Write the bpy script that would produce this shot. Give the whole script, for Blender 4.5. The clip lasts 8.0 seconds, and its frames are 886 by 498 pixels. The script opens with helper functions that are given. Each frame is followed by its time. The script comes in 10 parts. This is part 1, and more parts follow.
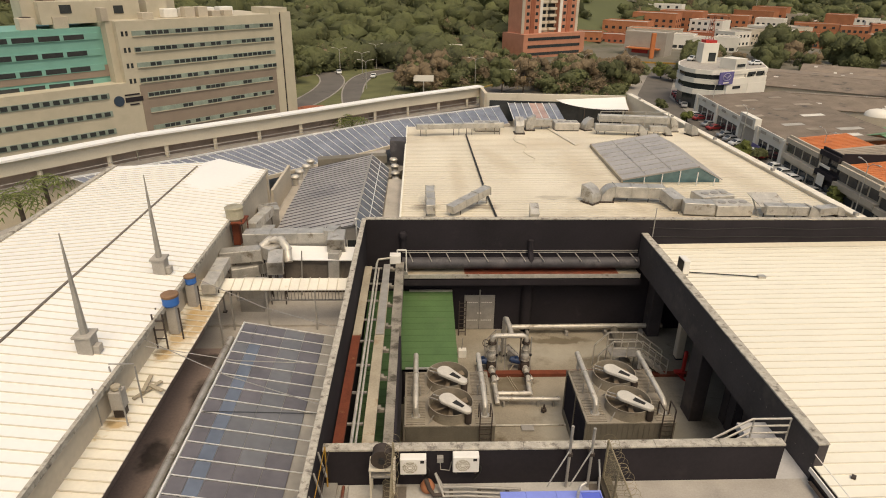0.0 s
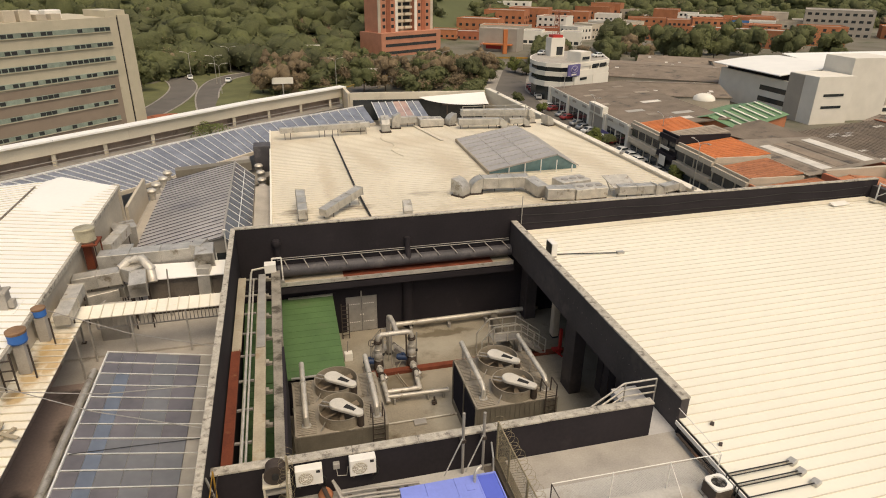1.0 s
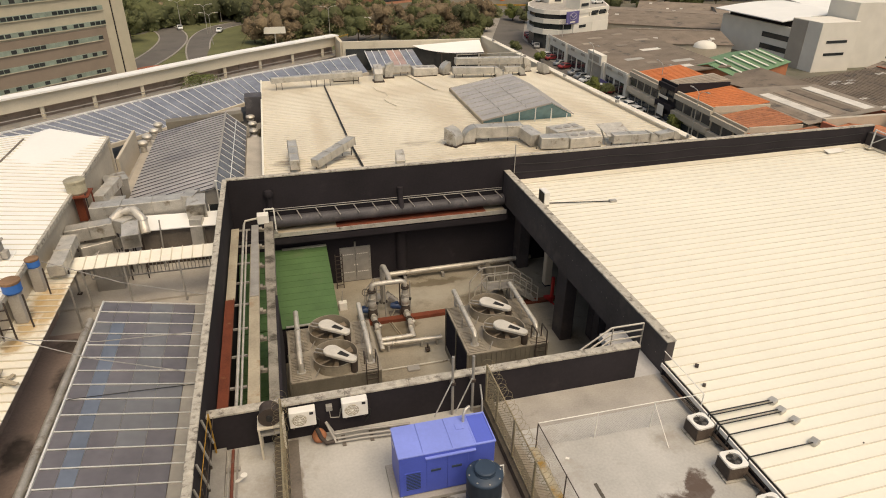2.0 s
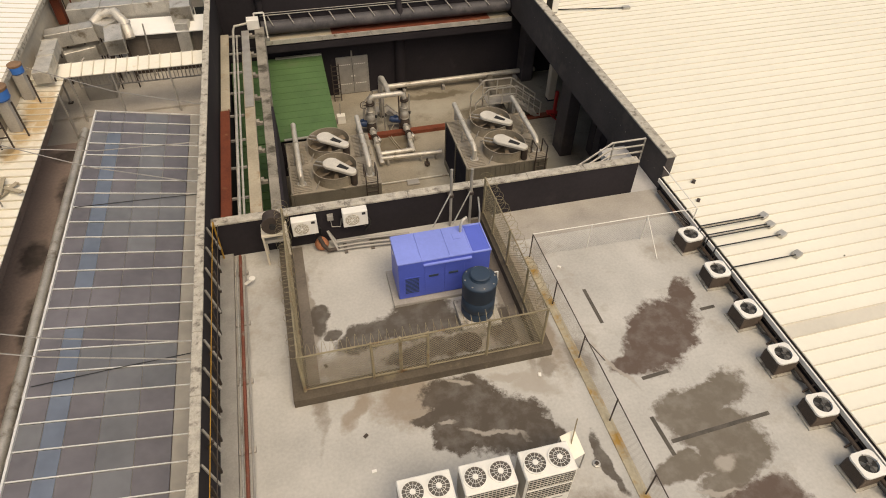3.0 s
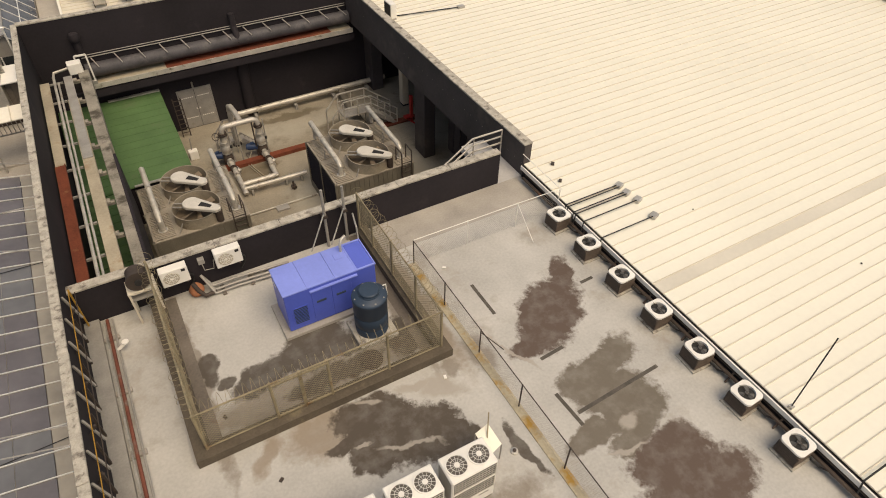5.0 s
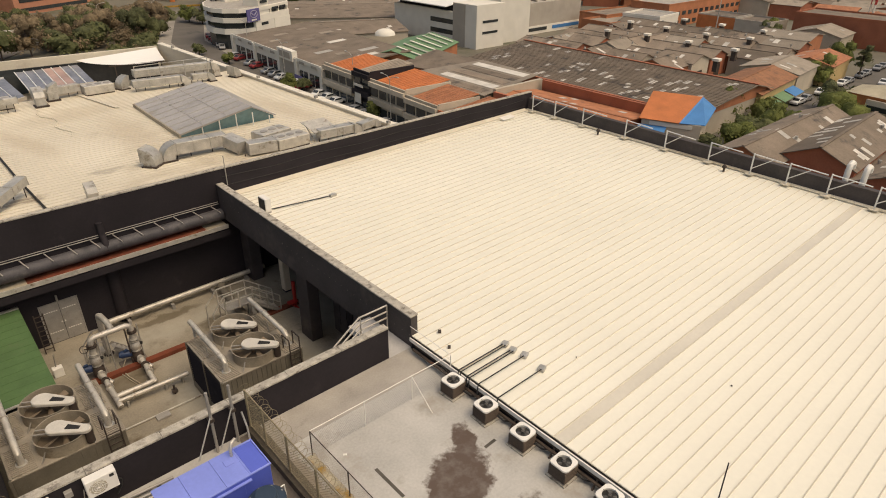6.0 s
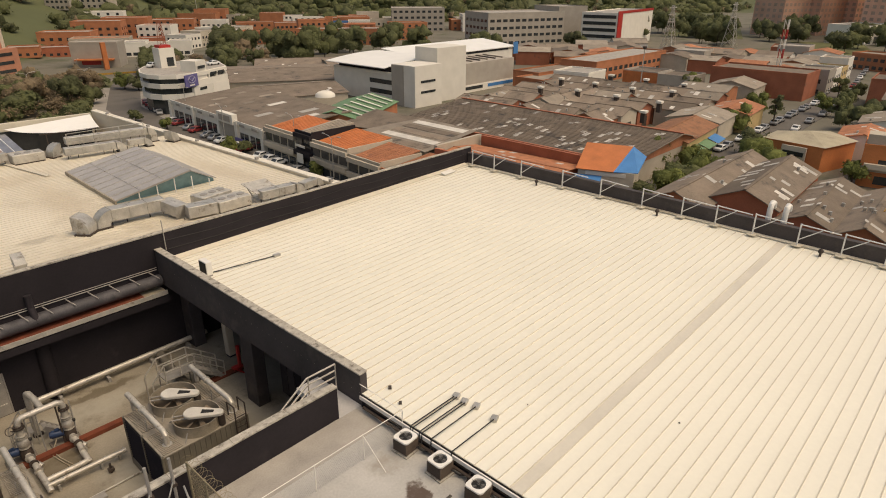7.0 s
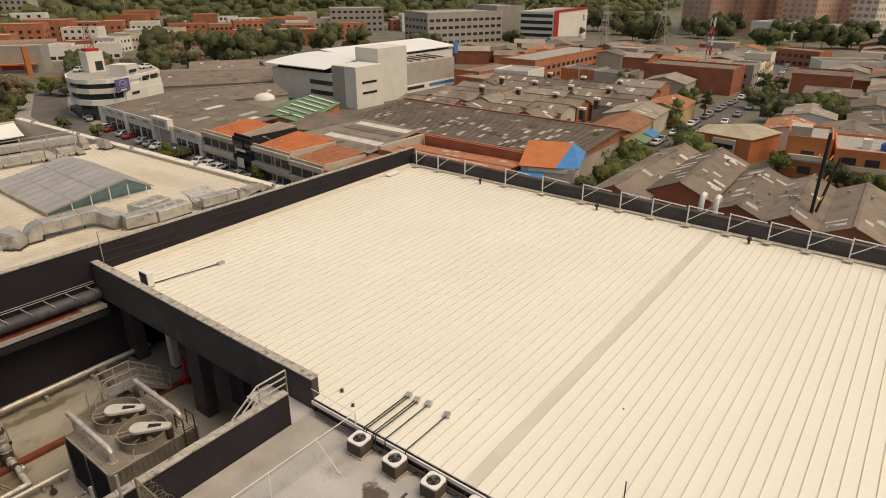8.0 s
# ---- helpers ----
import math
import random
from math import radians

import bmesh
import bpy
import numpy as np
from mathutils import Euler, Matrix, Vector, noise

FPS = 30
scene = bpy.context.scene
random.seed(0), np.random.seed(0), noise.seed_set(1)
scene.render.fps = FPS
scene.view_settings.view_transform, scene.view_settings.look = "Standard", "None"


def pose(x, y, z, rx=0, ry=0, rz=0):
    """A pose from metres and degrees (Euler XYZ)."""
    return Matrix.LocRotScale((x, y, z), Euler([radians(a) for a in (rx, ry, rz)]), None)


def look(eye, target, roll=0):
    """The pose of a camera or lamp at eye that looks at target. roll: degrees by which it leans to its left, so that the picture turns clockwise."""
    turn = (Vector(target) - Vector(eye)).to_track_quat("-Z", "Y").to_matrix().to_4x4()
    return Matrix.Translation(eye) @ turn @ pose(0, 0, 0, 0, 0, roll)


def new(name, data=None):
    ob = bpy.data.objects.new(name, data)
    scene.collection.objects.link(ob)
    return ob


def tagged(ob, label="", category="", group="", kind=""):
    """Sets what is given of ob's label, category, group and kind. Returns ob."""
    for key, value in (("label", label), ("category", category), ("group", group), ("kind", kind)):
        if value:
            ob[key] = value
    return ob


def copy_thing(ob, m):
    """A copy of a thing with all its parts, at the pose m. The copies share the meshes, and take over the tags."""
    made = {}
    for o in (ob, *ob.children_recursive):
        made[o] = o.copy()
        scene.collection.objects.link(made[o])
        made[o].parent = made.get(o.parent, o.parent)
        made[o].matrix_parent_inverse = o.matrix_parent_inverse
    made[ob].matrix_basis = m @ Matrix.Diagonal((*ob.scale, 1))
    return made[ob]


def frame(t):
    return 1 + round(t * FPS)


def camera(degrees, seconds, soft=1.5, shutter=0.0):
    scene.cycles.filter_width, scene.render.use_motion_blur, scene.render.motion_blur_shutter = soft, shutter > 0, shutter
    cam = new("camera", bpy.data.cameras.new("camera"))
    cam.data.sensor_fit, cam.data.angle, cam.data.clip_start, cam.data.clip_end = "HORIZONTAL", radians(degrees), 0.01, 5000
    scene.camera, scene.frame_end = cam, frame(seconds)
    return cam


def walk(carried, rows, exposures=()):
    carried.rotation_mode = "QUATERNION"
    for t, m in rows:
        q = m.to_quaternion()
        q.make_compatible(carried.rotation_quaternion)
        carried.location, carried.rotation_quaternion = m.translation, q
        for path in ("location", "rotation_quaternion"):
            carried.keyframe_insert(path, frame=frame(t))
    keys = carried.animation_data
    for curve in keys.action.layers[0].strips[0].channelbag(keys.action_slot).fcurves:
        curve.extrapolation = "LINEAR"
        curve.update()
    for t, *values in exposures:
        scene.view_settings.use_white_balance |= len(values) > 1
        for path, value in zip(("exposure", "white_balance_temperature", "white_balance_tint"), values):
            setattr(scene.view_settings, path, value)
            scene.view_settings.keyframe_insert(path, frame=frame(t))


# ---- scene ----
cam = camera(70.57, 8.0, soft=1.0)
PATH = [
    (0.0, pose(-0.284, 0.204, 15.226, 65.900, -0.793, -1.969)),
    (0.5, pose(-0.281, 0.231, 15.181, 65.997, -0.792, -11.221)),
    (1.0, pose(-0.331, 0.145, 15.229, 65.995, -0.711, -14.333)),
    (1.2, pose(-0.339, 0.092, 15.207, 66.051, -0.726, -14.831)),
    (2.3, pose(-0.015, -0.149, 15.011, 57.174, -0.506, -14.502)),
    (2.5, pose(-0.022, -0.139, 14.960, 53.193, -0.657, -14.468)),
    (3.0, pose(-0.014, -0.186, 14.901, 45.205, -0.829, -14.233)),
    (3.5, pose(0.001, -0.000, 14.997, 42.413, -0.946, -14.162)),
    (4.0, pose(0.026, 0.039, 15.029, 42.313, -0.927, -15.199)),
    (4.2, pose(0.040, 0.061, 14.993, 42.301, -0.981, -16.945)),
    (5.3, pose(0.044, -0.058, 14.982, 49.640, -0.764, -34.205)),
    (5.5, pose(0.027, -0.062, 15.101, 52.895, -0.743, -37.106)),
    (6.0, pose(0.003, -0.188, 15.367, 61.552, -0.533, -41.711)),
    (6.5, pose(0.023, -0.307, 15.311, 66.572, -0.066, -45.383)),
    (7.0, pose(-0.010, -0.374, 15.354, 66.603, -0.079, -47.174)),
    (7.5, pose(-0.115, -0.484, 15.469, 66.543, -0.081, -49.679)),
    (8.0, pose(-0.182, -0.592, 15.510, 66.577, 0.002, -52.393)),
]
walk(cam, PATH, exposures=[(0, 0.15, 8080, 7.7), (1.0, 0.18, 8080, 7.7), (3.0, 0.13, 8080, 7.7), (4.2, 0.15, 8080, 7.7), (5.3, 0.08, 8150, 8.5), (6.5, 0.0, 8230, 9.5), (8, -0.05, 8250, 10)])

# ---- world and sun: a bright overcast afternoon ----
world = bpy.data.worlds.new("overcast_sky")
scene.world = world
world.use_nodes = True
wn = world.node_tree
sky = wn.nodes.new("ShaderNodeTexSky")
sky.sky_type = "NISHITA"
sky.sun_disc = False
sky.sun_elevation = radians(62)
sky.sun_rotation = radians(161)
sky.air_density, sky.dust_density, sky.ozone_density = 1.0, 4.0, 0.6
wn.links.new(sky.outputs[0], wn.nodes["Background"].inputs[0])
wn.nodes["Background"].inputs[1].default_value = 0.15
sun = new("sun", bpy.data.lights.new("sun", "SUN"))
sun.data.energy, sun.data.angle, sun.data.color = 1.15, radians(40), (1.0, 0.95, 0.88)
sun.matrix_world = look((9, -27, 58), (0, 0, 0))

# ---- materials ----


def surf(name, col, rough=0.75, metal=0.0, var=0.25, scale=1.2, fine=14.0, bump=0.12, dirt=None, dirt_at=0.58, spread=0.0, spec=0.4):
    """A weathered surface: cloudy tone, fine grain, optional patches of dirt, optional tone shift per object."""
    m = bpy.data.materials.new(name)
    m.use_nodes = True
    t = m.node_tree
    n, l = t.nodes, t.links
    b = n["Principled BSDF"]
    b.inputs["Roughness"].default_value = rough
    b.inputs["Metallic"].default_value = metal
    b.inputs["Specular IOR Level"].default_value = spec
    geo = n.new("ShaderNodeNewGeometry")
    big, small = n.new("ShaderNodeTexNoise"), n.new("ShaderNodeTexNoise")
    big.inputs["Scale"].default_value, big.inputs["Detail"].default_value = scale, 5
    small.inputs["Scale"].default_value, small.inputs["Detail"].default_value = fine, 3
    for q in (big, small):
        l.new(geo.outputs["Position"], q.inputs["Vector"])
    add = n.new("ShaderNodeMath")
    add.operation = "MULTIPLY_ADD"
    l.new(small.outputs[0], add.inputs[0])
    add.inputs[1].default_value = 0.5
    l.new(big.outputs[0], add.inputs[2])
    rng = n.new("ShaderNodeMapRange")
    rng.inputs["From Min"].default_value, rng.inputs["From Max"].default_value = 0.45, 1.05
    rng.inputs["To Min"].default_value, rng.inputs["To Max"].default_value = 1 - var, 1 + var
    l.new(add.outputs[0], rng.inputs["Value"])
    tone = n.new("ShaderNodeVectorMath")
    tone.operation = "SCALE"
    tone.inputs[0].default_value = col[:3]
    l.new(rng.outputs[0], tone.inputs["Scale"])
    out = tone.outputs[0]
    if spread:
        info = n.new("ShaderNodeObjectInfo")
        r2 = n.new("ShaderNodeMapRange")
        r2.inputs["To Min"].default_value, r2.inputs["To Max"].default_value = 1 - spread, 1 + spread
        l.new(info.outputs["Random"], r2.inputs["Value"])
        t2 = n.new("ShaderNodeVectorMath")
        t2.operation = "SCALE"
        l.new(out, t2.inputs[0])
        l.new(r2.outputs[0], t2.inputs["Scale"])
        out = t2.outputs[0]
    if dirt:
        dn = n.new("ShaderNodeTexNoise")
        dn.inputs["Scale"].default_value, dn.inputs["Detail"].default_value = scale * 0.9, 8
        dn.inputs["Roughness"].default_value = 0.65
        off = n.new("ShaderNodeVectorMath")
        off.inputs[1].default_value = (31.0, 17.0, 5.0)
        l.new(geo.outputs["Position"], off.inputs[0])
        l.new(off.outputs[0], dn.inputs["Vector"])
        dr = n.new("ShaderNodeMapRange")
        dr.inputs["From Min"].default_value, dr.inputs["From Max"].default_value = dirt_at, dirt_at + 0.13
        l.new(dn.outputs[0], dr.inputs["Value"])
        mx = n.new("ShaderNodeMix")
        mx.data_type = "RGBA"
        l.new(dr.outputs[0], mx.inputs["Factor"])
        l.new(out, mx.inputs["A"])
        mx.inputs["B"].default_value = (*dirt[:3], 1)
        out = mx.outputs["Result"]
    l.new(out, b.inputs["Base Color"])
    if bump:
        bp = n.new("ShaderNodeBump")
        bp.inputs["Strength"].default_value, bp.inputs["Distance"].default_value = bump, 0.02
        l.new(small.outputs[0], bp.inputs["Height"])
        l.new(bp.outputs[0], b.inputs["Normal"])
    return m


def glazing(name, col, rough=0.12, var=0.3, scale=0.6):
    m = surf(name, col, rough, 0.0, var, scale, 3.0, 0.02, spread=0.07, spec=0.6)
    return m


M_CREAM = surf("cream_roof_sheet", (0.785, 0.748, 0.635), 0.5, 0.0, 0.05, 0.15, 5.0, 0.03, (0.66, 0.61, 0.51), 0.68)
M_CREAM_N = surf("stained_cream_sheet", (0.66, 0.60, 0.485), 0.55, 0.0, 0.14, 0.10, 4.0, 0.03, (0.44, 0.37, 0.27), 0.55)
M_LAG = surf("dusty_dark_lagging", (0.065, 0.060, 0.064), 0.6, 0.0, 0.4, 1.2, 14.0, 0.15, (0.12, 0.11, 0.108), 0.55)
M_CREAM_RIB = surf("roof_sheet_rib", (0.60, 0.54, 0.43), 0.55, 0.0, 0.08, 0.5, 5.0, 0.03)
M_WHITE_ROOF = surf("white_roof_sheet", (0.80, 0.785, 0.74), 0.5, 0.0, 0.05, 0.2, 5.0, 0.03, (0.71, 0.68, 0.61), 0.66)
# seam tone darkened to draw the thin shadow line along each rib
M_SEAM = surf("shadow_toned_seam_metal", (0.59, 0.53, 0.43), 0.6, 0.0, 0.1, 0.5, 5.0, 0.03)
M_BAND = surf("translucent_roof_strip", (0.62, 0.575, 0.485), 0.5, 0.0, 0.08, 0.4, 6.0, 0.03)
M_CONC = surf("weathered_concrete", (0.36, 0.33, 0.29), 0.85, 0.0, 0.22, 0.8, 16.0, 0.2, (0.20, 0.18, 0.15), 0.60)
M_REDPIPE = surf("dirty_red_pipe_paint", (0.17, 0.055, 0.035), 0.7, 0.0, 0.35, 2.0, 16.0, 0.15, (0.22, 0.19, 0.155), 0.56)
M_CONC_D = surf("dark_damp_concrete", (0.16, 0.135, 0.112), 0.85, 0.0, 0.3, 0.7, 14.0, 0.2, (0.06, 0.052, 0.045), 0.55)
M_PITFLOOR = surf("pit_concrete", (0.27, 0.235, 0.18), 0.85, 0.0, 0.3, 0.6, 12.0, 0.2, (0.13, 0.10, 0.065), 0.55)
M_CAP = surf("flaking_wall_coping", (0.41, 0.375, 0.315), 0.85, 0.0, 0.35, 4.0, 28.0, 0.35, (0.14, 0.12, 0.10), 0.53)
M_CHAR = surf("charcoal_paint", (0.0235, 0.0195, 0.0225), 0.85, 0.0, 0.25, 0.5, 9.0, 0.1, (0.043, 0.036, 0.039), 0.60, spec=0.25)
M_CHARD = surf("dusty_charcoal_paint", (0.062, 0.052, 0.051), 0.75, 0.0, 0.3, 0.6, 9.0, 0.12, (0.10, 0.085, 0.075), 0.56)
M_GREY = surf("grey_painted_steel", (0.33, 0.31, 0.28), 0.55, 0.2, 0.2, 2.0, 20.0, 0.1, (0.20, 0.15, 0.10), 0.64)
M_GALV = surf("galvanised_steel", (0.49, 0.465, 0.42), 0.42, 0.45, 0.32, 1.6, 24.0, 0.1, (0.22, 0.185, 0.14), 0.56)
M_PIPE = surf("aluminium_clad_pipe", (0.53, 0.495, 0.435), 0.45, 0.35, 0.25, 2.5, 25.0, 0.1, (0.20, 0.145, 0.095), 0.58)
M_TOWER = surf("dusty_tower_casing", (0.185, 0.165, 0.13), 0.7, 0.15, 0.2, 1.5, 16.0, 0.12, (0.15, 0.13, 0.10), 0.6)
M_RUST = surf("rust_red_channel", (0.165, 0.042, 0.02), 0.85, 0.0, 0.35, 1.4, 14.0, 0.25, (0.27, 0.14, 0.07), 0.62)
M_TAN = surf("stained_tan_beam", (0.36, 0.31, 0.23), 0.8, 0.0, 0.25, 0.7, 12.0, 0.15, (0.25, 0.14, 0.06), 0.57)
M_GREEN = surf("green_roof_sheet", (0.075, 0.142, 0.052), 0.6, 0.0, 0.2, 0.8, 10.0, 0.06, (0.10, 0.135, 0.065), 0.58)
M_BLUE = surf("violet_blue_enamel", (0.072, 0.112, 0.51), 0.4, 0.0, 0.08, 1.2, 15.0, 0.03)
# paler blue for the generator's roof panels, drip edge and hatch
M_BLUE_TOP = surf("pale_blue_enamel", (0.215, 0.27, 0.68), 0.45, 0.0, 0.10, 1.0, 12.0, 0.03, (0.40, 0.42, 0.75), 0.64)
M_NAVY = surf("dark_blue_plastic", (0.028, 0.047, 0.075), 0.5, 0.0, 0.12, 1.5, 14.0, 0.03)
M_DRUM = surf("blue_drum_plastic", (0.03, 0.13, 0.40), 0.45, 0.0, 0.1, 1.5, 14.0, 0.03)
M_WHITE = surf("white_enamel", (0.76, 0.73, 0.67), 0.45, 0.0, 0.07, 2.0, 20.0, 0.03, (0.60, 0.55, 0.47), 0.66)
M_BLACK = surf("black_grille", (0.022, 0.021, 0.020), 0.7, 0.0, 0.2, 3.0, 20.0, 0.05)
M_DARKM = surf("dark_brown_steel", (0.065, 0.049, 0.040), 0.65, 0.2, 0.25, 2.0, 18.0, 0.1, (0.14, 0.07, 0.03), 0.66)
M_YELLOW = surf("yellow_pipe_paint", (0.38, 0.21, 0.035), 0.55, 0.0, 0.25, 2.0, 16.0, 0.08, (0.22, 0.12, 0.04), 0.62)
M_MESHW = surf("rusty_fence_steel", (0.30, 0.25, 0.16), 0.7, 0.3, 0.3, 2.0, 20.0, 0.1, (0.20, 0.10, 0.04), 0.58)
M_RED = surf("red_paint", (0.42, 0.03, 0.025), 0.5, 0.0, 0.15, 2.0, 16.0, 0.04)
M_BLUEPUMP = surf("blue_pump_paint", (0.02, 0.042, 0.10), 0.5, 0.0, 0.15, 2.0, 16.0, 0.05)
# blue in the pane colour imitates a band showing in the glass
M_GLASS_B = glazing("blue_band_skylight_glass", (0.135, 0.160, 0.205), 0.10, 0.2)
M_GLASS_G = glazing("dusty_skylight_glass", (0.142, 0.133, 0.143), 0.12, 0.25)
M_EDGEGLASS = glazing("dusty_edge_glass", (0.30, 0.275, 0.235), 0.4, 0.25)
M_WELL = surf("brown_well_floor", (0.275, 0.21, 0.18), 0.85, 0.0, 0.25, 0.5, 10.0, 0.15, (0.17, 0.13, 0.11), 0.58)
# brown lifted in colour to make up for the shade under the canopy
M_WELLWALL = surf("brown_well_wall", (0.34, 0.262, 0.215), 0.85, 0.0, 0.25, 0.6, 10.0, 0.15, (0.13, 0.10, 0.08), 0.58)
M_GLASS_D = glazing("dark_tinted_glazing", (0.10, 0.105, 0.125), 0.22)
M_GLASS_L = surf("dusty_polycarbonate", (0.36, 0.34, 0.325), 0.4, 0.0, 0.2, 0.5, 6.0, 0.03, (0.29, 0.255, 0.215), 0.56, spread=0.1)
M_GLASS_T = glazing("teal_glass", (0.12, 0.22, 0.24), 0.12)
M_WINDOW = glazing("dark_window_glass", (0.035, 0.04, 0.042), 0.12)
M_ALU = surf("white_aluminium_bar", (0.74, 0.73, 0.70), 0.4, 0.2, 0.1, 2.0, 20.0, 0.03)
M_BLACK_STAIN = surf("black_rubber_tape", (0.085, 0.075, 0.062), 0.85, 0.0, 0.4, 2.0, 20.0, 0.1, (0.20, 0.18, 0.15), 0.60)
M_CREAM_WALL = surf("cream_render", (0.60, 0.52, 0.40), 0.85, 0.0, 0.12, 0.4, 8.0, 0.06, (0.42, 0.35, 0.27), 0.64)
M_HOSP = surf("olive_cream_render", (0.475, 0.425, 0.325), 0.85, 0.0, 0.1, 0.4, 8.0, 0.06, (0.39, 0.34, 0.26), 0.64)
M_BANDGLASS = glazing("pale_mint_strip", (0.23, 0.28, 0.235), 0.3, 0.3)
# brick lightened: the haze of distance is put into its colour
M_SLAB = surf("hazed_brick_slab", (0.64, 0.385, 0.275), 0.85, 0.0, 0.2, 0.1, 3.0, 0.1, spread=0.15)
# far panes lifted towards the wall tone, haze included in the colour
M_FARWIN = surf("hazed_far_window", (0.42, 0.30, 0.23), 0.4, 0.0, 0.3, 0.2, 2.0, 0.0)
M_TAUPE = surf("taupe_render", (0.26, 0.205, 0.16), 0.85, 0.0, 0.1, 0.4, 8.0, 0.06)
M_TEAL = surf("mint_green_panel", (0.17, 0.37, 0.31), 0.6, 0.0, 0.1, 0.4, 8.0, 0.04)
M_BRICK = surf("orange_brick", (0.40, 0.155, 0.075), 0.85, 0.0, 0.2, 0.3, 4.0, 0.1, (0.30, 0.13, 0.07), 0.6, spread=0.2)
M_BRICK_R = surf("red_brick", (0.34, 0.115, 0.062), 0.85, 0.0, 0.2, 0.3, 4.0, 0.1, (0.18, 0.08, 0.05), 0.6, spread=0.2)
M_PLASTER = surf("city_plaster", (0.47, 0.41, 0.325), 0.85, 0.0, 0.15, 0.3, 5.0, 0.06, (0.36, 0.32, 0.27), 0.62, spread=0.15)
M_PLASTER_W = surf("white_plaster", (0.72, 0.68, 0.60), 0.8, 0.0, 0.08, 0.3, 5.0, 0.05, (0.58, 0.54, 0.48), 0.66, spread=0.06)
M_OFFICE = surf("grey_office_render", (0.37, 0.33, 0.28), 0.85, 0.0, 0.12, 0.3, 5.0, 0.06, spread=0.12)
M_OCHRE = surf("ochre_render", (0.50, 0.36, 0.17), 0.85, 0.0, 0.12, 0.3, 5.0, 0.06)
M_CLAY = surf("clay_tile", (0.37, 0.15, 0.075), 0.85, 0.0, 0.3, 0.6, 4.0, 0.3, (0.22, 0.10, 0.06), 0.56, spread=0.2)
M_ORANGE = surf("orange_roof_sheet", (0.50, 0.16, 0.055), 0.7, 0.0, 0.2, 0.4, 5.0, 0.1, (0.33, 0.12, 0.06), 0.6)
M_ASB = surf("aged_fibre_cement", (0.20, 0.158, 0.12), 0.9, 0.0, 0.28, 0.25, 3.0, 0.2, (0.07, 0.062, 0.055), 0.56, spread=0.28)
M_ASB_L = surf("pale_fibre_cement", (0.28, 0.235, 0.185), 0.9, 0.0, 0.25, 0.25, 3.0, 0.2, (0.18, 0.155, 0.13), 0.58, spread=0.2)
M_PATCH = surf("pale_roof_patch", (0.50, 0.47, 0.42), 0.8, 0.0, 0.2, 0.6, 6.0, 0.1, spread=0.3)
M_GREEN_R = surf("faded_green_roof", (0.13, 0.23, 0.12), 0.7, 0.0, 0.15, 0.4, 5.0, 0.1)
M_BLUE_R = surf("bright_blue_roof", (0.05, 0.20, 0.45), 0.65, 0.0, 0.12, 0.4, 5.0, 0.06)
M_ASPHALT = surf("worn_asphalt", (0.125, 0.112, 0.097), 0.9, 0.0, 0.2, 0.15, 6.0, 0.15, (0.075, 0.07, 0.064), 0.58)
M_PAVE = surf("street_pavement", (0.30, 0.275, 0.24), 0.9, 0.0, 0.2, 0.2, 5.0, 0.1)
M_GRASS = surf("verge_grass", (0.115, 0.118, 0.048), 0.95, 0.0, 0.35, 0.15, 3.0, 0.3, (0.12, 0.12, 0.05), 0.6)
M_BARK = surf("bark", (0.085, 0.065, 0.05), 0.95, 0.0, 0.3, 1.0, 8.0, 0.4)
M_PURPLE = surf("violet_sign_panel", (0.12, 0.105, 0.26), 0.6, 0.0, 0.06, 1.0, 8.0, 0.02)
M_TYRE = surf("tyre_rubber", (0.02, 0.02, 0.02), 0.8, 0.0, 0.1, 4.0, 20.0, 0.05)


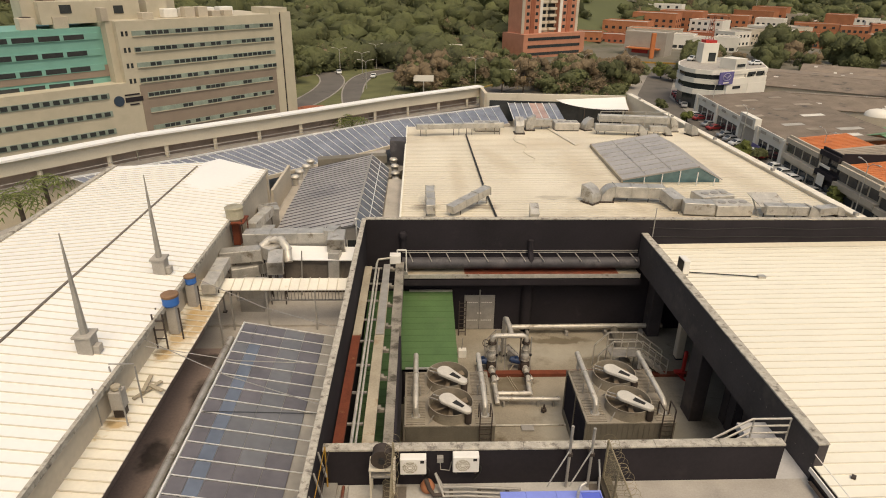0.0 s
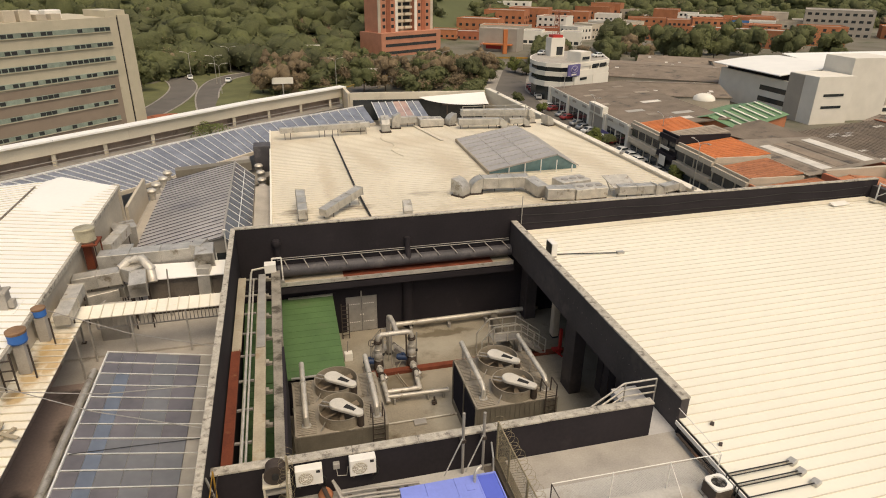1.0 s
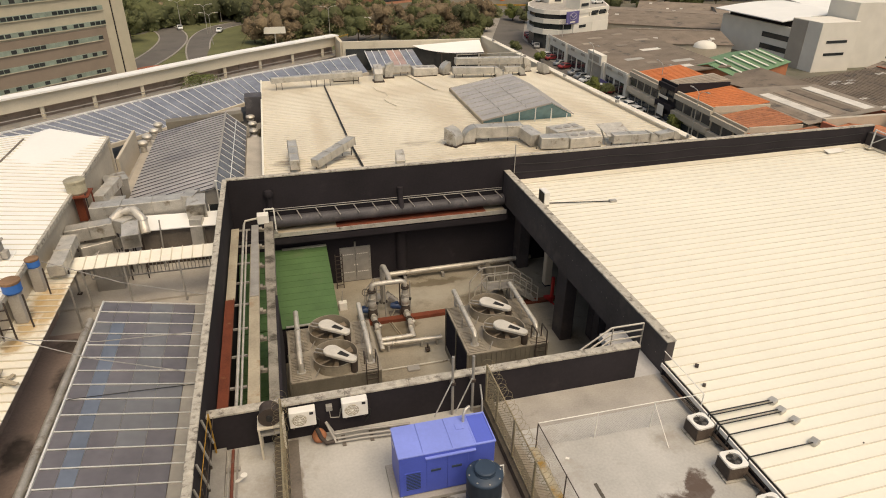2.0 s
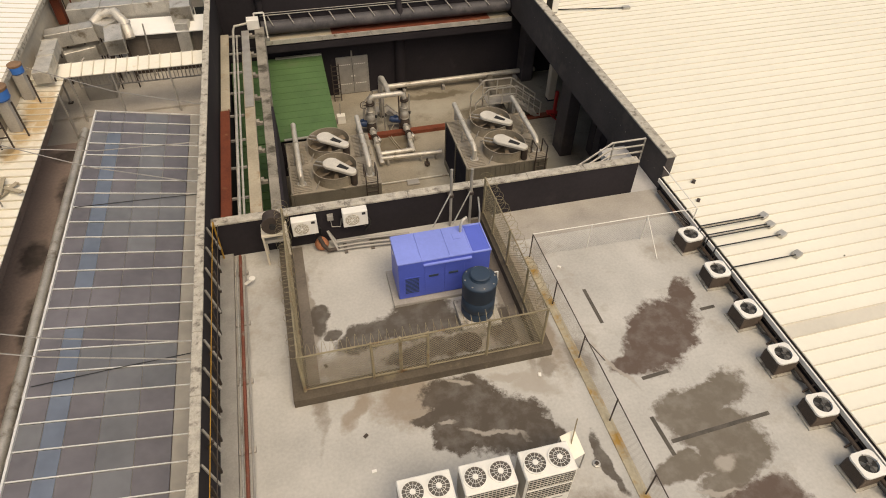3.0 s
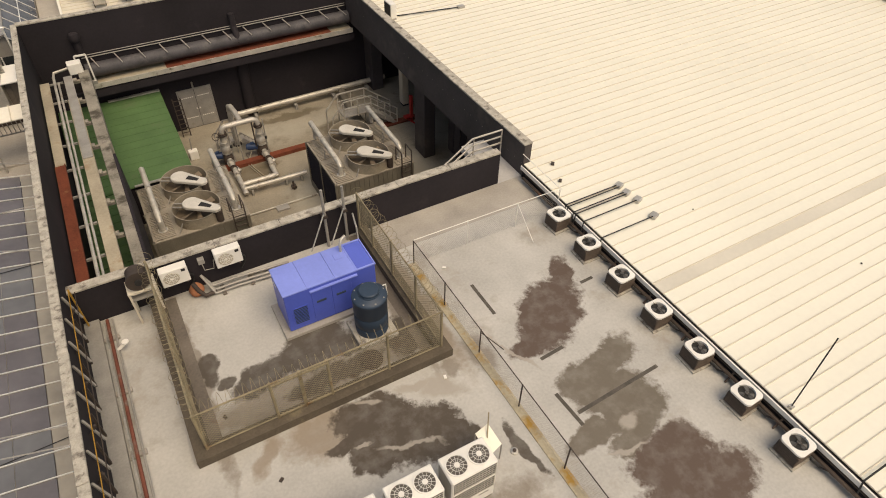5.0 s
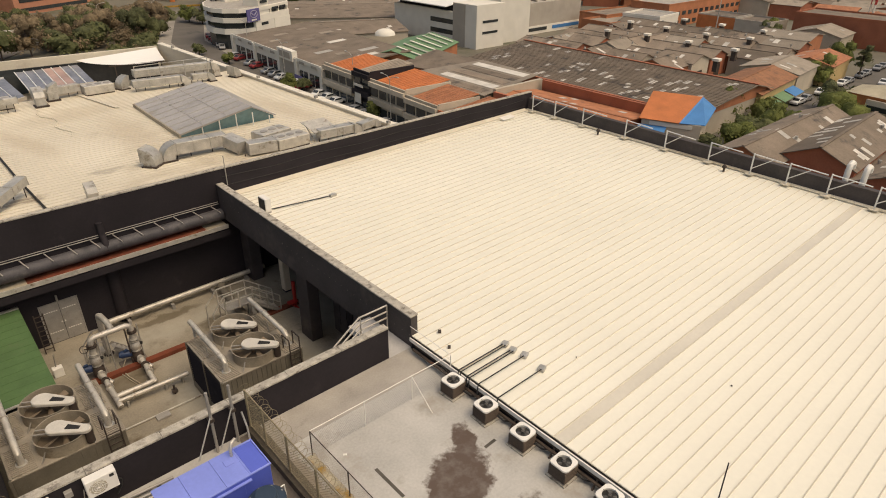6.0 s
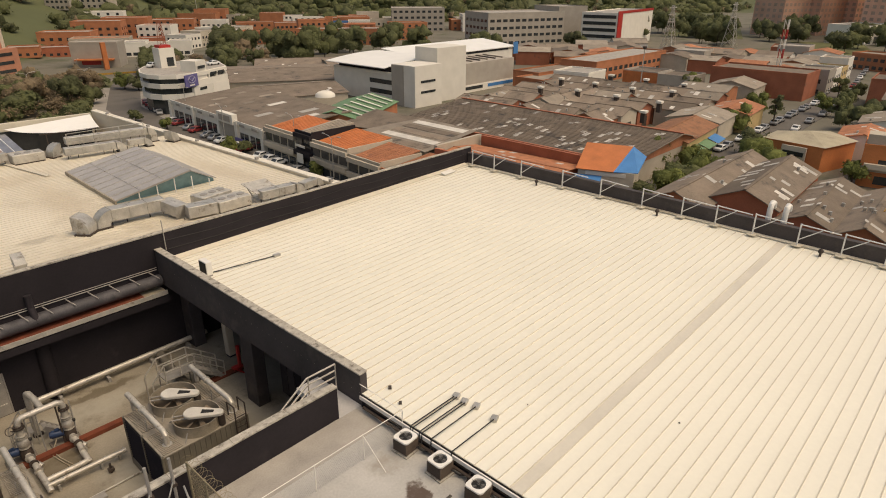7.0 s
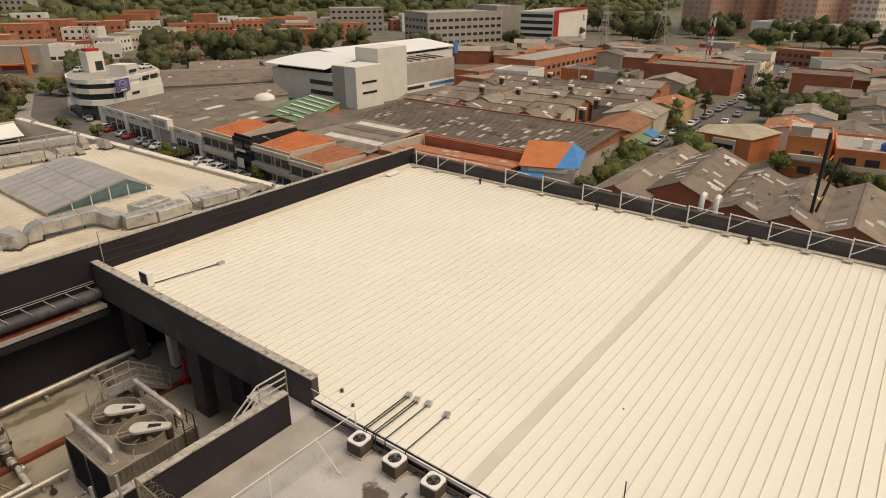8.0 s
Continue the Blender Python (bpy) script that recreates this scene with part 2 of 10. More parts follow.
def leaf_mat(name, a, b, crown=0.11):
    """Foliage: tone shifts from tree to tree and clump to clump, with leafy relief."""
    m = bpy.data.materials.new(name)
    m.use_nodes = True
    n, l = m.node_tree.nodes, m.node_tree.links
    p = n["Principled BSDF"]
    p.inputs["Roughness"].default_value = 0.8
    p.inputs["Specular IOR Level"].default_value = 0.15
    g = n.new("ShaderNodeNewGeometry")
    big, mid, fine = (n.new("ShaderNodeTexNoise") for _ in range(3))
    for q, sc, de in ((big, crown, 3), (mid, 0.022, 3), (fine, 1.3, 5)):
        q.inputs["Scale"].default_value, q.inputs["Detail"].default_value = sc, de
        l.new(g.outputs["Position"], q.inputs["Vector"])

    def blend(x, w, y):
        q = n.new("ShaderNodeMath")
        q.operation = "MULTIPLY_ADD"
        l.new(x, q.inputs[0])
        q.inputs[1].default_value = w
        if y is None:
            q.inputs[2].default_value = 0.0
        else:
            l.new(y, q.inputs[2])
        return q.outputs[0]

    tot = blend(g.outputs["Random Per Island"], 0.16, blend(fine.outputs[0], 0.4, blend(mid.outputs[0], 0.6, blend(big.outputs[0], 0.8, None))))
    r = n.new("ShaderNodeMapRange")
    r.inputs["From Min"].default_value, r.inputs["From Max"].default_value = 0.70, 1.22
    l.new(tot, r.inputs["Value"])
    mx = n.new("ShaderNodeMix")
    mx.data_type = "RGBA"
    mx.inputs["A"].default_value, mx.inputs["B"].default_value = (*a, 1), (*b, 1)
    l.new(r.outputs[0], mx.inputs["Factor"])
    l.new(mx.outputs["Result"], p.inputs["Base Color"])
    bp = n.new("ShaderNodeBump")
    bp.inputs["Strength"].default_value, bp.inputs["Distance"].default_value = 0.8, 0.5
    l.new(fine.outputs[0], bp.inputs["Height"])
    l.new(bp.outputs[0], p.inputs["Normal"])
    tr = n.new("ShaderNodeBsdfTranslucent")
    l.new(mx.outputs["Result"], tr.inputs["Color"])
    ms = n.new("ShaderNodeMixShader")
    ms.inputs[0].default_value = 0.3
    l.new(p.outputs[0], ms.inputs[1])
    l.new(tr.outputs[0], ms.inputs[2])
    l.new(ms.outputs[0], n["Material Output"].inputs["Surface"])
    return m


M_LEAF = leaf_mat("broad_leaves", (0.090, 0.095, 0.053), (0.175, 0.19, 0.082))
M_LEAF_B = leaf_mat("dry_leaves", (0.18, 0.137, 0.09), (0.33, 0.25, 0.155))
M_LEAF_G = leaf_mat("bright_leaves", (0.085, 0.10, 0.036), (0.22, 0.245, 0.075), 0.3)
M_PALM = leaf_mat("palm_fronds", (0.085, 0.115, 0.04), (0.20, 0.225, 0.085), 0.8)

# ---- mesh helpers ----


class Shape:
    """Collects vertices and faces of one part."""

    def __init__(self):
        self.v, self.f = [], []

    def add(self, verts, faces):
        k = len(self.v)
        self.v += [tuple(p) for p in verts]
        self.f += [tuple(i + k for i in f) for f in faces]
        return self

    def box(self, x0, y0, z0, x1, y1, z1):
        v = [(x, y, z) for z in (z0, z1) for y in (y0, y1) for x in (x0, x1)]
        return self.add(v, [(0, 2, 3, 1), (4, 5, 7, 6), (0, 1, 5, 4), (2, 6, 7, 3), (0, 4, 6, 2), (1, 3, 7, 5)])

    def obox(self, m, sx, sy, sz):
        """A box centred in x and y on the pose m, standing on its z."""
        v = [m @ Vector((x * sx / 2, y * sy / 2, z * sz)) for z in (0, 1) for y in (-1, 1) for x in (-1, 1)]
        return self.add(v, [(0, 2, 3, 1), (4, 5, 7, 6), (0, 1, 5, 4), (2, 6, 7, 3), (0, 4, 6, 2), (1, 3, 7, 5)])

    def beam(self, p, q, w, h=None):
        """A bar of w by h from p to q."""
        p, q = Vector(p), Vector(q)
        h = h or w
        d = (q - p).normalized()
        side = d.cross(Vector((0, 0, 1)))
        side = side.normalized() if side.length > 1e-4 else Vector((1, 0, 0))
        top = side.cross(d).normalized()
        v = [c + side * a * w / 2 + top * b * h / 2 for c in (p, q) for b in (-1, 1) for a in (-1, 1)]
        return self.add(v, [(0, 1, 3, 2), (4, 6, 7, 5), (0, 4, 5, 1), (2, 3, 7, 6), (0, 2, 6, 4), (1, 5, 7, 3)])

    def tube(self, pts, r, n=8, r2=None, caps=True):
        pts = [Vector(p) for p in pts]
        rings = []
        last = None
        for i, p in enumerate(pts):
            d = (pts[min(i + 1, len(pts) - 1)] - pts[max(i - 1, 0)]).normalized()
            if last is None:
                a = d.cross(Vector((0, 0, 1)))
                a = a.normalized() if a.length > 1e-3 else Vector((1, 0, 0))
            else:
                a = (last - d * last.dot(d)).normalized()
            last = a
            b = d.cross(a)
            rr = r if r2 is None else r + (r2 - r) * i / (len(pts) - 1)
            rings.append([p + a * rr * math.cos(2 * math.pi * k / n) + b * rr * math.sin(2 * math.pi * k / n) for k in range(n)])
        v = [q for g in rings for q in g]
        f = [(i * n + k, i * n + (k + 1) % n, (i + 1) * n + (k + 1) % n, (i + 1) * n + k) for i in range(len(pts) - 1) for k in range(n)]
        if caps:
            f += [tuple(range(n))[::-1], tuple((len(pts) - 1) * n + k for k in range(n))]
        return self.add(v, f)

    def lathe(self, prof, at=(0, 0, 0), n=24):
        """Turns a profile of (radius, height) round the upright axis at the given place."""
        v = [(at[0] + r * math.cos(2 * math.pi * k / n), at[1] + r * math.sin(2 * math.pi * k / n), at[2] + z) for r, z in prof for k in range(n)]
        f = [(i * n + k, i * n + (k + 1) % n, (i + 1) * n + (k + 1) % n, (i + 1) * n + k) for i in range(len(prof) - 1) for k in range(n)]
        if prof[0][0] > 1e-6:
            f.append(tuple(range(n))[::-1])
        if prof[-1][0] > 1e-6:
            f.append(tuple((len(prof) - 1) * n + k for k in range(n)))
        return self.add(v, f)

    def prism(self, poly, z0, z1):
        n = len(poly)
        v = [(x, y, z0) for x, y in poly] + [(x, y, z1) for x, y in poly]
        f = [tuple(range(n))[::-1], tuple(range(n, 2 * n))] + [(k, (k + 1) % n, n + (k + 1) % n, n + k) for k in range(n)]
        return self.add(v, f)

    def slab(self, a, b, c, d, t):
        """A plate with the top corners a b c d (anticlockwise from above) and the thickness t."""
        v = [Vector(p) for p in (a, b, c, d)]
        nrm = (v[1] - v[0]).cross(v[3] - v[0]).normalized()
        return self.add(v + [p - nrm * t for p in v], [(0, 1, 2, 3), (7, 6, 5, 4), (0, 4, 5, 1), (1, 5, 6, 2), (2, 6, 7, 3), (3, 7, 4, 0)])


def mesh_of(name, s, mat, bev=0.0, smooth=False):
    me = bpy.data.meshes.new(name)
    me.from_pydata(s.v, [], s.f)
    if bev:
        bm = bmesh.new()
        bm.from_mesh(me)
        edges = [e for e in bm.edges if len(e.link_faces) == 2 and e.calc_face_angle(0) > 0.6]
        bmesh.ops.bevel(bm, geom=edges, offset=bev, segments=1, affect="EDGES", profile=0.5)
        bm.to_mesh(me)
        bm.free()
    if smooth:
        me.shade_smooth()
        me.set_sharp_from_angle(angle=radians(42))
    me.materials.append(mat)
    me.update()
    return me


def part(name, s, mat, parent, label="", bev=0.0, smooth=False):
    ob = new(name, s if isinstance(s, bpy.types.Mesh) else mesh_of(name, s, mat, bev, smooth))
    ob.parent = parent
    return tagged(ob, label)


def thing(name, label, category, group="", at=(0, 0, 0), rz=0.0):
    ob = new(name)
    ob.empty_display_size = 0.3
    ob.matrix_basis = pose(*at, 0, 0, rz)
    return tagged(ob, label, category, group)


def solo(name, s, mat, label, category, group="", kind="", bev=0.0, smooth=False):
    return tagged(new(name, mesh_of(name, s, mat, bev, smooth)), label, category, group, kind)


def setting(name, s, mat, label="", category="", bev=0.0):
    return solo(name, s, mat, label, category or name.rstrip("_0123456789").replace("_", " "), "", "structure", bev)


def put(ob, *places):
    """Moves ob to the first pose and copies it to the rest."""
    ob.matrix_basis = places[0]
    return [ob] + [copy_thing(ob, m) for m in places[1:]]

# ---- the roof terrace ----


def add_stains(m, stains, bent=1.1):
    """Stains and other tone patches of ragged shapes: groups of tone, depth, edge softness and turned ovals (x, y, half
    length, half width, turn).
    """
    n, l = m.node_tree.nodes, m.node_tree.links
    b = n["Principled BSDF"]
    geo = n.new("ShaderNodeNewGeometry")

    def fog(scale, detail, rough):
        q = n.new("ShaderNodeTexNoise")
        q.inputs["Scale"].default_value, q.inputs["Detail"].default_value, q.inputs["Roughness"].default_value = scale, detail, rough
        l.new(geo.outputs["Position"], q.inputs["Vector"])
        return q

    def calc(op, a, c, d=0.0):
        q = n.new("ShaderNodeMath")
        q.operation = op
        for k, w in enumerate((a, c, d)):
            if isinstance(w, (int, float)):
                q.inputs[k].default_value = w
            else:
                l.new(w, q.inputs[k])
        return q.outputs[0]

    bend = fog(0.9, 5, 0.55)
    mid = n.new("ShaderNodeVectorMath")
    mid.operation = "SUBTRACT"
    l.new(bend.outputs["Color"], mid.inputs[0])
    mid.inputs[1].default_value = (0.5, 0.5, 0.5)
    push = n.new("ShaderNodeVectorMath")
    push.operation = "MULTIPLY_ADD"
    l.new(mid.outputs[0], push.inputs[0])
    push.inputs[1].default_value = (bent, bent, 0.0)
    l.new(geo.outputs["Position"], push.inputs[2])
    grain, blot = fog(5.0, 8, 0.68), fog(2.2, 7, 0.62)
    worn = n.new("ShaderNodeMapRange")
    worn.inputs["From Min"].default_value, worn.inputs["From Max"].default_value = 0.33, 0.55
    worn.inputs["To Min"].default_value, worn.inputs["To Max"].default_value = 0.84, 1.0
    l.new(blot.outputs[0], worn.inputs["Value"])
    out = b.inputs["Base Color"].links[0].from_socket
    for tone, deep, soft, ovals in stains:
        grow = 1.28 if tone[0] < 0.3 else 1.0
        near = None
        for x, y, rx, ry, turn in ovals:
            mp = n.new("ShaderNodeMapping")
            mp.vector_type = "TEXTURE"
            mp.inputs["Location"].default_value = (x, y, 0)
            mp.inputs["Rotation"].default_value = (0, 0, radians(turn))
            mp.inputs["Scale"].default_value = (rx, ry, 1e6)
            l.new(push.outputs[0], mp.inputs["Vector"])
            ln = n.new("ShaderNodeVectorMath")
            ln.operation = "LENGTH"
            l.new(mp.outputs[0], ln.inputs[0])
            near = ln.outputs["Value"] if near is None else calc("MINIMUM", near, ln.outputs["Value"])
        edge = calc("MULTIPLY_ADD", calc("SUBTRACT", grain.outputs[0], 0.5), -1.0, near)
        rg = n.new("ShaderNodeMapRange")
        rg.inputs["From Min"].default_value, rg.inputs["From Max"].default_value = grow + soft, grow - soft
        rg.inputs["To Max"].default_value = deep
        l.new(edge, rg.inputs["Value"])
        mx = n.new("ShaderNodeMix")
        mx.data_type = "RGBA"
        l.new(calc("MULTIPLY", rg.outputs[0], worn.outputs[0]), mx.inputs["Factor"])
        l.new(out, mx.inputs["A"])
        mx.inputs["B"].default_value = (*tone, 1)
        out = mx.outputs["Result"]
    l.new(out, b.inputs["Base Color"])
    return m


TERRACE_STAINS = (
    # the two long ovals inside the cage repeat its shadow and dirt band
    ((0.19, 0.155, 0.118), 0.75, 0.28, ((1.5, 10.35, 1.9, 0.5, 0), (4.3, 10.5, 0.9, 0.5, 0), (-0.86, 12.2, 0.16, 3.0, 0), (5.25, 12.2, 0.2, 2.7, 0), (6.6, 9.0, 0.3, 0.55, 0), (5.6, 9.0, 0.2, 0.24, 0), (7.0, 15.25, 0.25, 0.14, 0), (8.1, 15.12, 0.6, 0.17, -5), (11.8, 14.5, 0.35, 0.15, 10), (3.0, 4.95, 2.3, 0.4, 0))),
    ((0.25, 0.195, 0.14), 0.8, 0.35, ((1.65, 8.85, 0.75, 0.6, 20), (6.0, 11.5, 0.25, 2.2, 0), (0.2, 8.9, 0.5, 0.2, 40))),
    ((0.125, 0.102, 0.075), 0.92, 0.16, ((9.5, 7.1, 1.1, 0.42, 12), (8.55, 6.6, 0.5, 0.34, 0), (9.2, 6.2, 1.0, 0.42, 0), (9.35, 5.55, 0.95, 0.6, 10), (9.0, 4.95, 0.8, 0.35, 20), (7.8, 5.4, 0.7, 0.28, 10))),
    ((0.105, 0.074, 0.058), 1.0, 0.15, ((9.4, 9.4, 1.3, 0.74, 38), (10.6, 10.45, 0.75, 0.3, 62), (8.35, 8.7, 0.75, 0.32, 14), (8.9, 9.6, 0.7, 0.5, 40), (9.2, 3.9, 1.05, 0.55, 5), (9.3, 2.9, 1.3, 0.8, 0))),
    ((0.083, 0.066, 0.051), 1.0, 0.12, ((2.95, 8.6, 0.95, 0.58, -15), (3.7, 7.75, 1.15, 0.72, -35), (4.55, 7.0, 0.75, 0.38, -30), (2.6, 7.75, 0.6, 0.5, 0), (1.85, 8.2, 0.36, 0.18, 0))),
    ((0.075, 0.06, 0.046), 0.95, 0.16, ((0.9, 11.25, 0.85, 0.36, 8), (2.4, 11.45, 1.0, 0.5, 0), (3.25, 11.2, 0.6, 0.3, 0), (2.6, 10.35, 1.2, 0.3, 4), (4.9, 10.7, 0.5, 0.55, 0), (2.6, 11.95, 0.75, 0.3, 0), (-0.55, 12.3, 0.27, 0.42, 0), (-0.2, 11.65, 0.22, 0.2, 0), (6.12, 5.9, 0.14, 0.7, 8))),
    ((0.36, 0.325, 0.28), 0.9, 0.3, ((3.5, 7.38, 0.8, 0.07, -26), (2.4, 7.98, 0.28, 0.05, 5), (3.0, 9.08, 0.42, 0.1, -38), (8.95, 5.35, 0.34, 0.2, 20), (8.45, 4.6, 0.6, 0.07, -10), (7.5, 8.6, 0.9, 0.06, -68), (5.05, 8.6, 0.7, 0.35, -40), (4.4, 9.05, 0.5, 0.16, 0))),
)
M_FLOOR = add_stains(surf("terrace_concrete", (0.44, 0.422, 0.388), 0.8, 0.0, 0.2, 0.55, 12.0, 0.15, (0.33, 0.295, 0.25), 0.56), TERRACE_STAINS)
M_LANDING = surf("pale_landing_screed", (0.47, 0.45, 0.43), 0.8, 0.0, 0.15, 0.9, 12.0, 0.12, (0.36, 0.33, 0.30), 0.60)
setting("floor", Shape().box(-3.36, -16, -0.3, 12.5, 15.6, 0), M_FLOOR, "pale stained concrete roof terrace", "floor")
setting("floor_2", Shape().box(11.47, 15.6, -0.3, 12.55, 18.4, 0), M_LANDING, "concrete landing at the top of the pit stair", "floor")
# strip of newer screed along the plant wall
setting("floor_3", Shape().box(5.75, 14.1, 0, 12.3, 15.58, 0.006), M_CONC, "darker screed strip beside the plant wall", "floor")
# pit floor and recess under the large roof
add_stains(M_PITFLOOR, (
    # broad soft ovals that make the open floor lanes paler
    ((0.42, 0.39, 0.32), 0.6, 0.5, ((6.0, 30.6, 4.0, 1.0, 0), (10.5, 30.5, 2.5, 1.2, 0), (6.3, 24.5, 0.9, 1.5, 0), (12.3, 24.0, 0.8, 3.0, 0))),
    ((0.12, 0.095, 0.06), 0.8, 0.3, ((9.9, 29.6, 0.8, 0.5, 0), (4.5, 27.2, 0.7, 0.9, 0), (3.9, 21.4, 1.0, 0.5, 0), (8.0, 31.9, 1.4, 0.25, 0), (11.6, 26.2, 0.3, 0.9, 0))),
))
setting("floor_4", Shape().box(-3.36, 15.85, -5.3, 18.5, 33.3, -5.0), M_PITFLOOR, "stained concrete floor of the sunken plant pit", "floor")


def wall_with_cap(name, x0, y0, x1, y1, z0, z1, over=0.04, label="charcoal painted wall", cap=M_CAP, mat=M_CHAR):
    w = setting(name, Shape().box(x0, y0, z0, x1, y1, z1), mat, label, "wall")
    s = Shape()
    along_x = (x1 - x0) > (y1 - y0)
    length = (x1 - x0) if along_x else (y1 - y0)
    n = max(1, int(length / 1.9))
    rnd = random.Random(len(name) + int(length))
    for i in range(n):
        a, b = i / n, (i + 1) / n
        j, k = rnd.uniform(-0.012, 0.012), rnd.uniform(0.0, 0.02)
        g = 0.004
        if along_x:
            s.box(x0 + length * a + g, y0 - over + j, z1, x0 + length * b - g, y1 + over + j, z1 + 0.065 + k)
        else:
            s.box(x0 - over + j, y0 + length * a + g, z1, x1 + over + j, y0 + length * b - g, z1 + 0.065 + k)
    part("coping", s, cap, w, "flaking pale coping", bev=0.012)
    return w


wall_with_cap("wall_south", -3.355, 15.62, 11.47, 15.87, -5.0, 1.38, label="low charcoal painted wall with weathered coping")
wall_with_cap("wall_west", -3.55, -16, -3.36, 33.6, -6.0, 2.16, 0.03, label="charcoal parapet with flaking pale coping")
wall_with_cap("wall_north", -3.355, 33.35, 39.9, 33.6, -6.0, 2.2, 0.03, label="long charcoal painted parapet wall")
wall_with_cap("wall_east", 12.58, 15.6, 12.9, 33.3, -0.65, 1.36, 0.04, label="charcoal beam wall with weathered coping", mat=M_CHARD)
setting("wall_recess", Shape().box(18.2, 15.6, -5.3, 18.5, 33.3, 0.2).box(12.6, 15.3, -5.3, 18.5, 15.6, 0.2), M_CHAR, "dark back wall of the plant recess", "wall")

# ---- the large ribbed roof ----
RX0, RX1, RZ0, RZ1 = 12.62, 39.45, 0.52, 0.86


def roof_z(x):
    return RZ0 + (RZ1 - RZ0) * (x - RX0) / (RX1 - RX0)


s = Shape()
RIB = 0.485
y = 7.93 - 57 * RIB
ribs = Shape()
while y < 33.0:
    y2 = min(y + RIB, 33.3)
    if abs(y - 7.93) > 0.1:
        s.slab((RX0, y, RZ0), (RX1, y, RZ1), (RX1, y2, RZ1), (RX0, y2, RZ0), 0.05)
    else:
        band = Shape().slab((RX0, y, RZ0), (RX1, y, RZ1), (RX1, y2, RZ1), (RX0, y2, RZ0), 0.05)
    ribs.add([(RX0 - 0.04, y - 0.018, RZ0), (RX0 - 0.04, y + 0.018, RZ0), (RX1, y + 0.014, RZ1), (RX1, y - 0.014, RZ1),
              (RX0 - 0.04, y - 0.011, RZ0 + 0.03), (RX0 - 0.04, y + 0.011, RZ0 + 0.03), (RX1, y + 0.011, RZ1 + 0.03), (RX1, y - 0.011, RZ1 + 0.03)],
             [(4, 5, 6, 7), (0, 4, 7, 3), (1, 2, 6, 5), (0, 1, 5, 4)])
    y = y2
big_roof = setting("roof_east", s, M_CREAM, "large cream standing-seam metal roof", "roof")
part("seam", ribs, M_SEAM, big_roof, "raised metal seams")
part("roof_strip", band, M_BAND, big_roof, "dull translucent roofing strip")
setting("roof_deck", Shape().box(12.95, -20, 0.05, 39.4, 33.3, 0.3), M_CONC_D, "dark underside deck of the metal roof", "roof")
setting("wall_eave", Shape().box(12.55, -20, -6, 12.62, 15.3, 0.44), M_CHAR, "dark fascia under the roof eave", "wall")
g = Shape().box(12.40, -20, 0.42, 12.44, 15.5, 0.58).box(12.44, -20, 0.42, 12.56, 15.5, 0.45)
setting("gutter", g, M_WHITE, "white box gutter along the eave", "gutter")
wall_with_cap("wall_far_east", 39.45, -20, 39.8, 33.3, -12, 1.74, 0.03, label="dark parapet behind the metal roof", cap=M_CHARD, mat=M_CHARD)
fl = Shape().box(39.1, -20, 0.9, 39.44, 33.3, 0.96).slab((12.95, 32.95, RZ0 + 0.05), (39.1, 32.95, RZ1 + 0.05), (39.1, 33.34, RZ1 + 0.16), (12.95, 33.34, RZ0 + 0.16), 0.03)
setting("trim", fl, M_CREAM_N, "cream metal flashing along the parapet", "trim")


def roof_brace():
    b = thing("parapet_brace", "white steel bracket bracing the dark parapet", "bracket", "braces along the parapet")
    part("post", Shape().beam((0, 0, 0), (0, 0, 1.35), 0.07), M_ALU, b)
    part("arm", Shape().beam((0, 0, 1.3), (0, -2.1, 1.22), 0.055), M_ALU, b)
    part("strut", Shape().beam((0, 0, 0.35), (0, -1.15, 1.22), 0.05), M_ALU, b)
    part("base_plate", Shape().box(-0.3, -0.25, 0, 0.2, 0.25, 0.05), M_CREAM_RIB, b)
    return b


put(roof_brace(), *[pose(39.0, y, 0.96, 0, 0, 0) for y in (32.4, 30.1, 27.4, 23.6, 20.4, 17.2, 14.4, 12.2, 9.9, 7.4, 5.1, 3.0, 0.9, -1.2, -3.4)])


def roof_vent():
    v = thing("roof_vent", "small rusty cowl on the metal roof", "roof vent", "vents on the metal roof")
    part("pipe", Shape().tube([(0, 0, 0), (0, 0, 0.3)], 0.07, 10), M_DARKM, v, smooth=True)
    part("cowl", Shape().lathe([(0.13, 0.25), (0.15, 0.34), (0.09, 0.45), (0.01, 0.5)], n=10), M_DARKM, v, smooth=True)
    return v


put(roof_vent(), *[pose(x, y, roof_z(x)) for x, y in ((38.4, 25.5), (38.4, 15.8), (38.4, 6.0))])


def roof_conduit(x1, y0, n):
    c = thing("roof_conduit", "black conduits with a metal end box on the roof", "conduit", "conduits on the metal roof")
    z0, z1 = roof_z(12.5), roof_z(x1)
    for k in range(n):
        part("cable", Shape().tube([(12.3, y0 + 0.12 * k - 0.1, 0.35), (12.45, y0 + 0.12 * k, z0 + 0.14), (x1, y0 + 0.12 * k, z1 + 0.13)], 0.024, 6), M_BLACK, c)
    part("end_box", Shape().obox(pose(x1 + 0.1, y0 + 0.06 * n, z1, 0, 0, 20), 0.3, 0.26, 0.16), M_GALV, c, bev=0.03)
    return c


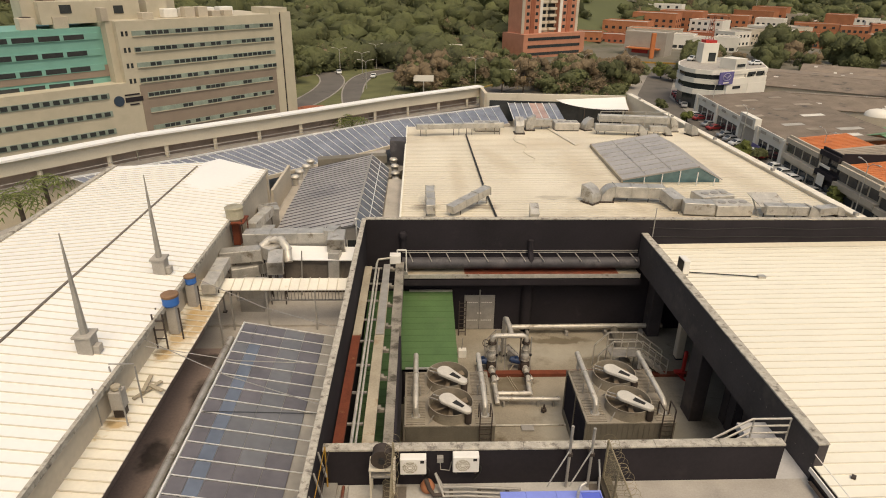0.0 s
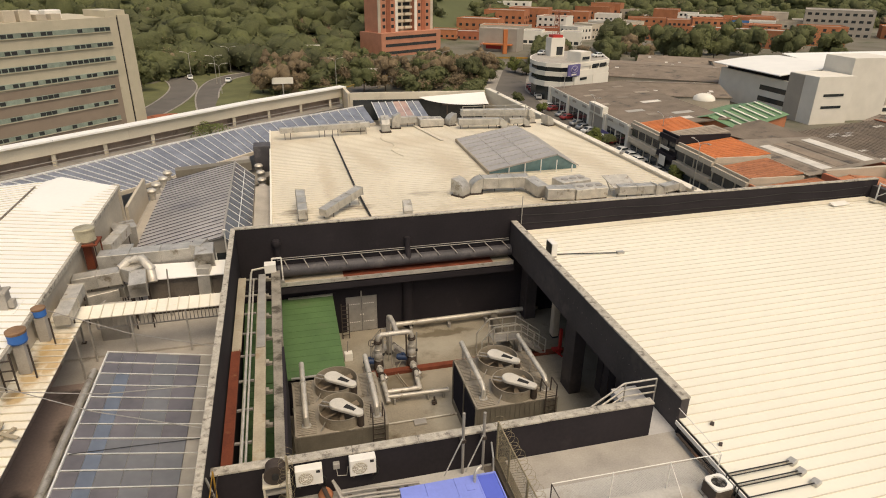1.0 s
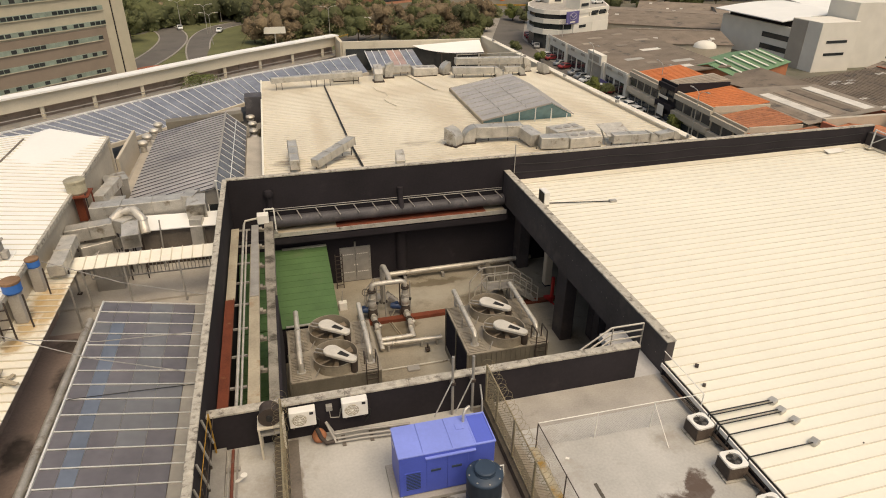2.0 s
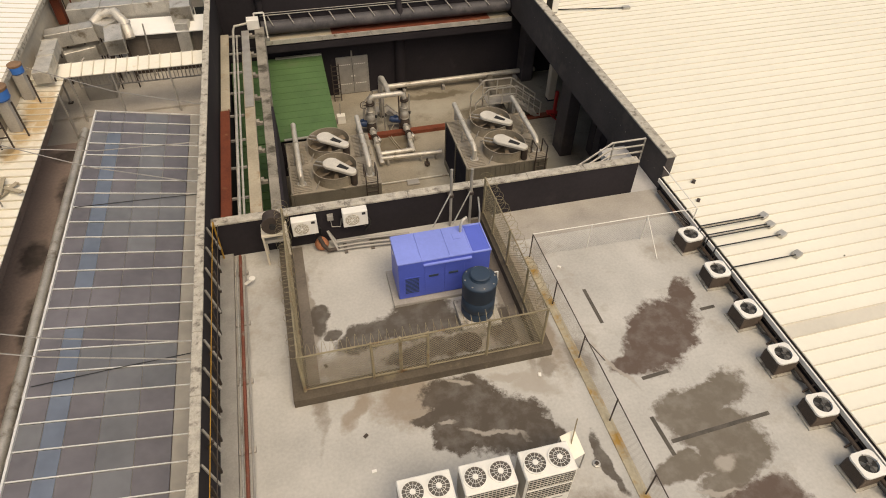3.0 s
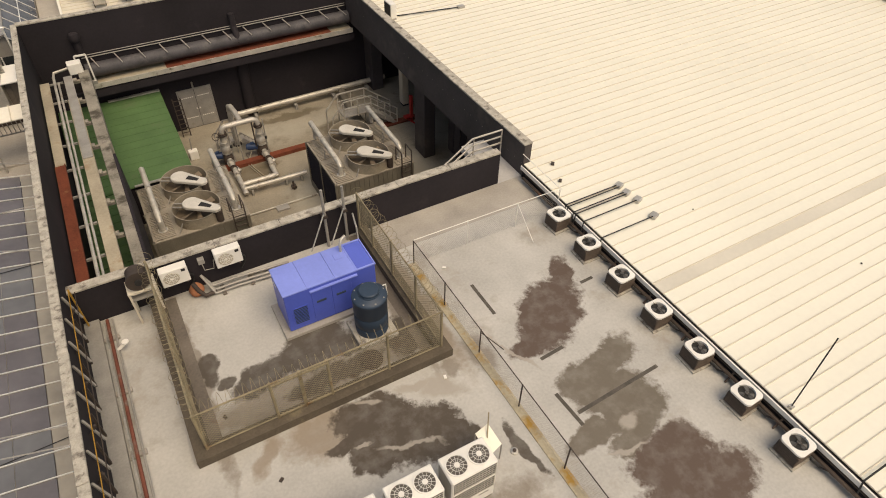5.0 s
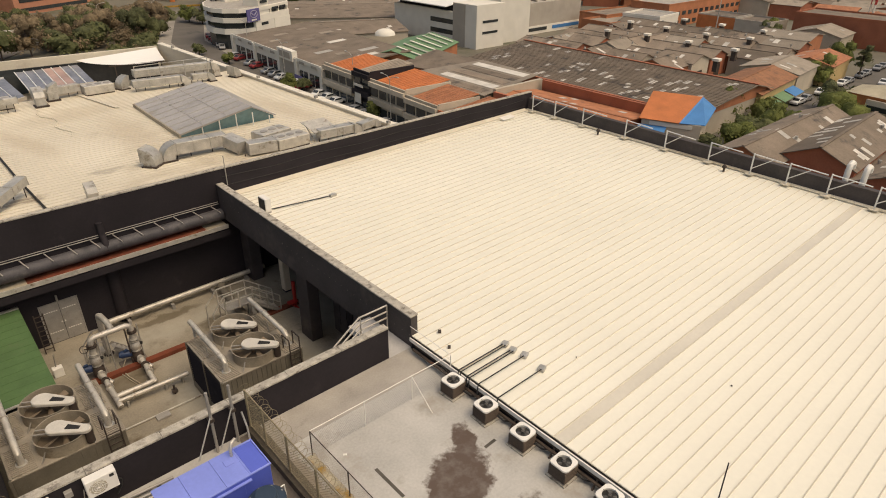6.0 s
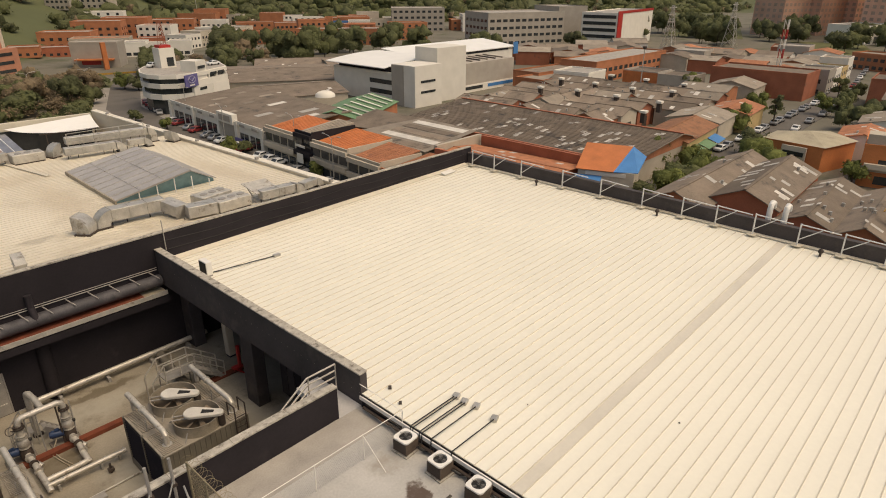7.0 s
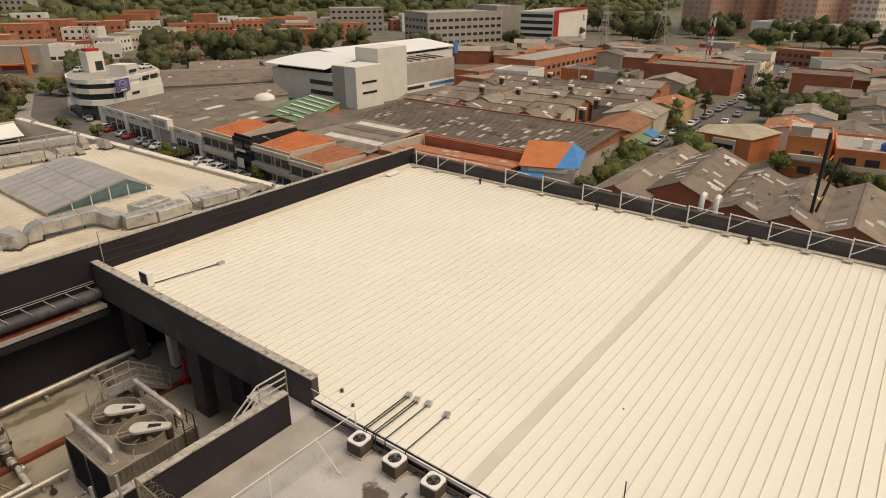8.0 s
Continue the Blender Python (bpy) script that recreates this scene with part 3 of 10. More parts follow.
for x1, y0, n in ((14.8, 12.6, 2), (14.75, 12.15, 2), (14.85, 11.7, 1), (14.75, 10.75, 1), (14.9, 1.0, 1)):
    roof_conduit(x1, y0, n)
c = thing("roof_cable", "thin black cable lying on the metal roof", "cable")
part("cable", Shape().tube([(13.9, 29.8, roof_z(14) + 0.08), (15.5, 29.5, roof_z(15.5) + 0.08), (17.6, 29.1, roof_z(17.6) + 0.08)], 0.03, 6), M_BLACK, c)
part("anchor", Shape().box(17.5, 29.0, roof_z(17.6), 17.9, 29.25, roof_z(17.6) + 0.14), M_GALV, c)
c = thing("roof_condenser", "white and black condenser box on the metal roof", "condenser", at=(13.75, 29.9, roof_z(13.75)))
part("casing", Shape().box(-0.12, -0.4, 0.08, 0.22, 0.4, 0.85), M_WHITE, c, bev=0.02)
part("grille", Shape().box(-0.14, -0.36, 0.12, -0.125, 0.36, 0.8), M_BLACK, c)
part("foot", Shape().box(-0.12, -0.4, 0, 0.2, -0.3, 0.08), M_GREY, c)
part("foot", Shape().box(-0.12, 0.3, 0, 0.2, 0.4, 0.08), M_GREY, c)
w = thing("antenna_rod", "thin black antenna rod at the eave", "antenna", at=(12.7, 3.25, roof_z(12.7)))
part("rod", Shape().tube([(0, 0, 0), (0.35, 0.15, 2.6)], 0.018, 6), M_BLACK, w)
part("foot", Shape().box(-0.06, -0.06, 0, 0.06, 0.06, 0.1), M_GALV, w)
for x_, y_, q_ in ((13.57, 15.03, 0.16), (13.19, 14.04, 0.14), (16.37, 10.42, 0.05), (19.2, 5.76, 0.06)):
    solo("roof_scrap", Shape().obox(pose(x_, y_, roof_z(x_) + 0.01, 0, 0, 40 + 60 * q_), q_, q_ * 0.8, q_ * 0.5), M_DARKM, "small dark scrap on the metal roof", "scrap", "scraps on the metal roof")
solo("fallen_board", Shape().obox(pose(36.2, 32.6, 0.93, 12, 0, 4), 1.4, 0.5, 0.05), M_WHITE, "white board leaning by the parapet", "board")

# ---- condensing units along the eave ----


M_UNIT = surf("brown_unit_casing", (0.108, 0.081, 0.063), 0.6, 0.1, 0.2, 2.0, 18.0, 0.08, (0.15, 0.10, 0.06), 0.64)
M_GREYFAN = surf("dark_grey_fan", (0.10, 0.096, 0.09), 0.5, 0.1, 0.2, 3.0, 18.0, 0.05)


def condensing_unit():
    u = thing("condensing_unit", "brown square condensing unit with a white top ring", "condensing unit", "condensing units along the eave")
    body = Shape().box(-0.31, -0.31, 0.06, 0.31, 0.31, 0.55)
    part("casing", body, M_UNIT, u, bev=0.04)
    for i in range(9):
        z = 0.1 + i * 0.048
        part("louvre", Shape().box(-0.322, -0.322, z, 0.322, 0.322, z + 0.014), M_UNIT, u)
    top = Shape()
    n = 32
    ring = []
    for k in range(n):
        a = 2 * math.pi * k / n
        c, s_ = math.cos(a), math.sin(a)
        sq = 0.335 / max(abs(c), abs(s_)) if max(abs(c), abs(s_)) > 0.80 else 0.335 / 0.80
        ring.append((c * sq, s_ * sq, c * 0.24, s_ * 0.24))
    v = [(a, b, 0.56) for a, b, _, _ in ring] + [(a, b, 0.62) for a, b, _, _ in ring] + [(c, d, 0.63) for _, _, c, d in ring] + [(c, d, 0.5) for _, _, c, d in ring]
    f = [(r * n + k, r * n + (k + 1) % n, (r + 1) * n + (k + 1) % n, (r + 1) * n + k) for r in range(3) for k in range(n)]
    part("top_ring", top.add(v, f), M_WHITE, u, "white plastic top ring")
    part("well", Shape().lathe([(0.24, 0.562), (0.24, 0.553), (0.0, 0.553)], n=24), M_BLACK, u)
    blades = Shape().lathe([(0.0, 0.56), (0.055, 0.56), (0.055, 0.63), (0.0, 0.64)], n=12)
    for k in range(3):
        a = 2 * math.pi * k / 3 + 0.4
        fan = [(0.05, a), (0.13, a - 0.25), (0.205, a - 0.1), (0.215, a + 0.35), (0.19, a + 0.85), (0.1, a + 0.75)]
        blades.add([(r * math.cos(b), r * math.sin(b), 0.585 + 0.05 * (b - a)) for r, b in fan], [tuple(range(6))])
    part("fan", blades, M_GREYFAN, u, "dark grey three-bladed fan")
    part("guard", Shape().beam((-0.25, 0, 0.636), (0.25, 0, 0.636), 0.01).beam((0, -0.25, 0.636), (0, 0.25, 0.636), 0.01), M_DARKM, u)
    part("base_pad", Shape().box(-0.37, -0.37, 0, 0.37, 0.37, 0.06), M_CAP, u, "stained concrete pad")
    return u


put(condensing_unit(), *[pose(11.98, y, 0, 0, 0, r) for y, r in ((12.5, 3), (10.84, -2), (9.17, 2), (7.49, 0), (5.82, -3), (4.12, 2), (2.45, 0))])

# ---- twin-fan outdoor units ----


M_FANWELL = surf("dusty_fan_well", (0.105, 0.093, 0.08), 0.7, 0.0, 0.3, 4.0, 20.0, 0.1)


def outdoor_unit():
    u = thing("outdoor_unit", "white twin-fan air conditioning outdoor unit", "outdoor unit", "row of outdoor units")
    w, d, h = 1.2, 0.70, 1.72
    part("casing", Shape().box(-w / 2, -d / 2, 0.1, w / 2, d / 2, h), M_WHITE, u, bev=0.025)
    part("plinth", Shape().box(-w / 2 + 0.03, -d / 2 + 0.03, 0, w / 2 - 0.03, d / 2 - 0.03, 0.1), M_CONC_D, u)
    part("coil", Shape().box(-w / 2 + 0.05, -d / 2 - 0.012, 0.62, w / 2 - 0.05, -d / 2 + 0.05, h - 0.06), M_BLACK, u, "dark coil behind a grid")
    for i in range(13):
        x = -w / 2 + 0.06 + i * (w - 0.12) / 12
        part("grid_bar", Shape().box(x - 0.007, -d / 2 - 0.024, 0.62, x + 0.007, -d / 2 - 0.012, h - 0.06), M_PIPE, u)
    for i in range(11):
        z = 0.64 + i * (h - 0.72) / 10
        part("grid_bar", Shape().box(-w / 2 + 0.05, -d / 2 - 0.026, z - 0.006, w / 2 - 0.05, -d / 2 - 0.013, z + 0.006), M_PIPE, u)
    part("mid_rail", Shape().box(-w / 2 + 0.04, -d / 2 - 0.03, 1.14, w / 2 - 0.04, -d / 2 - 0.01, 1.19), M_WHITE, u)
    part("side_coil", Shape().box(-w / 2 - 0.006, -d / 2 + 0.05, 0.62, -w / 2, d / 2 - 0.08, h - 0.1), M_GREY, u)
    part("nameplate", Shape().box(0.15, -d / 2 - 0.006, 0.42, 0.42, -d / 2, 0.47), M_GREY, u)
    for cx in (-0.29, 0.29):
        r = part("fan_ring", Shape().lathe([(0.27, h), (0.27, h + 0.035), (0.24, h + 0.035), (0.24, h + 0.002)], (cx, 0, 0), 28), M_WHITE, u)
        part("well", Shape().lathe([(0.24, 0), (0.24, 0.004), (0.0, 0.004)], (cx, 0, h), 28), M_FANWELL, r, "grey-brown fan opening")
        guard = Shape()
        for k in range(14):
            a = math.pi * 2 * k / 14
            guard.beam((cx + 0.05 * math.cos(a), 0.05 * math.sin(a), h + 0.04), (cx + 0.25 * math.cos(a), 0.25 * math.sin(a), h + 0.03), 0.007)
        for q in (0.15,):
            guard.tube([(cx + q * math.cos(t * math.pi / 10), q * math.sin(t * math.pi / 10), h + 0.036) for t in range(21)], 0.005, 4)
        guard.lathe([(0.065, 0), (0.065, 0.03), (0.0, 0.035)], (cx, 0, h + 0.02), 16)
        part("guard", guard, M_WHITE, r)
    return u


put(outdoor_unit(), *[pose(x, 5.6, 0) for x in (1.27, 2.67, 4.06)])
cover = thing("sheet_cover", "loose cream sheet propped beside the outdoor units", "sheet", at=(5.0, 6.15, 0), rz=15)
part("sheet", Shape().slab((-0.2, -0.25, 0.7), (0.25, -0.25, 0.75), (0.25, 0.25, 1.1), (-0.2, 0.25, 1.15), 0.02), M_CREAM, cover)
for x, y, z in ((-0.2, -0.25, 0.7), (0.25, -0.25, 0.73), (0.25, 0.25, 1.08), (-0.2, 0.25, 1.13)):
    part("leg", Shape().beam((x, y, 0), (x, y, z), 0.03), M_GREY, cover)
part("brace", Shape().beam((-0.25, -0.2, 0.4), (0.3, 0.3, 1.5), 0.03), M_MESHW, cover)
dr = thing("floor_drain", "round metal drain cap on the terrace", "drain", at=(5.75, 5.95, 0))
part("rim", Shape().lathe([(0.10, 0), (0.10, 0.05), (0.08, 0.06), (0.0, 0.05)], n=16), M_GALV, dr, smooth=True)
part("cap", Shape().lathe([(0.05, 0.05), (0.05, 0.09), (0.0, 0.1)], n=12), M_DARKM, dr)
tape = [((7.8, 11.5), (7.8, 10.1)), ((8.06, 8.0), (8.9, 8.06)), ((7.74, 6.84), (7.8, 5.7)), ((7.92, 6.06), (10.9, 6.2)), ((-0.99, 6.65), (-0.86, 6.1)), ((11.0, 9.88), (11.5, 9.9))]
for a, b in tape:
    q = Vector((*b, 0)) - Vector((*a, 0))
    solo("crack_seal", Shape().obox(pose((a[0] + b[0]) / 2, (a[1] + b[1]) / 2, 0.001, 0, 0, math.degrees(math.atan2(q.y, q.x))), q.length, 0.11, 0.006), M_BLACK_STAIN, "dark sealing strip on the terrace floor", "sealing strip", "sealing strips")

# ---- generator and its tank ----
gen = thing("generator", "violet-blue enclosed diesel generator on a concrete pad", "generator", at=(3.42, 12.92, 0))
part("pad", Shape().box(-1.62, -0.78, 0, 1.6, 0.72, 0.12), M_CONC, gen, "stained concrete pad", bev=0.01)
body = part("housing", Shape().box(-1.42, -0.6, 0.14, 1.42, 0.6, 1.66), M_BLUE, gen, bev=0.02)
roof = Shape()
for x0, x1 in ((-1.44, -0.72), (-0.715, 0.14), (0.145, 0.8)):
    roof.box(x0, -0.62, 1.66, x1, 0.62, 1.71)
roof.box(0.8, -0.62, 1.66, 0.86, 0.62, 1.71).box(1.4, -0.62, 1.66, 1.44, 0.62, 1.71).box(0.86, 0.56, 1.66, 1.4, 0.62, 1.71).box(0.86, -0.62, 1.66, 1.4, -0.56, 1.71)
part("roof_panel", roof, M_BLUE_TOP, gen, "pale blue roof panels", bev=0.008)
lou = Shape()
for i in range(9):
    lou.slab((0.87, -0.55 + i * 0.124, 1.67), (1.39, -0.55 + i * 0.124, 1.67), (1.39, -0.45 + i * 0.124, 1.70), (0.87, -0.45 + i * 0.124, 1.70), 0.008)
part("louvre", lou, M_BLUE, gen, "blue roof louvres over the radiator")
for x0, x1, z0 in ((-0.62, -0.02, 0.22), (0.0, 0.62, 0.22)):
    d = part("door", Shape().box(x0, -0.618, z0, x1, -0.598, 1.5), M_BLUE, gen, bev=0.006)
    part("handle", Shape().box(x0 + 0.12, -0.64, 0.98, x0 + 0.42, -0.615, 1.06), M_NAVY, d, bev=0.006)
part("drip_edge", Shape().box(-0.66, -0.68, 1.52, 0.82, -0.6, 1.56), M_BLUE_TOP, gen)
slots = Shape()
for i in range(11):
    slots.box(-1.22, -0.612, 0.38 + i * 0.06, -0.8, -0.598, 0.405 + i * 0.06)
lvf = Shape().box(-1.26, -0.616, 0.33, -1.22, -0.598, 1.06).box(-0.8, -0.616, 0.33, -0.76, -0.598, 1.06).box(-1.22, -0.616, 0.33, -0.8, -0.598, 0.37).box(-1.22, -0.616, 1.03, -0.8, -0.598, 1.06)
part("vent_frame", lvf, M_BLUE, gen)
part("vent_slot", slots, M_NAVY, gen)
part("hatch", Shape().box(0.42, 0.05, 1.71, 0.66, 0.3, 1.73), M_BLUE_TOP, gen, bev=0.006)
part("exhaust", Shape().tube([(0.72, 0.35, 1.7), (0.72, 0.35, 1.95), (0.8, 0.42, 2.1), (0.95, 0.5, 2.12)], 0.045, 10), M_GALV, gen, "bent metal exhaust", smooth=True)
part("badge", Shape().box(-1.425, 0.2, 1.3, -1.42, 0.42, 1.38), M_WHITE, gen)
tk = thing("water_tank", "dark blue round plastic tank on a block plinth", "water tank", at=(4.22, 11.38, 0))
part("plinth", Shape().box(-0.62, -0.62, 0, 0.6, 0.55, 0.14), M_CAP, tk, "pale concrete plinth", bev=0.012)
prof = [(0.49, 0.14), (0.50, 0.4), (0.485, 0.42), (0.485, 0.46), (0.50, 0.48), (0.50, 0.85), (0.485, 0.87), (0.485, 0.91), (0.50, 0.93), (0.505, 1.46), (0.52, 1.48), (0.52, 1.53), (0.49, 1.57), (0.36, 1.62), (0.31, 1.64), (0.31, 1.68)]
part("shell", Shape().lathe(prof, n=40), M_NAVY, tk, smooth=True)
part("lid", Shape().lathe([(0.29, 1.68), (0.30, 1.76), (0.27, 1.79), (0.0, 1.80)], n=28), M_NAVY, tk, smooth=True)
for k in range(8):
    part("lug", Shape().lathe([(0.03, 1.55), (0.03, 1.59), (0.0, 1.595)], (0.44 * math.cos(k * math.pi / 4), 0.44 * math.sin(k * math.pi / 4), 0), 8), M_GREY, tk)
part("outlet", Shape().tube([(0.47, 0.1, 1.6), (0.58, 0.12, 1.58), (0.6, 0.12, 1.2), (0.52, 0.1, 0.4)], 0.02, 6), M_WHITE, tk)

# ---- fences ----


def net(p, q, h, z0=0.0, step=0.11, r=0.004):
    """Diamond wire netting between two feet, h high."""
    s = Shape()
    p, q = Vector((*p, z0)), Vector((*q, z0))
    d = (q - p)
    L = d.length
    d.normalize()
    x = -h
    while x < L:
        for sgn in (1, -1):
            a, b = (x, 0.0), (x + h, h)
            u0, u1 = max(a[0], 0), min(b[0], L)
            if u1 - u0 > 0.02:
                z_a, z_b = (u0 - a[0], u1 - a[0]) if sgn > 0 else (h - (u0 - a[0]), h - (u1 - a[0]))
                s.tube([p + d * u0 + Vector((0, 0, z_a)), p + d * u1 + Vector((0, 0, z_b))], r, 3, caps=False)
        x += step
    return s


def coil(p, q, z, r=0.2, step=0.2, wire=0.0055):
    p, q = Vector((*p, z)), Vector((*q, z))
    d = q - p
    n = int(d.length / step)
    side = d.normalized().cross(Vector((0, 0, 1)))
    pts = []
    for i in range(n * 12 + 1):
        a = 2 * math.pi * i / 12
        k = i / (n * 12)
        rr = r * (1 + 0.18 * math.sin(i * 0.37))
        pts.append(p + d * k + side * rr * math.cos(a) + Vector((0, 0, rr * math.sin(a))))
    return Shape().tube(pts, wire, 3, caps=False)


CX0, CX1, CY0, CY1 = -1.12, 5.62, 9.62, 15.5
M_KERB = surf("mossy_dark_kerb", (0.10, 0.080, 0.058), 0.9, 0.0, 0.35, 1.2, 16.0, 0.25, (0.19, 0.155, 0.10), 0.62)
kb_ = Shape().box(CX0 - 0.33, CY0 - 0.26, 0, CX0 + 0.07, CY1, 0.30).box(CX0 + 0.07, CY0 - 0.26, 0, CX1 - 0.15, CY0 + 0.14, 0.30).box(CX1 - 0.15, CY0 - 0.26, 0, CX1 + 0.25, CY1, 0.30)
solo("kerb", kb_, M_KERB, "dark damp concrete kerb under the cage fence", "kerb", kind="structure")
cage = thing("cage_fence", "rusty wire mesh fence with coiled barbed wire on a dark kerb", "fence", at=(0, 0, 0.3))
FH = 1.55
posts = [(CX0, CY1 - 0.05), (CX0, 12.6), (CX0, CY0), (0.75, CY0), (1.51, CY0), (2.26, CY0), (3.96, CY0), (CX1, CY0), (CX1, 11.2), (CX1, 12.85), (CX1, 14.35), (CX1, CY1 - 0.05)]
for x, y in posts:
    part("post", Shape().tube([(x, y, -0.02), (x, y, FH)], 0.04, 8), M_MESHW, cage, smooth=True)
for a, b in zip(posts, posts[1:]):
    part("rail", Shape().tube([(*a, FH - 0.03), (*b, FH - 0.03)], 0.025, 6), M_MESHW, cage)
    part("bottom_rail", Shape().tube([(*a, 0.06), (*b, 0.06)], 0.022, 6), M_MESHW, cage)
    part("netting", net(a, b, FH - 0.1, 0.06, 0.10, 0.0048), M_MESHW, cage)
for a, b in (((0.75, CY0 - 0.02), (1.49, CY0 - 0.02)), ((1.53, CY0 - 0.02), (2.26, CY0 - 0.02))):
    gt = Shape()
    gt.beam((*a, 0.08), (*b, 0.08), 0.05).beam((*a, FH - 0.12), (*b, FH - 0.12), 0.05).beam((*a, 0.08), (*a, FH - 0.12), 0.05).beam((*b, 0.08), (*b, FH - 0.12), 0.05)
    part("gate_frame", gt, M_MESHW, cage)
for a, b in (((CX0, CY1), (CX0, CY0)), ((CX0, CY0), (CX1, CY0)), ((CX1, CY0), (CX1, CY1))):
    part("barbed_coil", coil(a, b, FH + 0.12), M_MESHW, cage, "coil of barbed wire")
# dark strips paint the shadow and dirt band inside the kerb
setting("floor_9", Shape().box(-1.08, 9.8, 0, -0.72, 15.5, 0.006).box(5.15, 9.8, 0, 5.5, 15.5, 0.006), M_CONC_D, "dark band of shadow and grime edging the cage floor", "floor")
mat_ = thing("door_mat", "dark woven mat on the cage floor", "mat", at=(3.7, 10.35, 0.001), rz=8)
part("mat", Shape().lathe([(0.36, 0), (0.36, 0.02), (0.0, 0.022)], n=20), M_DARKM, mat_)

fen = thing("terrace_fence", "low wire mesh fence with thin steel posts", "fence", at=(0, 0, 0))
F2 = [(6.6, 13.25), (6.6, 11.15), (6.6, 9.07), (6.6, 7.0), (6.6, 4.95), (6.6, 2.9), (6.6, 0.8), (6.6, -1.3)]
for x, y in F2:
    part("post", Shape().tube([(x, y, 0), (x, y, 1.07)], 0.022, 6), M_DARKM, fen)
    part("stay", Shape().tube([(x, y, 0.95), (x + 0.7, y - 0.25, 0.0)], 0.014, 6), M_DARKM, fen) if abs(y - 9.07) < 0.1 else None
for a, b in zip(F2, F2[1:]):
    part("rail", Shape().tube([(*a, 1.05), (*b, 1.05)], 0.016, 6), M_DARKM, fen)
    part("netting", net(a, b, 1.0, 0.03, 0.09, 0.0026), M_GREY, fen)
F3 = [(6.6, 13.25), (8.64, 13.22), (10.65, 13.2), (12.45, 13.15)]
for x, y in F3[1:]:
    part("post", Shape().tube([(x, y, 0), (x, y, 1.1)], 0.02, 6), M_WHITE, fen)
for a, b in zip(F3, F3[1:]):
    part("rail", Shape().tube([(*a, 1.08), (*b, 1.08)], 0.016, 6), M_WHITE, fen)
    part("netting", net(a, b, 1.02, 0.03, 0.12, 0.002), M_GREY, fen)
part("stay", Shape().tube([(10.65, 13.2, 1.05), (10.75, 12.2, 0.0)], 0.014, 6), M_WHITE, fen)
part("rail", Shape().tube([(12.45, 13.15, 1.08), (12.45, 15.5, 1.1)], 0.016, 6), M_WHITE, fen)
M_RUSTRUN = surf("rust_stained_screed", (0.43, 0.37, 0.26), 0.85, 0.0, 0.3, 1.6, 14.0, 0.2, (0.38, 0.22, 0.05), 0.50)
solo("kerb_strip", Shape().box(6.42, -1.5, 0, 6.68, 13.3, 0.03), M_RUSTRUN, "rust-streaked screed strip under the fence", "kerb", kind="structure")

# ---- things on the plant wall ----


M_FANBEIGE = surf("dusty_beige_fan", (0.40, 0.36, 0.28), 0.7, 0.0, 0.2, 3.0, 18.0, 0.05)


def split_unit():
    u = thing("split_condenser", "white wall-hung split condenser on a bracket", "split condenser", "split condensers on the plant wall")
    part("casing", Shape().box(-0.41, -0.30, 0, 0.41, 0, 0.62), M_WHITE, u, bev=0.02)
    part("fan_opening", Shape().tube([(-0.1, -0.302, 0.3), (-0.1, -0.315, 0.3)], 0.24, 24), M_FANBEIGE, u, "dusty beige fan recess")
    gr = Shape()
    for q in (0.05, 0.11, 0.17, 0.23):
        gr.tube([(-0.1 + q * math.cos(t * math.pi / 12), -0.318, 0.3 + q * math.sin(t * math.pi / 12)) for t in range(25)], 0.006, 4)
    for k in range(8):
        a = k * math.pi / 4
        gr.beam((-0.1, -0.318, 0.3), (-0.1 + 0.23 * math.cos(a), -0.318, 0.3 + 0.23 * math.sin(a)), 0.008)
    gr.lathe([(0.03, 0), (0.0, 0.001)], (-0.1, -0.318, 0.3), 6)
    part("guard", gr, M_WHITE, u)
    part("badge", Shape().box(0.22, -0.306, 0.46, 0.34, -0.3, 0.56), M_BLACK, u)
    for x in (-0.3, 0.3):
        part("bracket", Shape().beam((x, -0.3, -0.03), (x, 0.03, -0.03), 0.04).beam((x, -0.28, -0.03), (x, 0.03, -0.3), 0.03), M_DARKM, u)
    part("hose", Shape().tube([(0.4, -0.12, 0.15), (0.5, -0.1, 0.0), (0.48, 0.0, -0.3), (0.3, 0.0, -0.55)], 0.03, 6), M_BLACK, u)
    return u


put(split_unit(), pose(-0.5, 15.56, 0.72), pose(1.15, 15.56, 0.78))
jb = thing("isolator_switch", "small grey isolator box on the plant wall", "switch box", at=(0.35, 15.56, 1.0))
part("box", Shape().box(-0.1, -0.1, 0, 0.1, 0.05, 0.2), M_GREY, jb, bev=0.01)
part("cable", Shape().tube([(0, -0.04, 0), (0.02, -0.06, -0.3), (0.3, -0.05, -0.35), (0.36, -0.05, 0.0)], 0.015, 6), M_GREY, jb)
bl = thing("extractor_fan", "rusty round extractor fan on a pale steel stand", "fan", at=(-1.45, 15.2, 0))
part("drum", Shape().tube([(0, -0.22, 1.62), (0, 0.18, 1.62)], 0.3, 20), M_DARKM, bl, smooth=True)
part("rim", Shape().tube([(0, -0.26, 1.62), (0, -0.2, 1.62)], 0.34, 20), M_DARKM, bl)
part("motor", Shape().tube([(0, -0.34, 1.62), (0, -0.2, 1.62)], 0.1, 12), M_BLACK, bl)
part("table", Shape().box(-0.4, -0.32, 1.22, 0.4, 0.3, 1.28), M_CREAM_RIB, bl)
for x in (-0.36, 0.36):
    for y in (-0.28, 0.26):
        part("leg", Shape().beam((x, y, 0), (x, y, 1.22), 0.06), M_CREAM_RIB, bl)
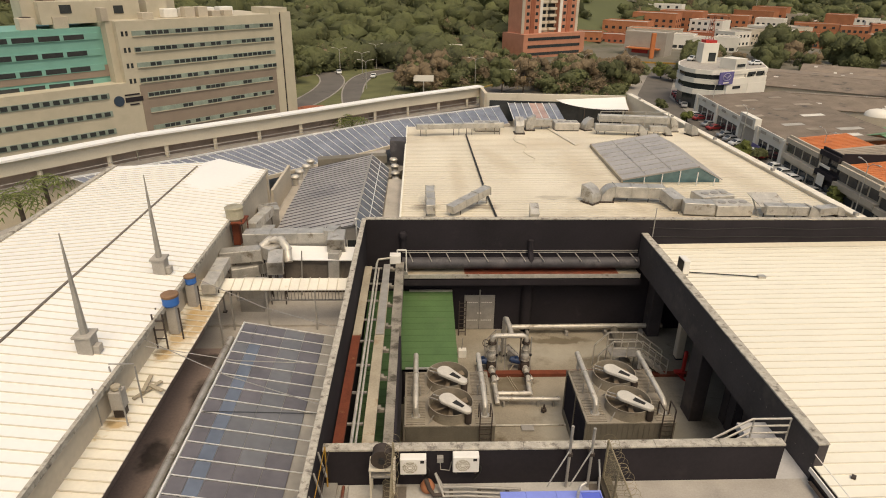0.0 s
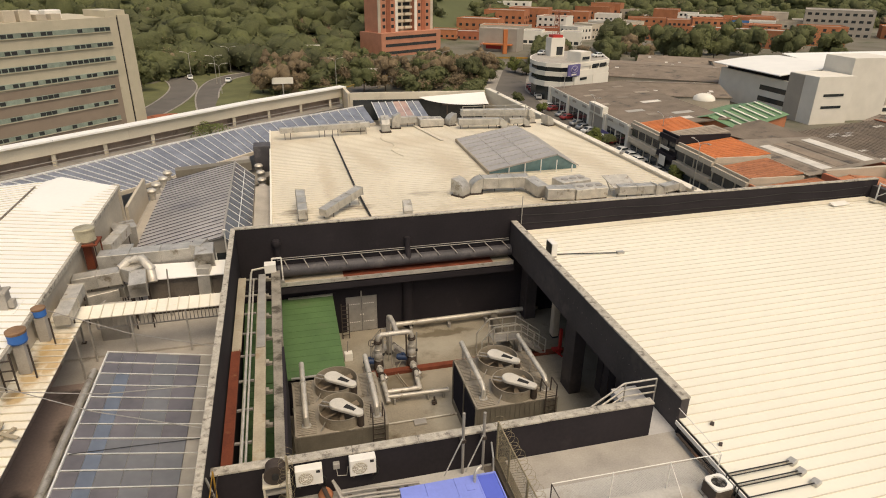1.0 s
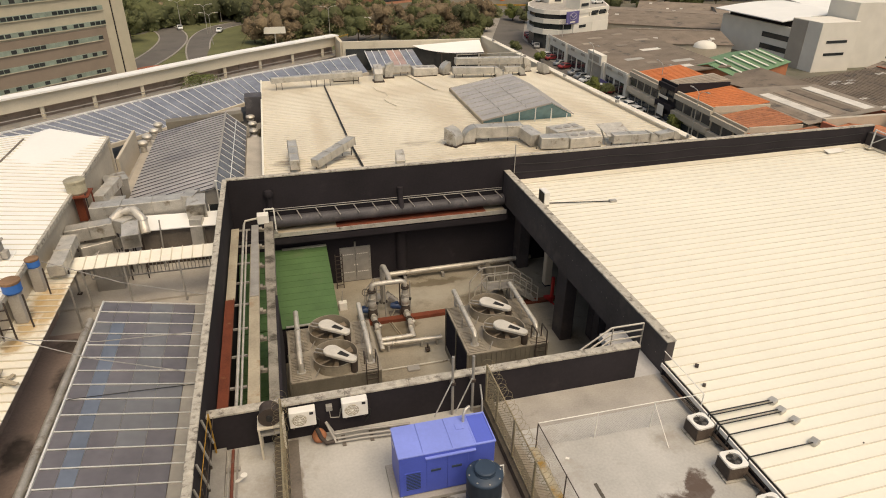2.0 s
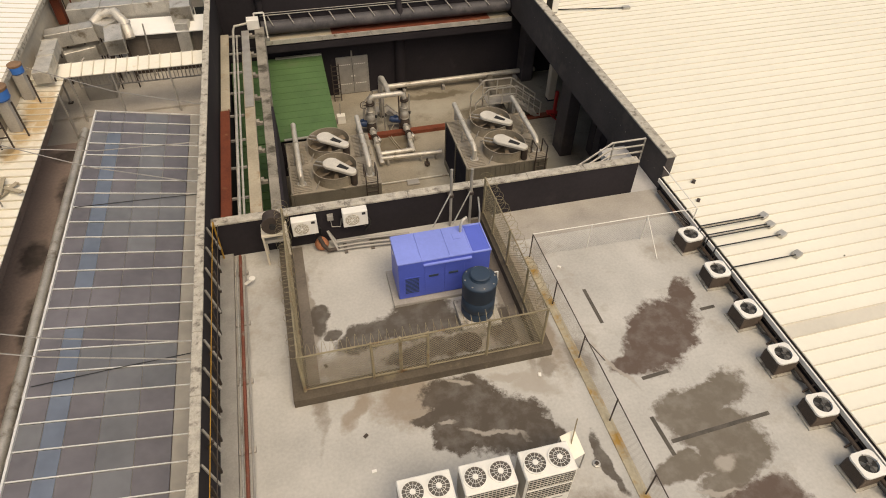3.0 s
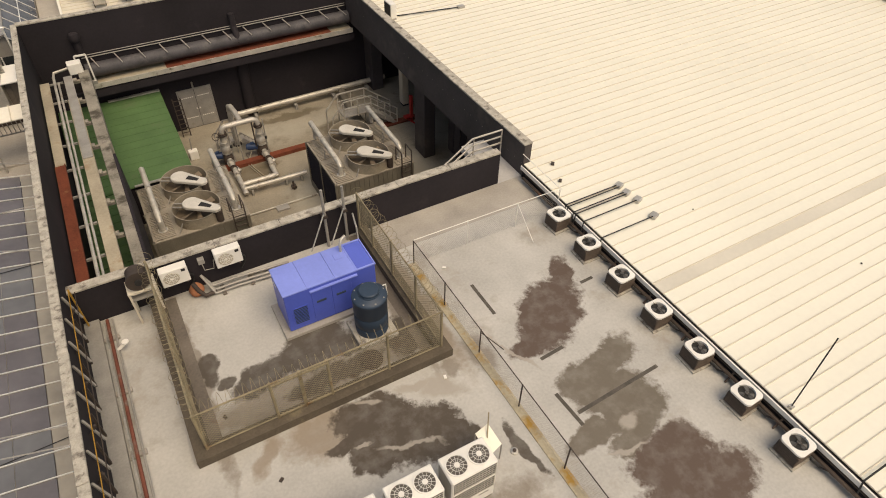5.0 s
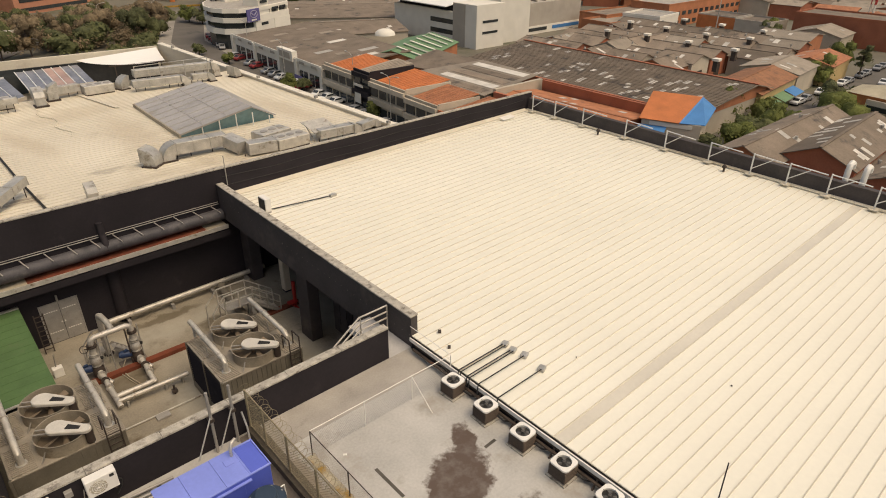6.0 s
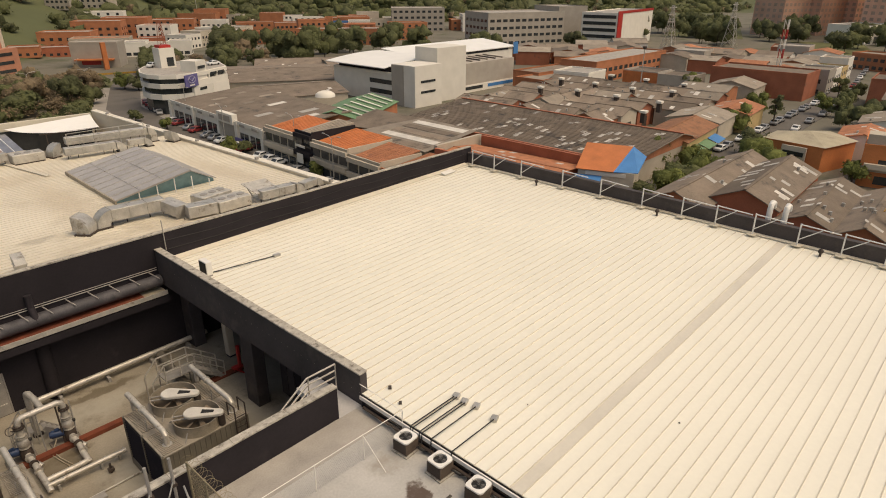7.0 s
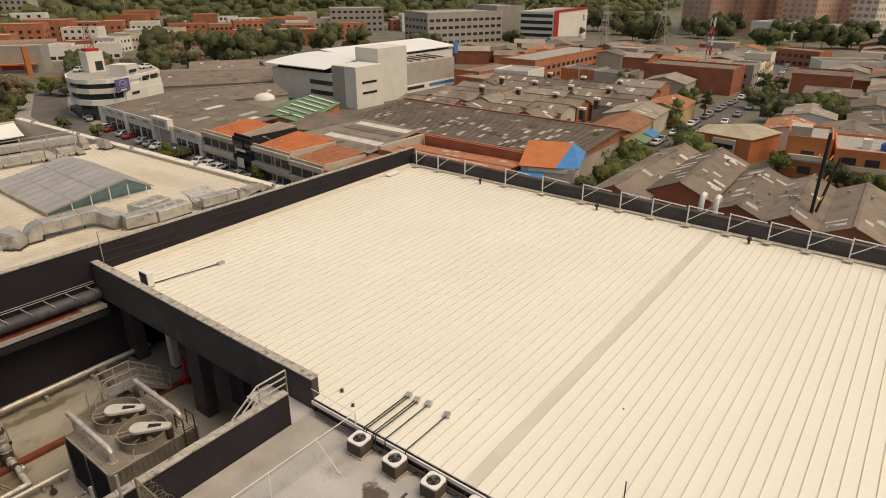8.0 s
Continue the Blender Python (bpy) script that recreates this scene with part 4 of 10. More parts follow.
part("tray", Shape().box(-0.36, -0.3, 0.95, 0.36, 0.26, 1.0), M_GREY, bl)
duct = thing("floor_conduit", "grey conduits lying along the foot of the wall", "conduit", at=(0, 0, 0.0))
for k, (y0, z) in enumerate(((15.1, 0.14), (14.98, 0.10), (15.25, 0.20))):
    part("pipe", Shape().tube([(0.2, 15.5, 0.55), (0.45, y0, z), (1.2, y0, z), (2.9, y0 - 0.15, z + 0.02)], 0.045, 8), M_GREY, duct, smooth=True)
for x in (0.7, 1.6, 2.5):
    part("support", Shape().box(x - 0.06, 14.85, 0, x + 0.06, 15.3, 0.06), M_CONC_D, duct)
part("flexible_hose", Shape().tube([(-0.1, 15.2, 0.6), (0.0, 15.1, 0.3), (0.15, 15.0, 0.12), (0.5, 15.05, 0.1)], 0.07, 10), M_DARKM, duct, smooth=True)
solo("clay_jar", Shape().lathe([(0.1, 0), (0.2, 0.08), (0.24, 0.22), (0.16, 0.38), (0.12, 0.42)], (-0.05, 15.3, 0), 16), M_CLAY, "small rusty clay jar at the wall foot", "jar", smooth=True)
solo("offcut_board", Shape().obox(pose(1.95, 15.3, 0.0, -60, 0, 0), 0.7, 0.5, 0.04), M_CAP, "pale board leaning on the plant wall", "board")
for x, h in ((4.42, 2.45), (5.12, 2.35)):
    a = thing("steel_mast", "grey steel mast rising beside the plant wall", "mast", "masts by the plant wall", at=(x, 15.4, 0))
    part("pole", Shape().tube([(0, 0, 0), (0, 0, h)], 0.05, 8), M_GREY, a, smooth=True)
    part("stay", Shape().tube([(0, 0, 1.5), (-0.75, -0.5, 0.5)], 0.025, 6), M_GALV, a)
    part("clamp", Shape().box(-0.08, -0.08, 1.3, 0.08, 0.2, 1.4), M_DARKM, a)
part("hose", Shape().tube([(5.05, 14.5, 0.0), (5.25, 14.7, 0.5), (5.3, 14.9, 0.9), (5.35, 15.3, 1.2)], 0.03, 6), M_GALV, duct)

# ---- foot of the west parapet: ledge, pipes and yellow gas line ----
setting("ledge", Shape().box(-3.355, -16, 0, -2.93, 15.55, 0.16), M_GREY, "grey metal-capped ledge along the parapet", "ledge")
pr = thing("pipe_run", "red and grey pipes on blocks along the ledge", "pipes", at=(0, 0, 0))
part("red_pipe", Shape().tube([(-2.72, 15.4, 0.14), (-2.72, -16, 0.14)], 0.05, 8), M_REDPIPE, pr, smooth=True)
part("grey_pipe", Shape().tube([(-2.58, 15.4, 0.12), (-2.58, -16, 0.12)], 0.03, 8), M_GREY, pr, smooth=True)
part("grey_pipe", Shape().tube([(-2.84, 15.4, 0.12), (-2.84, -16, 0.12)], 0.03, 8), M_GALV, pr, smooth=True)
for k in range(14):
    part("block", Shape().box(-2.92, 14.6 - k * 2.1, 0, -2.5, 14.75 - k * 2.1, 0.085), M_CONC, pr)
part("valve", Shape().tube([(-2.6, 14.1, 0.12), (-2.35, 14.1, 0.3)], 0.05, 8).lathe([(0.1, 0), (0.1, 0.03)], (-2.35, 14.1, 0.32), 12), M_WHITE, pr)
gl = thing("gas_line", "yellow painted pipe on brackets along the parapet", "pipe", at=(0, 0, 0))
for dx, z in ((0, 1.75), (0.12, 1.6)):
    part("pipe", Shape().tube([(-3.22 + dx, 15.4, z), (-3.22 + dx, -16, z)], 0.013, 8), M_YELLOW if dx == 0 else M_DARKM, gl, smooth=True)
part("riser", Shape().tube([(-3.22, 15.4, 0.0), (-3.22, 15.4, 1.75)], 0.028, 8), M_YELLOW, gl)
for k in range(16):
    part("bracket", Shape().beam((-3.33, 14.6 - k * 1.35, 1.45), (-3.16, 14.6 - k * 1.35, 1.72), 0.06), M_DARKM, gl)

ps = thing("parapet_struts", "row of dark steel struts inside the parapet", "struts", at=(0, 0, 0))
for k in range(22):
    yy = 14.9 - k * 0.86
    part("strut", Shape().beam((-3.34, yy, 2.0), (-3.12, yy - 0.12, 1.15), 0.05), M_GREY, ps)
    part("foot", Shape().box(-3.36, yy - 0.16, 0.16, -3.3, yy - 0.1, 1.2), M_DARKM, ps)

# loose wires and eave pipes
pw = thing("parapet_wire", "thin dark wires sagging along the parapet face", "wire", at=(0, 0, 0))
for z_, sag in ((1.75, 0.12), (1.2, 0.05)):
    for k in range(4):
        x0, x1 = 13.0 + k * 6.5, 13.0 + (k + 1) * 6.5
        part("wire", Shape().tube([(x0, 33.30, z_), ((x0 + x1) / 2, 33.28, z_ - sag), (x1, 33.30, z_)], 0.02, 5), M_BLACK, pw)
        part("clip", Shape().box(x1 - 0.02, 33.26, z_ - 0.02, x1 + 0.02, 33.345, z_ + 0.02), M_BLACK, pw)
part("mast", Shape().tube([(13.2, 33.2, 1.2), (13.2, 33.2, 3.0)], 0.03, 6), M_GREY, pw)
ep = thing("eave_pipe", "dark rust-streaked refrigerant pipes under the eave", "pipe", at=(0, 0, 0))
M_EAVE = surf("rusty_eave_pipe", (0.09, 0.065, 0.05), 0.7, 0.1, 0.3, 1.0, 14.0, 0.1, (0.36, 0.13, 0.05), 0.60)
part("pipe", Shape().tube([(12.33, 15.2, 0.22), (12.33, -6, 0.22)], 0.055, 8), M_EAVE, ep, smooth=True)
part("pipe", Shape().tube([(12.47, 15.2, 0.30), (12.47, -6, 0.30)], 0.035, 8), M_EAVE, ep, smooth=True)
for y_ in (12.5, 10.84, 9.17, 7.49, 5.82, 4.12, 2.45):
    part("tail", Shape().tube([(12.1, y_ - 0.4, 0.3), (12.25, y_ - 0.62, 0.12), (12.34, y_ - 0.9, 0.22)], 0.028, 6), M_BLACK, ep)
    part("bracket", Shape().beam((12.2, y_ + 0.72, 0.0), (12.5, y_ + 0.72, 0.34), 0.05), M_EAVE, ep)
for k in range(5):
    solo("debris_chip", Shape().obox(pose((0.3, 0.25, 5.3, -0.5, 7.4)[k], (7.1, 8.1, 8.8, 10.5, 12.6)[k], 0.001, 0, 0, 37 * k), 0.12, 0.08, 0.03), M_DARKM if k % 2 else M_WHITE, "small scrap lying on the terrace", "scrap", "scraps on the terrace")

# ---- the plant pit ----
PF = -5.0
M_GUARD = surf("dusty_white_guard", (0.56, 0.53, 0.47), 0.6, 0.0, 0.15, 2.0, 18.0, 0.06, (0.40, 0.36, 0.30), 0.62)


M_THROAT = surf("brown_fan_throat", (0.12, 0.092, 0.062), 0.85, 0.0, 0.3, 2.5, 16.0, 0.1)
M_DRUMRIM = surf("tan_fan_cylinder", (0.30, 0.26, 0.20), 0.65, 0.1, 0.25, 2.0, 16.0, 0.08, (0.20, 0.15, 0.10), 0.6)
M_BLADE = surf("dusty_fan_blade", (0.17, 0.13, 0.09), 0.7, 0.0, 0.25, 3.0, 18.0, 0.08)


M_DECK = surf("pale_dusty_deck", (0.29, 0.255, 0.205), 0.75, 0.1, 0.25, 1.3, 16.0, 0.12, (0.17, 0.14, 0.10), 0.57)


def cooling_tower(at):
    t = thing("cooling_tower", "dusty grey cooling tower with two open-topped fans", "cooling tower", "cooling towers in the pit", at=at)
    W, D, Ht = 3.9, 3.9, 2.62
    x0, x1, y0, y1 = -W / 2, W / 2, -D / 2, D / 2
    case = Shape().box(x0 + 0.06, y0 + 0.02, 0.35, x1 - 0.02, y1 - 0.02, Ht - 0.06)
    part("casing", case, M_TOWER, t, bev=0.02)
    rib = Shape()
    for k in range(16):
        x = x0 + 0.2 + k * (W - 0.4) / 15
        rib.box(x - 0.02, y0 - 0.01, 0.4, x + 0.02, y0 + 0.03, Ht - 0.08)
    part("panel_rib", rib, M_TOWER, t)
    part("basin", Shape().box(x0 - 0.03, y0 - 0.03, 0.0, x1 + 0.03, y1 + 0.03, 0.35), M_TOWER, t, bev=0.02)
    lv = part("louvre_side", Shape().box(x0 + 0.02, y0 + 0.1, 0.4, x0 + 0.05, y1 - 0.1, Ht - 0.15), M_BLACK, t, "black louvred air inlet")
    for k in range(16):
        z = 0.45 + k * 0.125
        part("slat", Shape().slab((x0 - 0.02, y0 + 0.1, z), (x0 + 0.05, y0 + 0.1, z + 0.07), (x0 + 0.05, y1 - 0.1, z + 0.07), (x0 - 0.02, y1 - 0.1, z), 0.012), M_CHAR, lv)
    for y in (y0 + 0.06, 0.0, y1 - 0.06):
        part("corner_post", Shape().box(x0 - 0.04, y - 0.05, 0.35, x0 + 0.06, y + 0.05, Ht), M_TOWER, t)
    part("deck", Shape().box(x0, y0, Ht - 0.06, x1, y1, Ht), M_DECK, t, bev=0.01)
    for bx0, bx1, by0, by1 in ((x0 + 0.1, x0 + 0.9, y0 + 0.1, -0.25), (x0 + 0.1, x0 + 0.9, 0.15, y1 - 0.1), (x1 - 0.85, x1 - 0.1, y0 + 0.1, -0.25), (x1 - 0.85, x1 - 0.1, 0.15, y1 - 0.1)):
        gr = Shape().box(bx0, by0, Ht, bx1, by1, Ht + 0.012)
        k = by0
        while k < by1:
            gr.box(bx0, k, Ht + 0.01, bx1, k + 0.05, Ht + 0.04)
            k += 0.11
        part("distribution_grating", gr, M_DECK, t, "ribbed grating over the water tray")
    for cx, cy in ((0.02, 1.05), (0.06, -0.98)):
        cyl = part("fan_cylinder", Shape().lathe([(0.97, 0.0), (0.955, 0.12), (0.955, 0.5), (0.985, 0.53), (0.95, 0.53), (0.935, 0.1), (0.935, 0.02)], (cx, cy, Ht), 40), M_DRUMRIM, t, smooth=True)
        part("well", Shape().lathe([(0.93, 0.03), (0.93, 0.05), (0.0, 0.05)], (cx, cy, Ht), 40), M_THROAT, cyl, "dark fan throat")
        hub = part("fan_hub", Shape().lathe([(0.14, 0.2), (0.14, 0.42), (0.0, 0.44)], (cx, cy, Ht), 14), M_BLADE, cyl)
        for k in range(6):
            a = k * math.pi / 3 + 0.3
            part("blade", Shape().slab((cx + 0.1 * math.cos(a), cy + 0.1 * math.sin(a), Ht + 0.3), (cx + 0.86 * math.cos(a), cy + 0.86 * math.sin(a), Ht + 0.27),
                    (cx + 0.86 * math.cos(a + 0.3), cy + 0.86 * math.sin(a + 0.3), Ht + 0.36), (cx + 0.1 * math.cos(a + 0.9), cy + 0.1 * math.sin(a + 0.9), Ht + 0.36), 0.015), M_BLADE, cyl)
        part("support_beam", Shape().beam((cx - 0.95, cy + 0.35, Ht + 0.5), (cx + 0.75, cy - 0.6, Ht + 0.5), 0.05).beam((cx - 0.8, cy + 0.55, Ht + 0.5), (cx + 0.9, cy - 0.4, Ht + 0.5), 0.05), M_GREY, cyl)
        # teardrop belt guard with an open eye
        P = []
        ang = math.atan2(-0.92, 0.95)
        for k in range(20):
            a = math.pi * 0.5 + math.pi * k / 19
            P.append((0.0 + 0.36 * math.cos(a), 0.36 * math.sin(a)))
        for k in range(12):
            a = -math.pi * 0.5 + math.pi * k / 11
            P.append((1.12 + 0.2 * math.cos(a), 0.2 * math.sin(a)))
        gx, gy = cx - 0.15, cy + 0.02
        Q = [(gx + px * math.cos(ang) - py * math.sin(ang), gy + px * math.sin(ang) + py * math.cos(ang)) for px, py in P]
        eye = [(gx + px * math.cos(ang) - py * math.sin(ang), gy + px * math.sin(ang) + py * math.cos(ang)) for px, py in ((0.40, -0.13), (0.92, -0.08), (0.92, 0.08), (0.40, 0.13))]
        g = part("belt_guard", Shape().prism(Q, Ht + 0.56, Ht + 0.72), M_GUARD, cyl, "pale teardrop belt guard", bev=0.03)
        part("guard_eye", Shape().prism(eye, Ht + 0.72, Ht + 0.732), M_BLACK, cyl)
        mo = Vector((gx + 1.2 * math.cos(ang), gy + 1.2 * math.sin(ang), 0))
        part("motor", Shape().tube([(mo.x, mo.y, Ht + 0.05), (mo.x, mo.y, Ht + 0.56)], 0.15, 12), M_DARKM, cyl, smooth=True)
        for k in range(4):
            a = k * math.pi / 2 + 0.7
            part("brace", Shape().beam((cx + 0.97 * math.cos(a), cy + 0.97 * math.sin(a), Ht + 0.3), (cx + 1.25 * math.cos(a), cy + 1.25 * math.sin(a), Ht), 0.035), M_GREY, cyl)
    for px in (x0 + 0.5, x1 - 0.42):
        pp = part("inlet_pipe", Shape().tube([(px, 2.35, Ht + 0.7), (px, -1.15, Ht + 0.62), (px, -1.3, Ht + 0.5), (px, -1.32, Ht)], 0.12, 12), M_PIPE, t, smooth=True)
        part("riser", Shape().tube([(px, 1.9, Ht + 0.1), (px, 1.9, Ht + 0.65)], 0.1, 10), M_PIPE, pp)
        part("flange", Shape().tube([(px, 0.8, Ht + 0.66), (px, 0.86, Ht + 0.66)], 0.16, 12), M_GALV, pp)
        part("flange", Shape().tube([(px, -1.32, Ht), (px, -1.32, Ht + 0.06)], 0.2, 12), M_GALV, pp)
        part("clamp", Shape().beam((px - 0.2, 0.1, Ht), (px - 0.2, 0.1, Ht + 0.6), 0.04).beam((px + 0.2, 0.1, Ht), (px + 0.2, 0.1, Ht + 0.6), 0.04), M_GREY, pp)
    ld = Shape()
    lx = x1 - 0.45
    for dx in (-0.25, 0.25):
        ld.beam((lx + dx, y0 - 0.12, 0), (lx + dx, y0 - 0.12, Ht + 0.75), 0.045)
        ld.beam((lx + dx, y0 - 0.12, Ht + 0.75), (lx + dx, y0 + 0.5, Ht + 0.75), 0.045).beam((lx + dx, y0 + 0.5, Ht + 0.75), (lx + dx, y0 + 0.5, Ht), 0.045)
    for k in range(11):
        ld.beam((lx - 0.25, y0 - 0.12, 0.2 + k * 0.26), (lx + 0.25, y0 - 0.12, 0.2 + k * 0.26), 0.03)
    part("ladder", ld, M_DARKM, t, "dark steel access ladder")
    return t


cooling_tower((0.98, 23.2, PF))
cooling_tower((8.78, 23.25, PF))

# pump and pipe set between the towers
sk = thing("pump_set", "aluminium-clad condenser pumps with blue motors", "pumps", at=(4.54, 28.85, PF))
PX = 0.92
part("header", Shape().tube([(-PX, 0, 1.9), (-PX, 0, 2.08), (-PX + 0.06, 0, 2.22), (-PX + 0.2, 0, 2.3), (PX - 0.2, 0, 2.3), (PX - 0.06, 0, 2.22), (PX, 0, 2.08), (PX, 0, 1.9)], 0.135, 14), M_PIPE, sk, smooth=True)
for x_ in (-0.55, -0.1, 0.42):
    part("pipe_band", Shape().tube([(x_, 0, 2.3), (x_ + 0.05, 0, 2.3)], 0.145, 14), M_GALV, sk)
part("main_pipe", Shape().tube([(0.12, 0.1, 2.3), (0.08, 0.9, 2.42), (0.0, 1.45, 2.48), (-0.04, 1.62, 2.4), (-0.05, 1.66, 2.2), (-0.05, 1.66, 0.04)], 0.14, 14), M_PIPE, sk, smooth=True)
part("base_flange", Shape().lathe([(0.24, 0.0), (0.24, 0.05), (0.0, 0.05)], (-0.05, 1.66, 0), 14), M_DARKM, sk)
for sx in (-PX, PX):
    pm = part("pump_body", Shape().lathe([(0.17, 0.1), (0.25, 0.16), (0.28, 0.4), (0.25, 0.62), (0.16, 0.76)], (sx, 0, 0), 18), M_DARKM, sk, smooth=True)
    mz = 0.62
    part("motor", Shape().tube([(sx - 0.2, 0.06, mz), (sx - 0.24, 0.08, mz), (sx - 0.25, 0.08, mz), (sx - 0.7, 0.24, mz)], 0.19, 16), M_BLUEPUMP, pm, "blue painted electric motor", smooth=True)
    part("motor_cover", Shape().tube([(sx - 0.71, 0.245, mz), (sx - 0.78, 0.27, mz)], 0.15, 14), M_BLUEPUMP, pm)
    part("terminal_box", Shape().box(sx - 0.55, 0.05, mz + 0.18, sx - 0.37, 0.2, mz + 0.27), M_BLUEPUMP, pm)
    part("plinth", Shape().box(sx - 0.85, -0.3, 0, sx + 0.4, 0.5, 0.09), M_CONC_D, pm)
    part("valve_body", Shape().lathe([(0.16, 0.78), (0.2, 0.84), (0.26, 0.95), (0.28, 1.06), (0.25, 1.2), (0.17, 1.3), (0.16, 1.36)], (sx, 0, 0), 18), M_GALV, sk, smooth=True)
    part("spool", Shape().tube([(sx, 0, 1.36), (sx, 0, 1.95)], 0.165, 14), M_PIPE, sk, smooth=True)
    for z_, r_ in ((0.77, 0.24), (1.33, 0.235), (1.42, 0.235), (1.83, 0.235), (1.93, 0.215)):
        part("flange_ring", Shape().tube([(sx, 0, z_), (sx, 0, z_ + 0.045)], r_, 16), M_GALV if z_ < 1.8 else M_DARKM, sk)
    part("gauge", Shape().tube([(sx + 0.2, -0.1, 1.15), (sx + 0.3, -0.16, 1.15)], 0.08, 12), M_BLACK, sk)
    x2 = sx + (0.0 if sx < 0 else -0.06)
    sp_ = part("suction_pipe", Shape().tube([(sx, -0.2, 0.45), (sx, -0.5, 0.44), (sx + 0.02, -1.1, 0.4), (x2, -1.8, 0.36), (x2, -2.35 if sx > 0 else -3.0, 0.33), (x2, -2.45 if sx > 0 else -3.15, 0.25)], 0.13, 14), M_PIPE, sk, smooth=True)
    for y_, r_ in ((-0.42, 0.2), (-0.5, 0.2), (-0.95, 0.19), (-1.03, 0.19), (-1.65, 0.185)):
        part("flange", Shape().tube([(sx, y_, 0.42), (sx, y_ - 0.05, 0.42)], r_, 14), M_GALV if y_ > -0.6 or y_ < -1.2 else M_DARKM, sp_)
    part("strainer", Shape().tube([(sx, -0.75, 0.42), (sx + 0.26, -1.1, 0.2)], 0.12, 12), M_GALV, sp_, smooth=True)
    part("pipe_stand", Shape().box(sx - 0.1, -1.55, 0, sx + 0.1, -1.4, 0.26), M_GREY, sp_)
    for dx in (0.27, 0.72):
        if sx > 0 and dx > 0.5:
            continue
        part("pipe_support", Shape().tube([(sx + dx, -0.08, 0.0), (sx + dx, -0.04, 2.24)], 0.032, 8), M_GREY, sk)
    part("pipe_support", Shape().beam((sx + 0.27, -0.08, 1.2), (sx + 0.1, -0.02, 1.38), 0.03).beam((sx + 0.27, -0.08, 0.05), (sx + 0.5, -0.5, 0.05), 0.08), M_GREY, sk)
part("pipe_support", Shape().tube([(PX - 0.3, -0.05, 0.0), (PX - 0.3, -0.02, 2.24)], 0.04, 8), M_DARKM, sk)
part("return_pipe", Shape().tube([(-PX, -2.42, 0.33), (PX - 0.3, -2.42, 0.33), (PX - 0.1, -2.4, 0.33), (PX - 0.06, -2.2, 0.34)], 0.125, 14), M_PIPE, sk, smooth=True)
for x_ in (-0.6, 0.5):
    part("pipe_band", Shape().tube([(x_, -2.42, 0.33), (x_ + 0.06, -2.42, 0.33)], 0.15, 14), M_GALV, sk)
part("hand_wheel", Shape().tube([(-PX - 0.34 + 0.17 * math.cos(k * math.pi / 8), 0.1 + 0.08 * math.sin(k * math.pi / 8), 1.78 + 0.17 * math.sin(k * math.pi / 8)) for k in range(17)], 0.02, 6), M_DARKM, sk)
part("wheel_stem", Shape().tube([(-PX - 0.34, 0.1, 1.78), (-PX, 0.0, 1.72)], 0.025, 6), M_DARKM, sk)
part("conduit", Shape().tube([(0.1, -0.9, 0.05), (0.02, -0.3, 0.05), (0.12, 0.0, 0.06), (0.35, 0.1, 0.4)], 0.028, 6).tube([(0.1, -0.9, 0.05), (0.45, -2.2, 0.05)], 0.028, 6).tube([(-0.1, -0.5, 0.05), (0.3, -2.2, 0.05)], 0.022, 6), M_TAN, sk)
# small step-over behind the pumps
fr = Shape()
for y_ in (0.85, 1.5):
    fr.beam((-1.15, y_, 1.0), (-0.55, y_, 1.75), 0.045).beam((-1.15, y_, 0.62), (-0.55, y_, 1.37), 0.04).beam((-0.55, y_, 1.75), (-0.22, y_, 1.75), 0.045).beam((-0.55, y_, 1.37), (-0.22, y_, 1.37), 0.04)
    for x_, z_ in ((-1.15, 1.0), (-0.85, 1.37), (-0.55, 1.75), (-0.22, 1.75)):
        fr.beam((x_, y_, 0), (x_, y_, z_), 0.045)
    fr.beam((0.12, y_, 0.75), (0.85, y_, 0.0), 0.05, 0.2)
for k in range(4):
    fr.box(-1.1 + k * 0.2, 0.87, 0.16 + k * 0.19, -0.88 + k * 0.2, 1.48, 0.19 + k * 0.19)
    fr.box(0.12 + k * 0.18, 0.87, 0.63 - k * 0.17, 0.32 + k * 0.18, 1.48, 0.66 - k * 0.17)
part("step_frame", fr, M_GREY, sk, "grey steel step-over behind the pumps")

pp = thing("condenser_pipes", "aluminium-clad pipes on low stands between the towers", "pipes", at=(0, 0, PF))
for yy, z, r in ((25.86, 0.42, 0.11), (22.3, 0.45, 0.12)):
    part("pipe", Shape().tube([(3.6 if yy > 25 else 2.9, yy + 0.06, z), (6.8, yy - 0.06, z)], r, 12), M_PIPE, pp, smooth=True)
    for x in (3.95, 5.7, 6.5):
        part("stand", Shape().box(x - 0.05, yy - 0.12, 0, x + 0.05, yy + 0.12, z - 0.1), M_GREY, pp)
        part("pipe_band", Shape().tube([(x + 0.2, yy, z), (x + 0.26, yy, z)], r + 0.02, 12), M_GALV, pp)
for yy, z in ((21.3, 0.3), (21.55, 0.25), (24.3, 0.06)):
    part("small_pipe", Shape().tube([(2.9, yy, z), (6.8, yy, z)], 0.045, 8), M_PIPE, pp, smooth=True)
part("drain_box", Shape().box(4.6, 23.9, 0, 5.2, 24.3, 0.1), M_GREY, pp)
part("valve_post", Shape().tube([(5.9, 25.3, 0), (5.9, 25.3, 0.5)], 0.05, 8).box(5.78, 25.2, 0.1, 6.02, 25.4, 0.25), M_DARKM, pp)
wp = thing("wall_main_pipe", "long aluminium-clad pipe along the back wall", "pipe", at=(0, 0, PF))
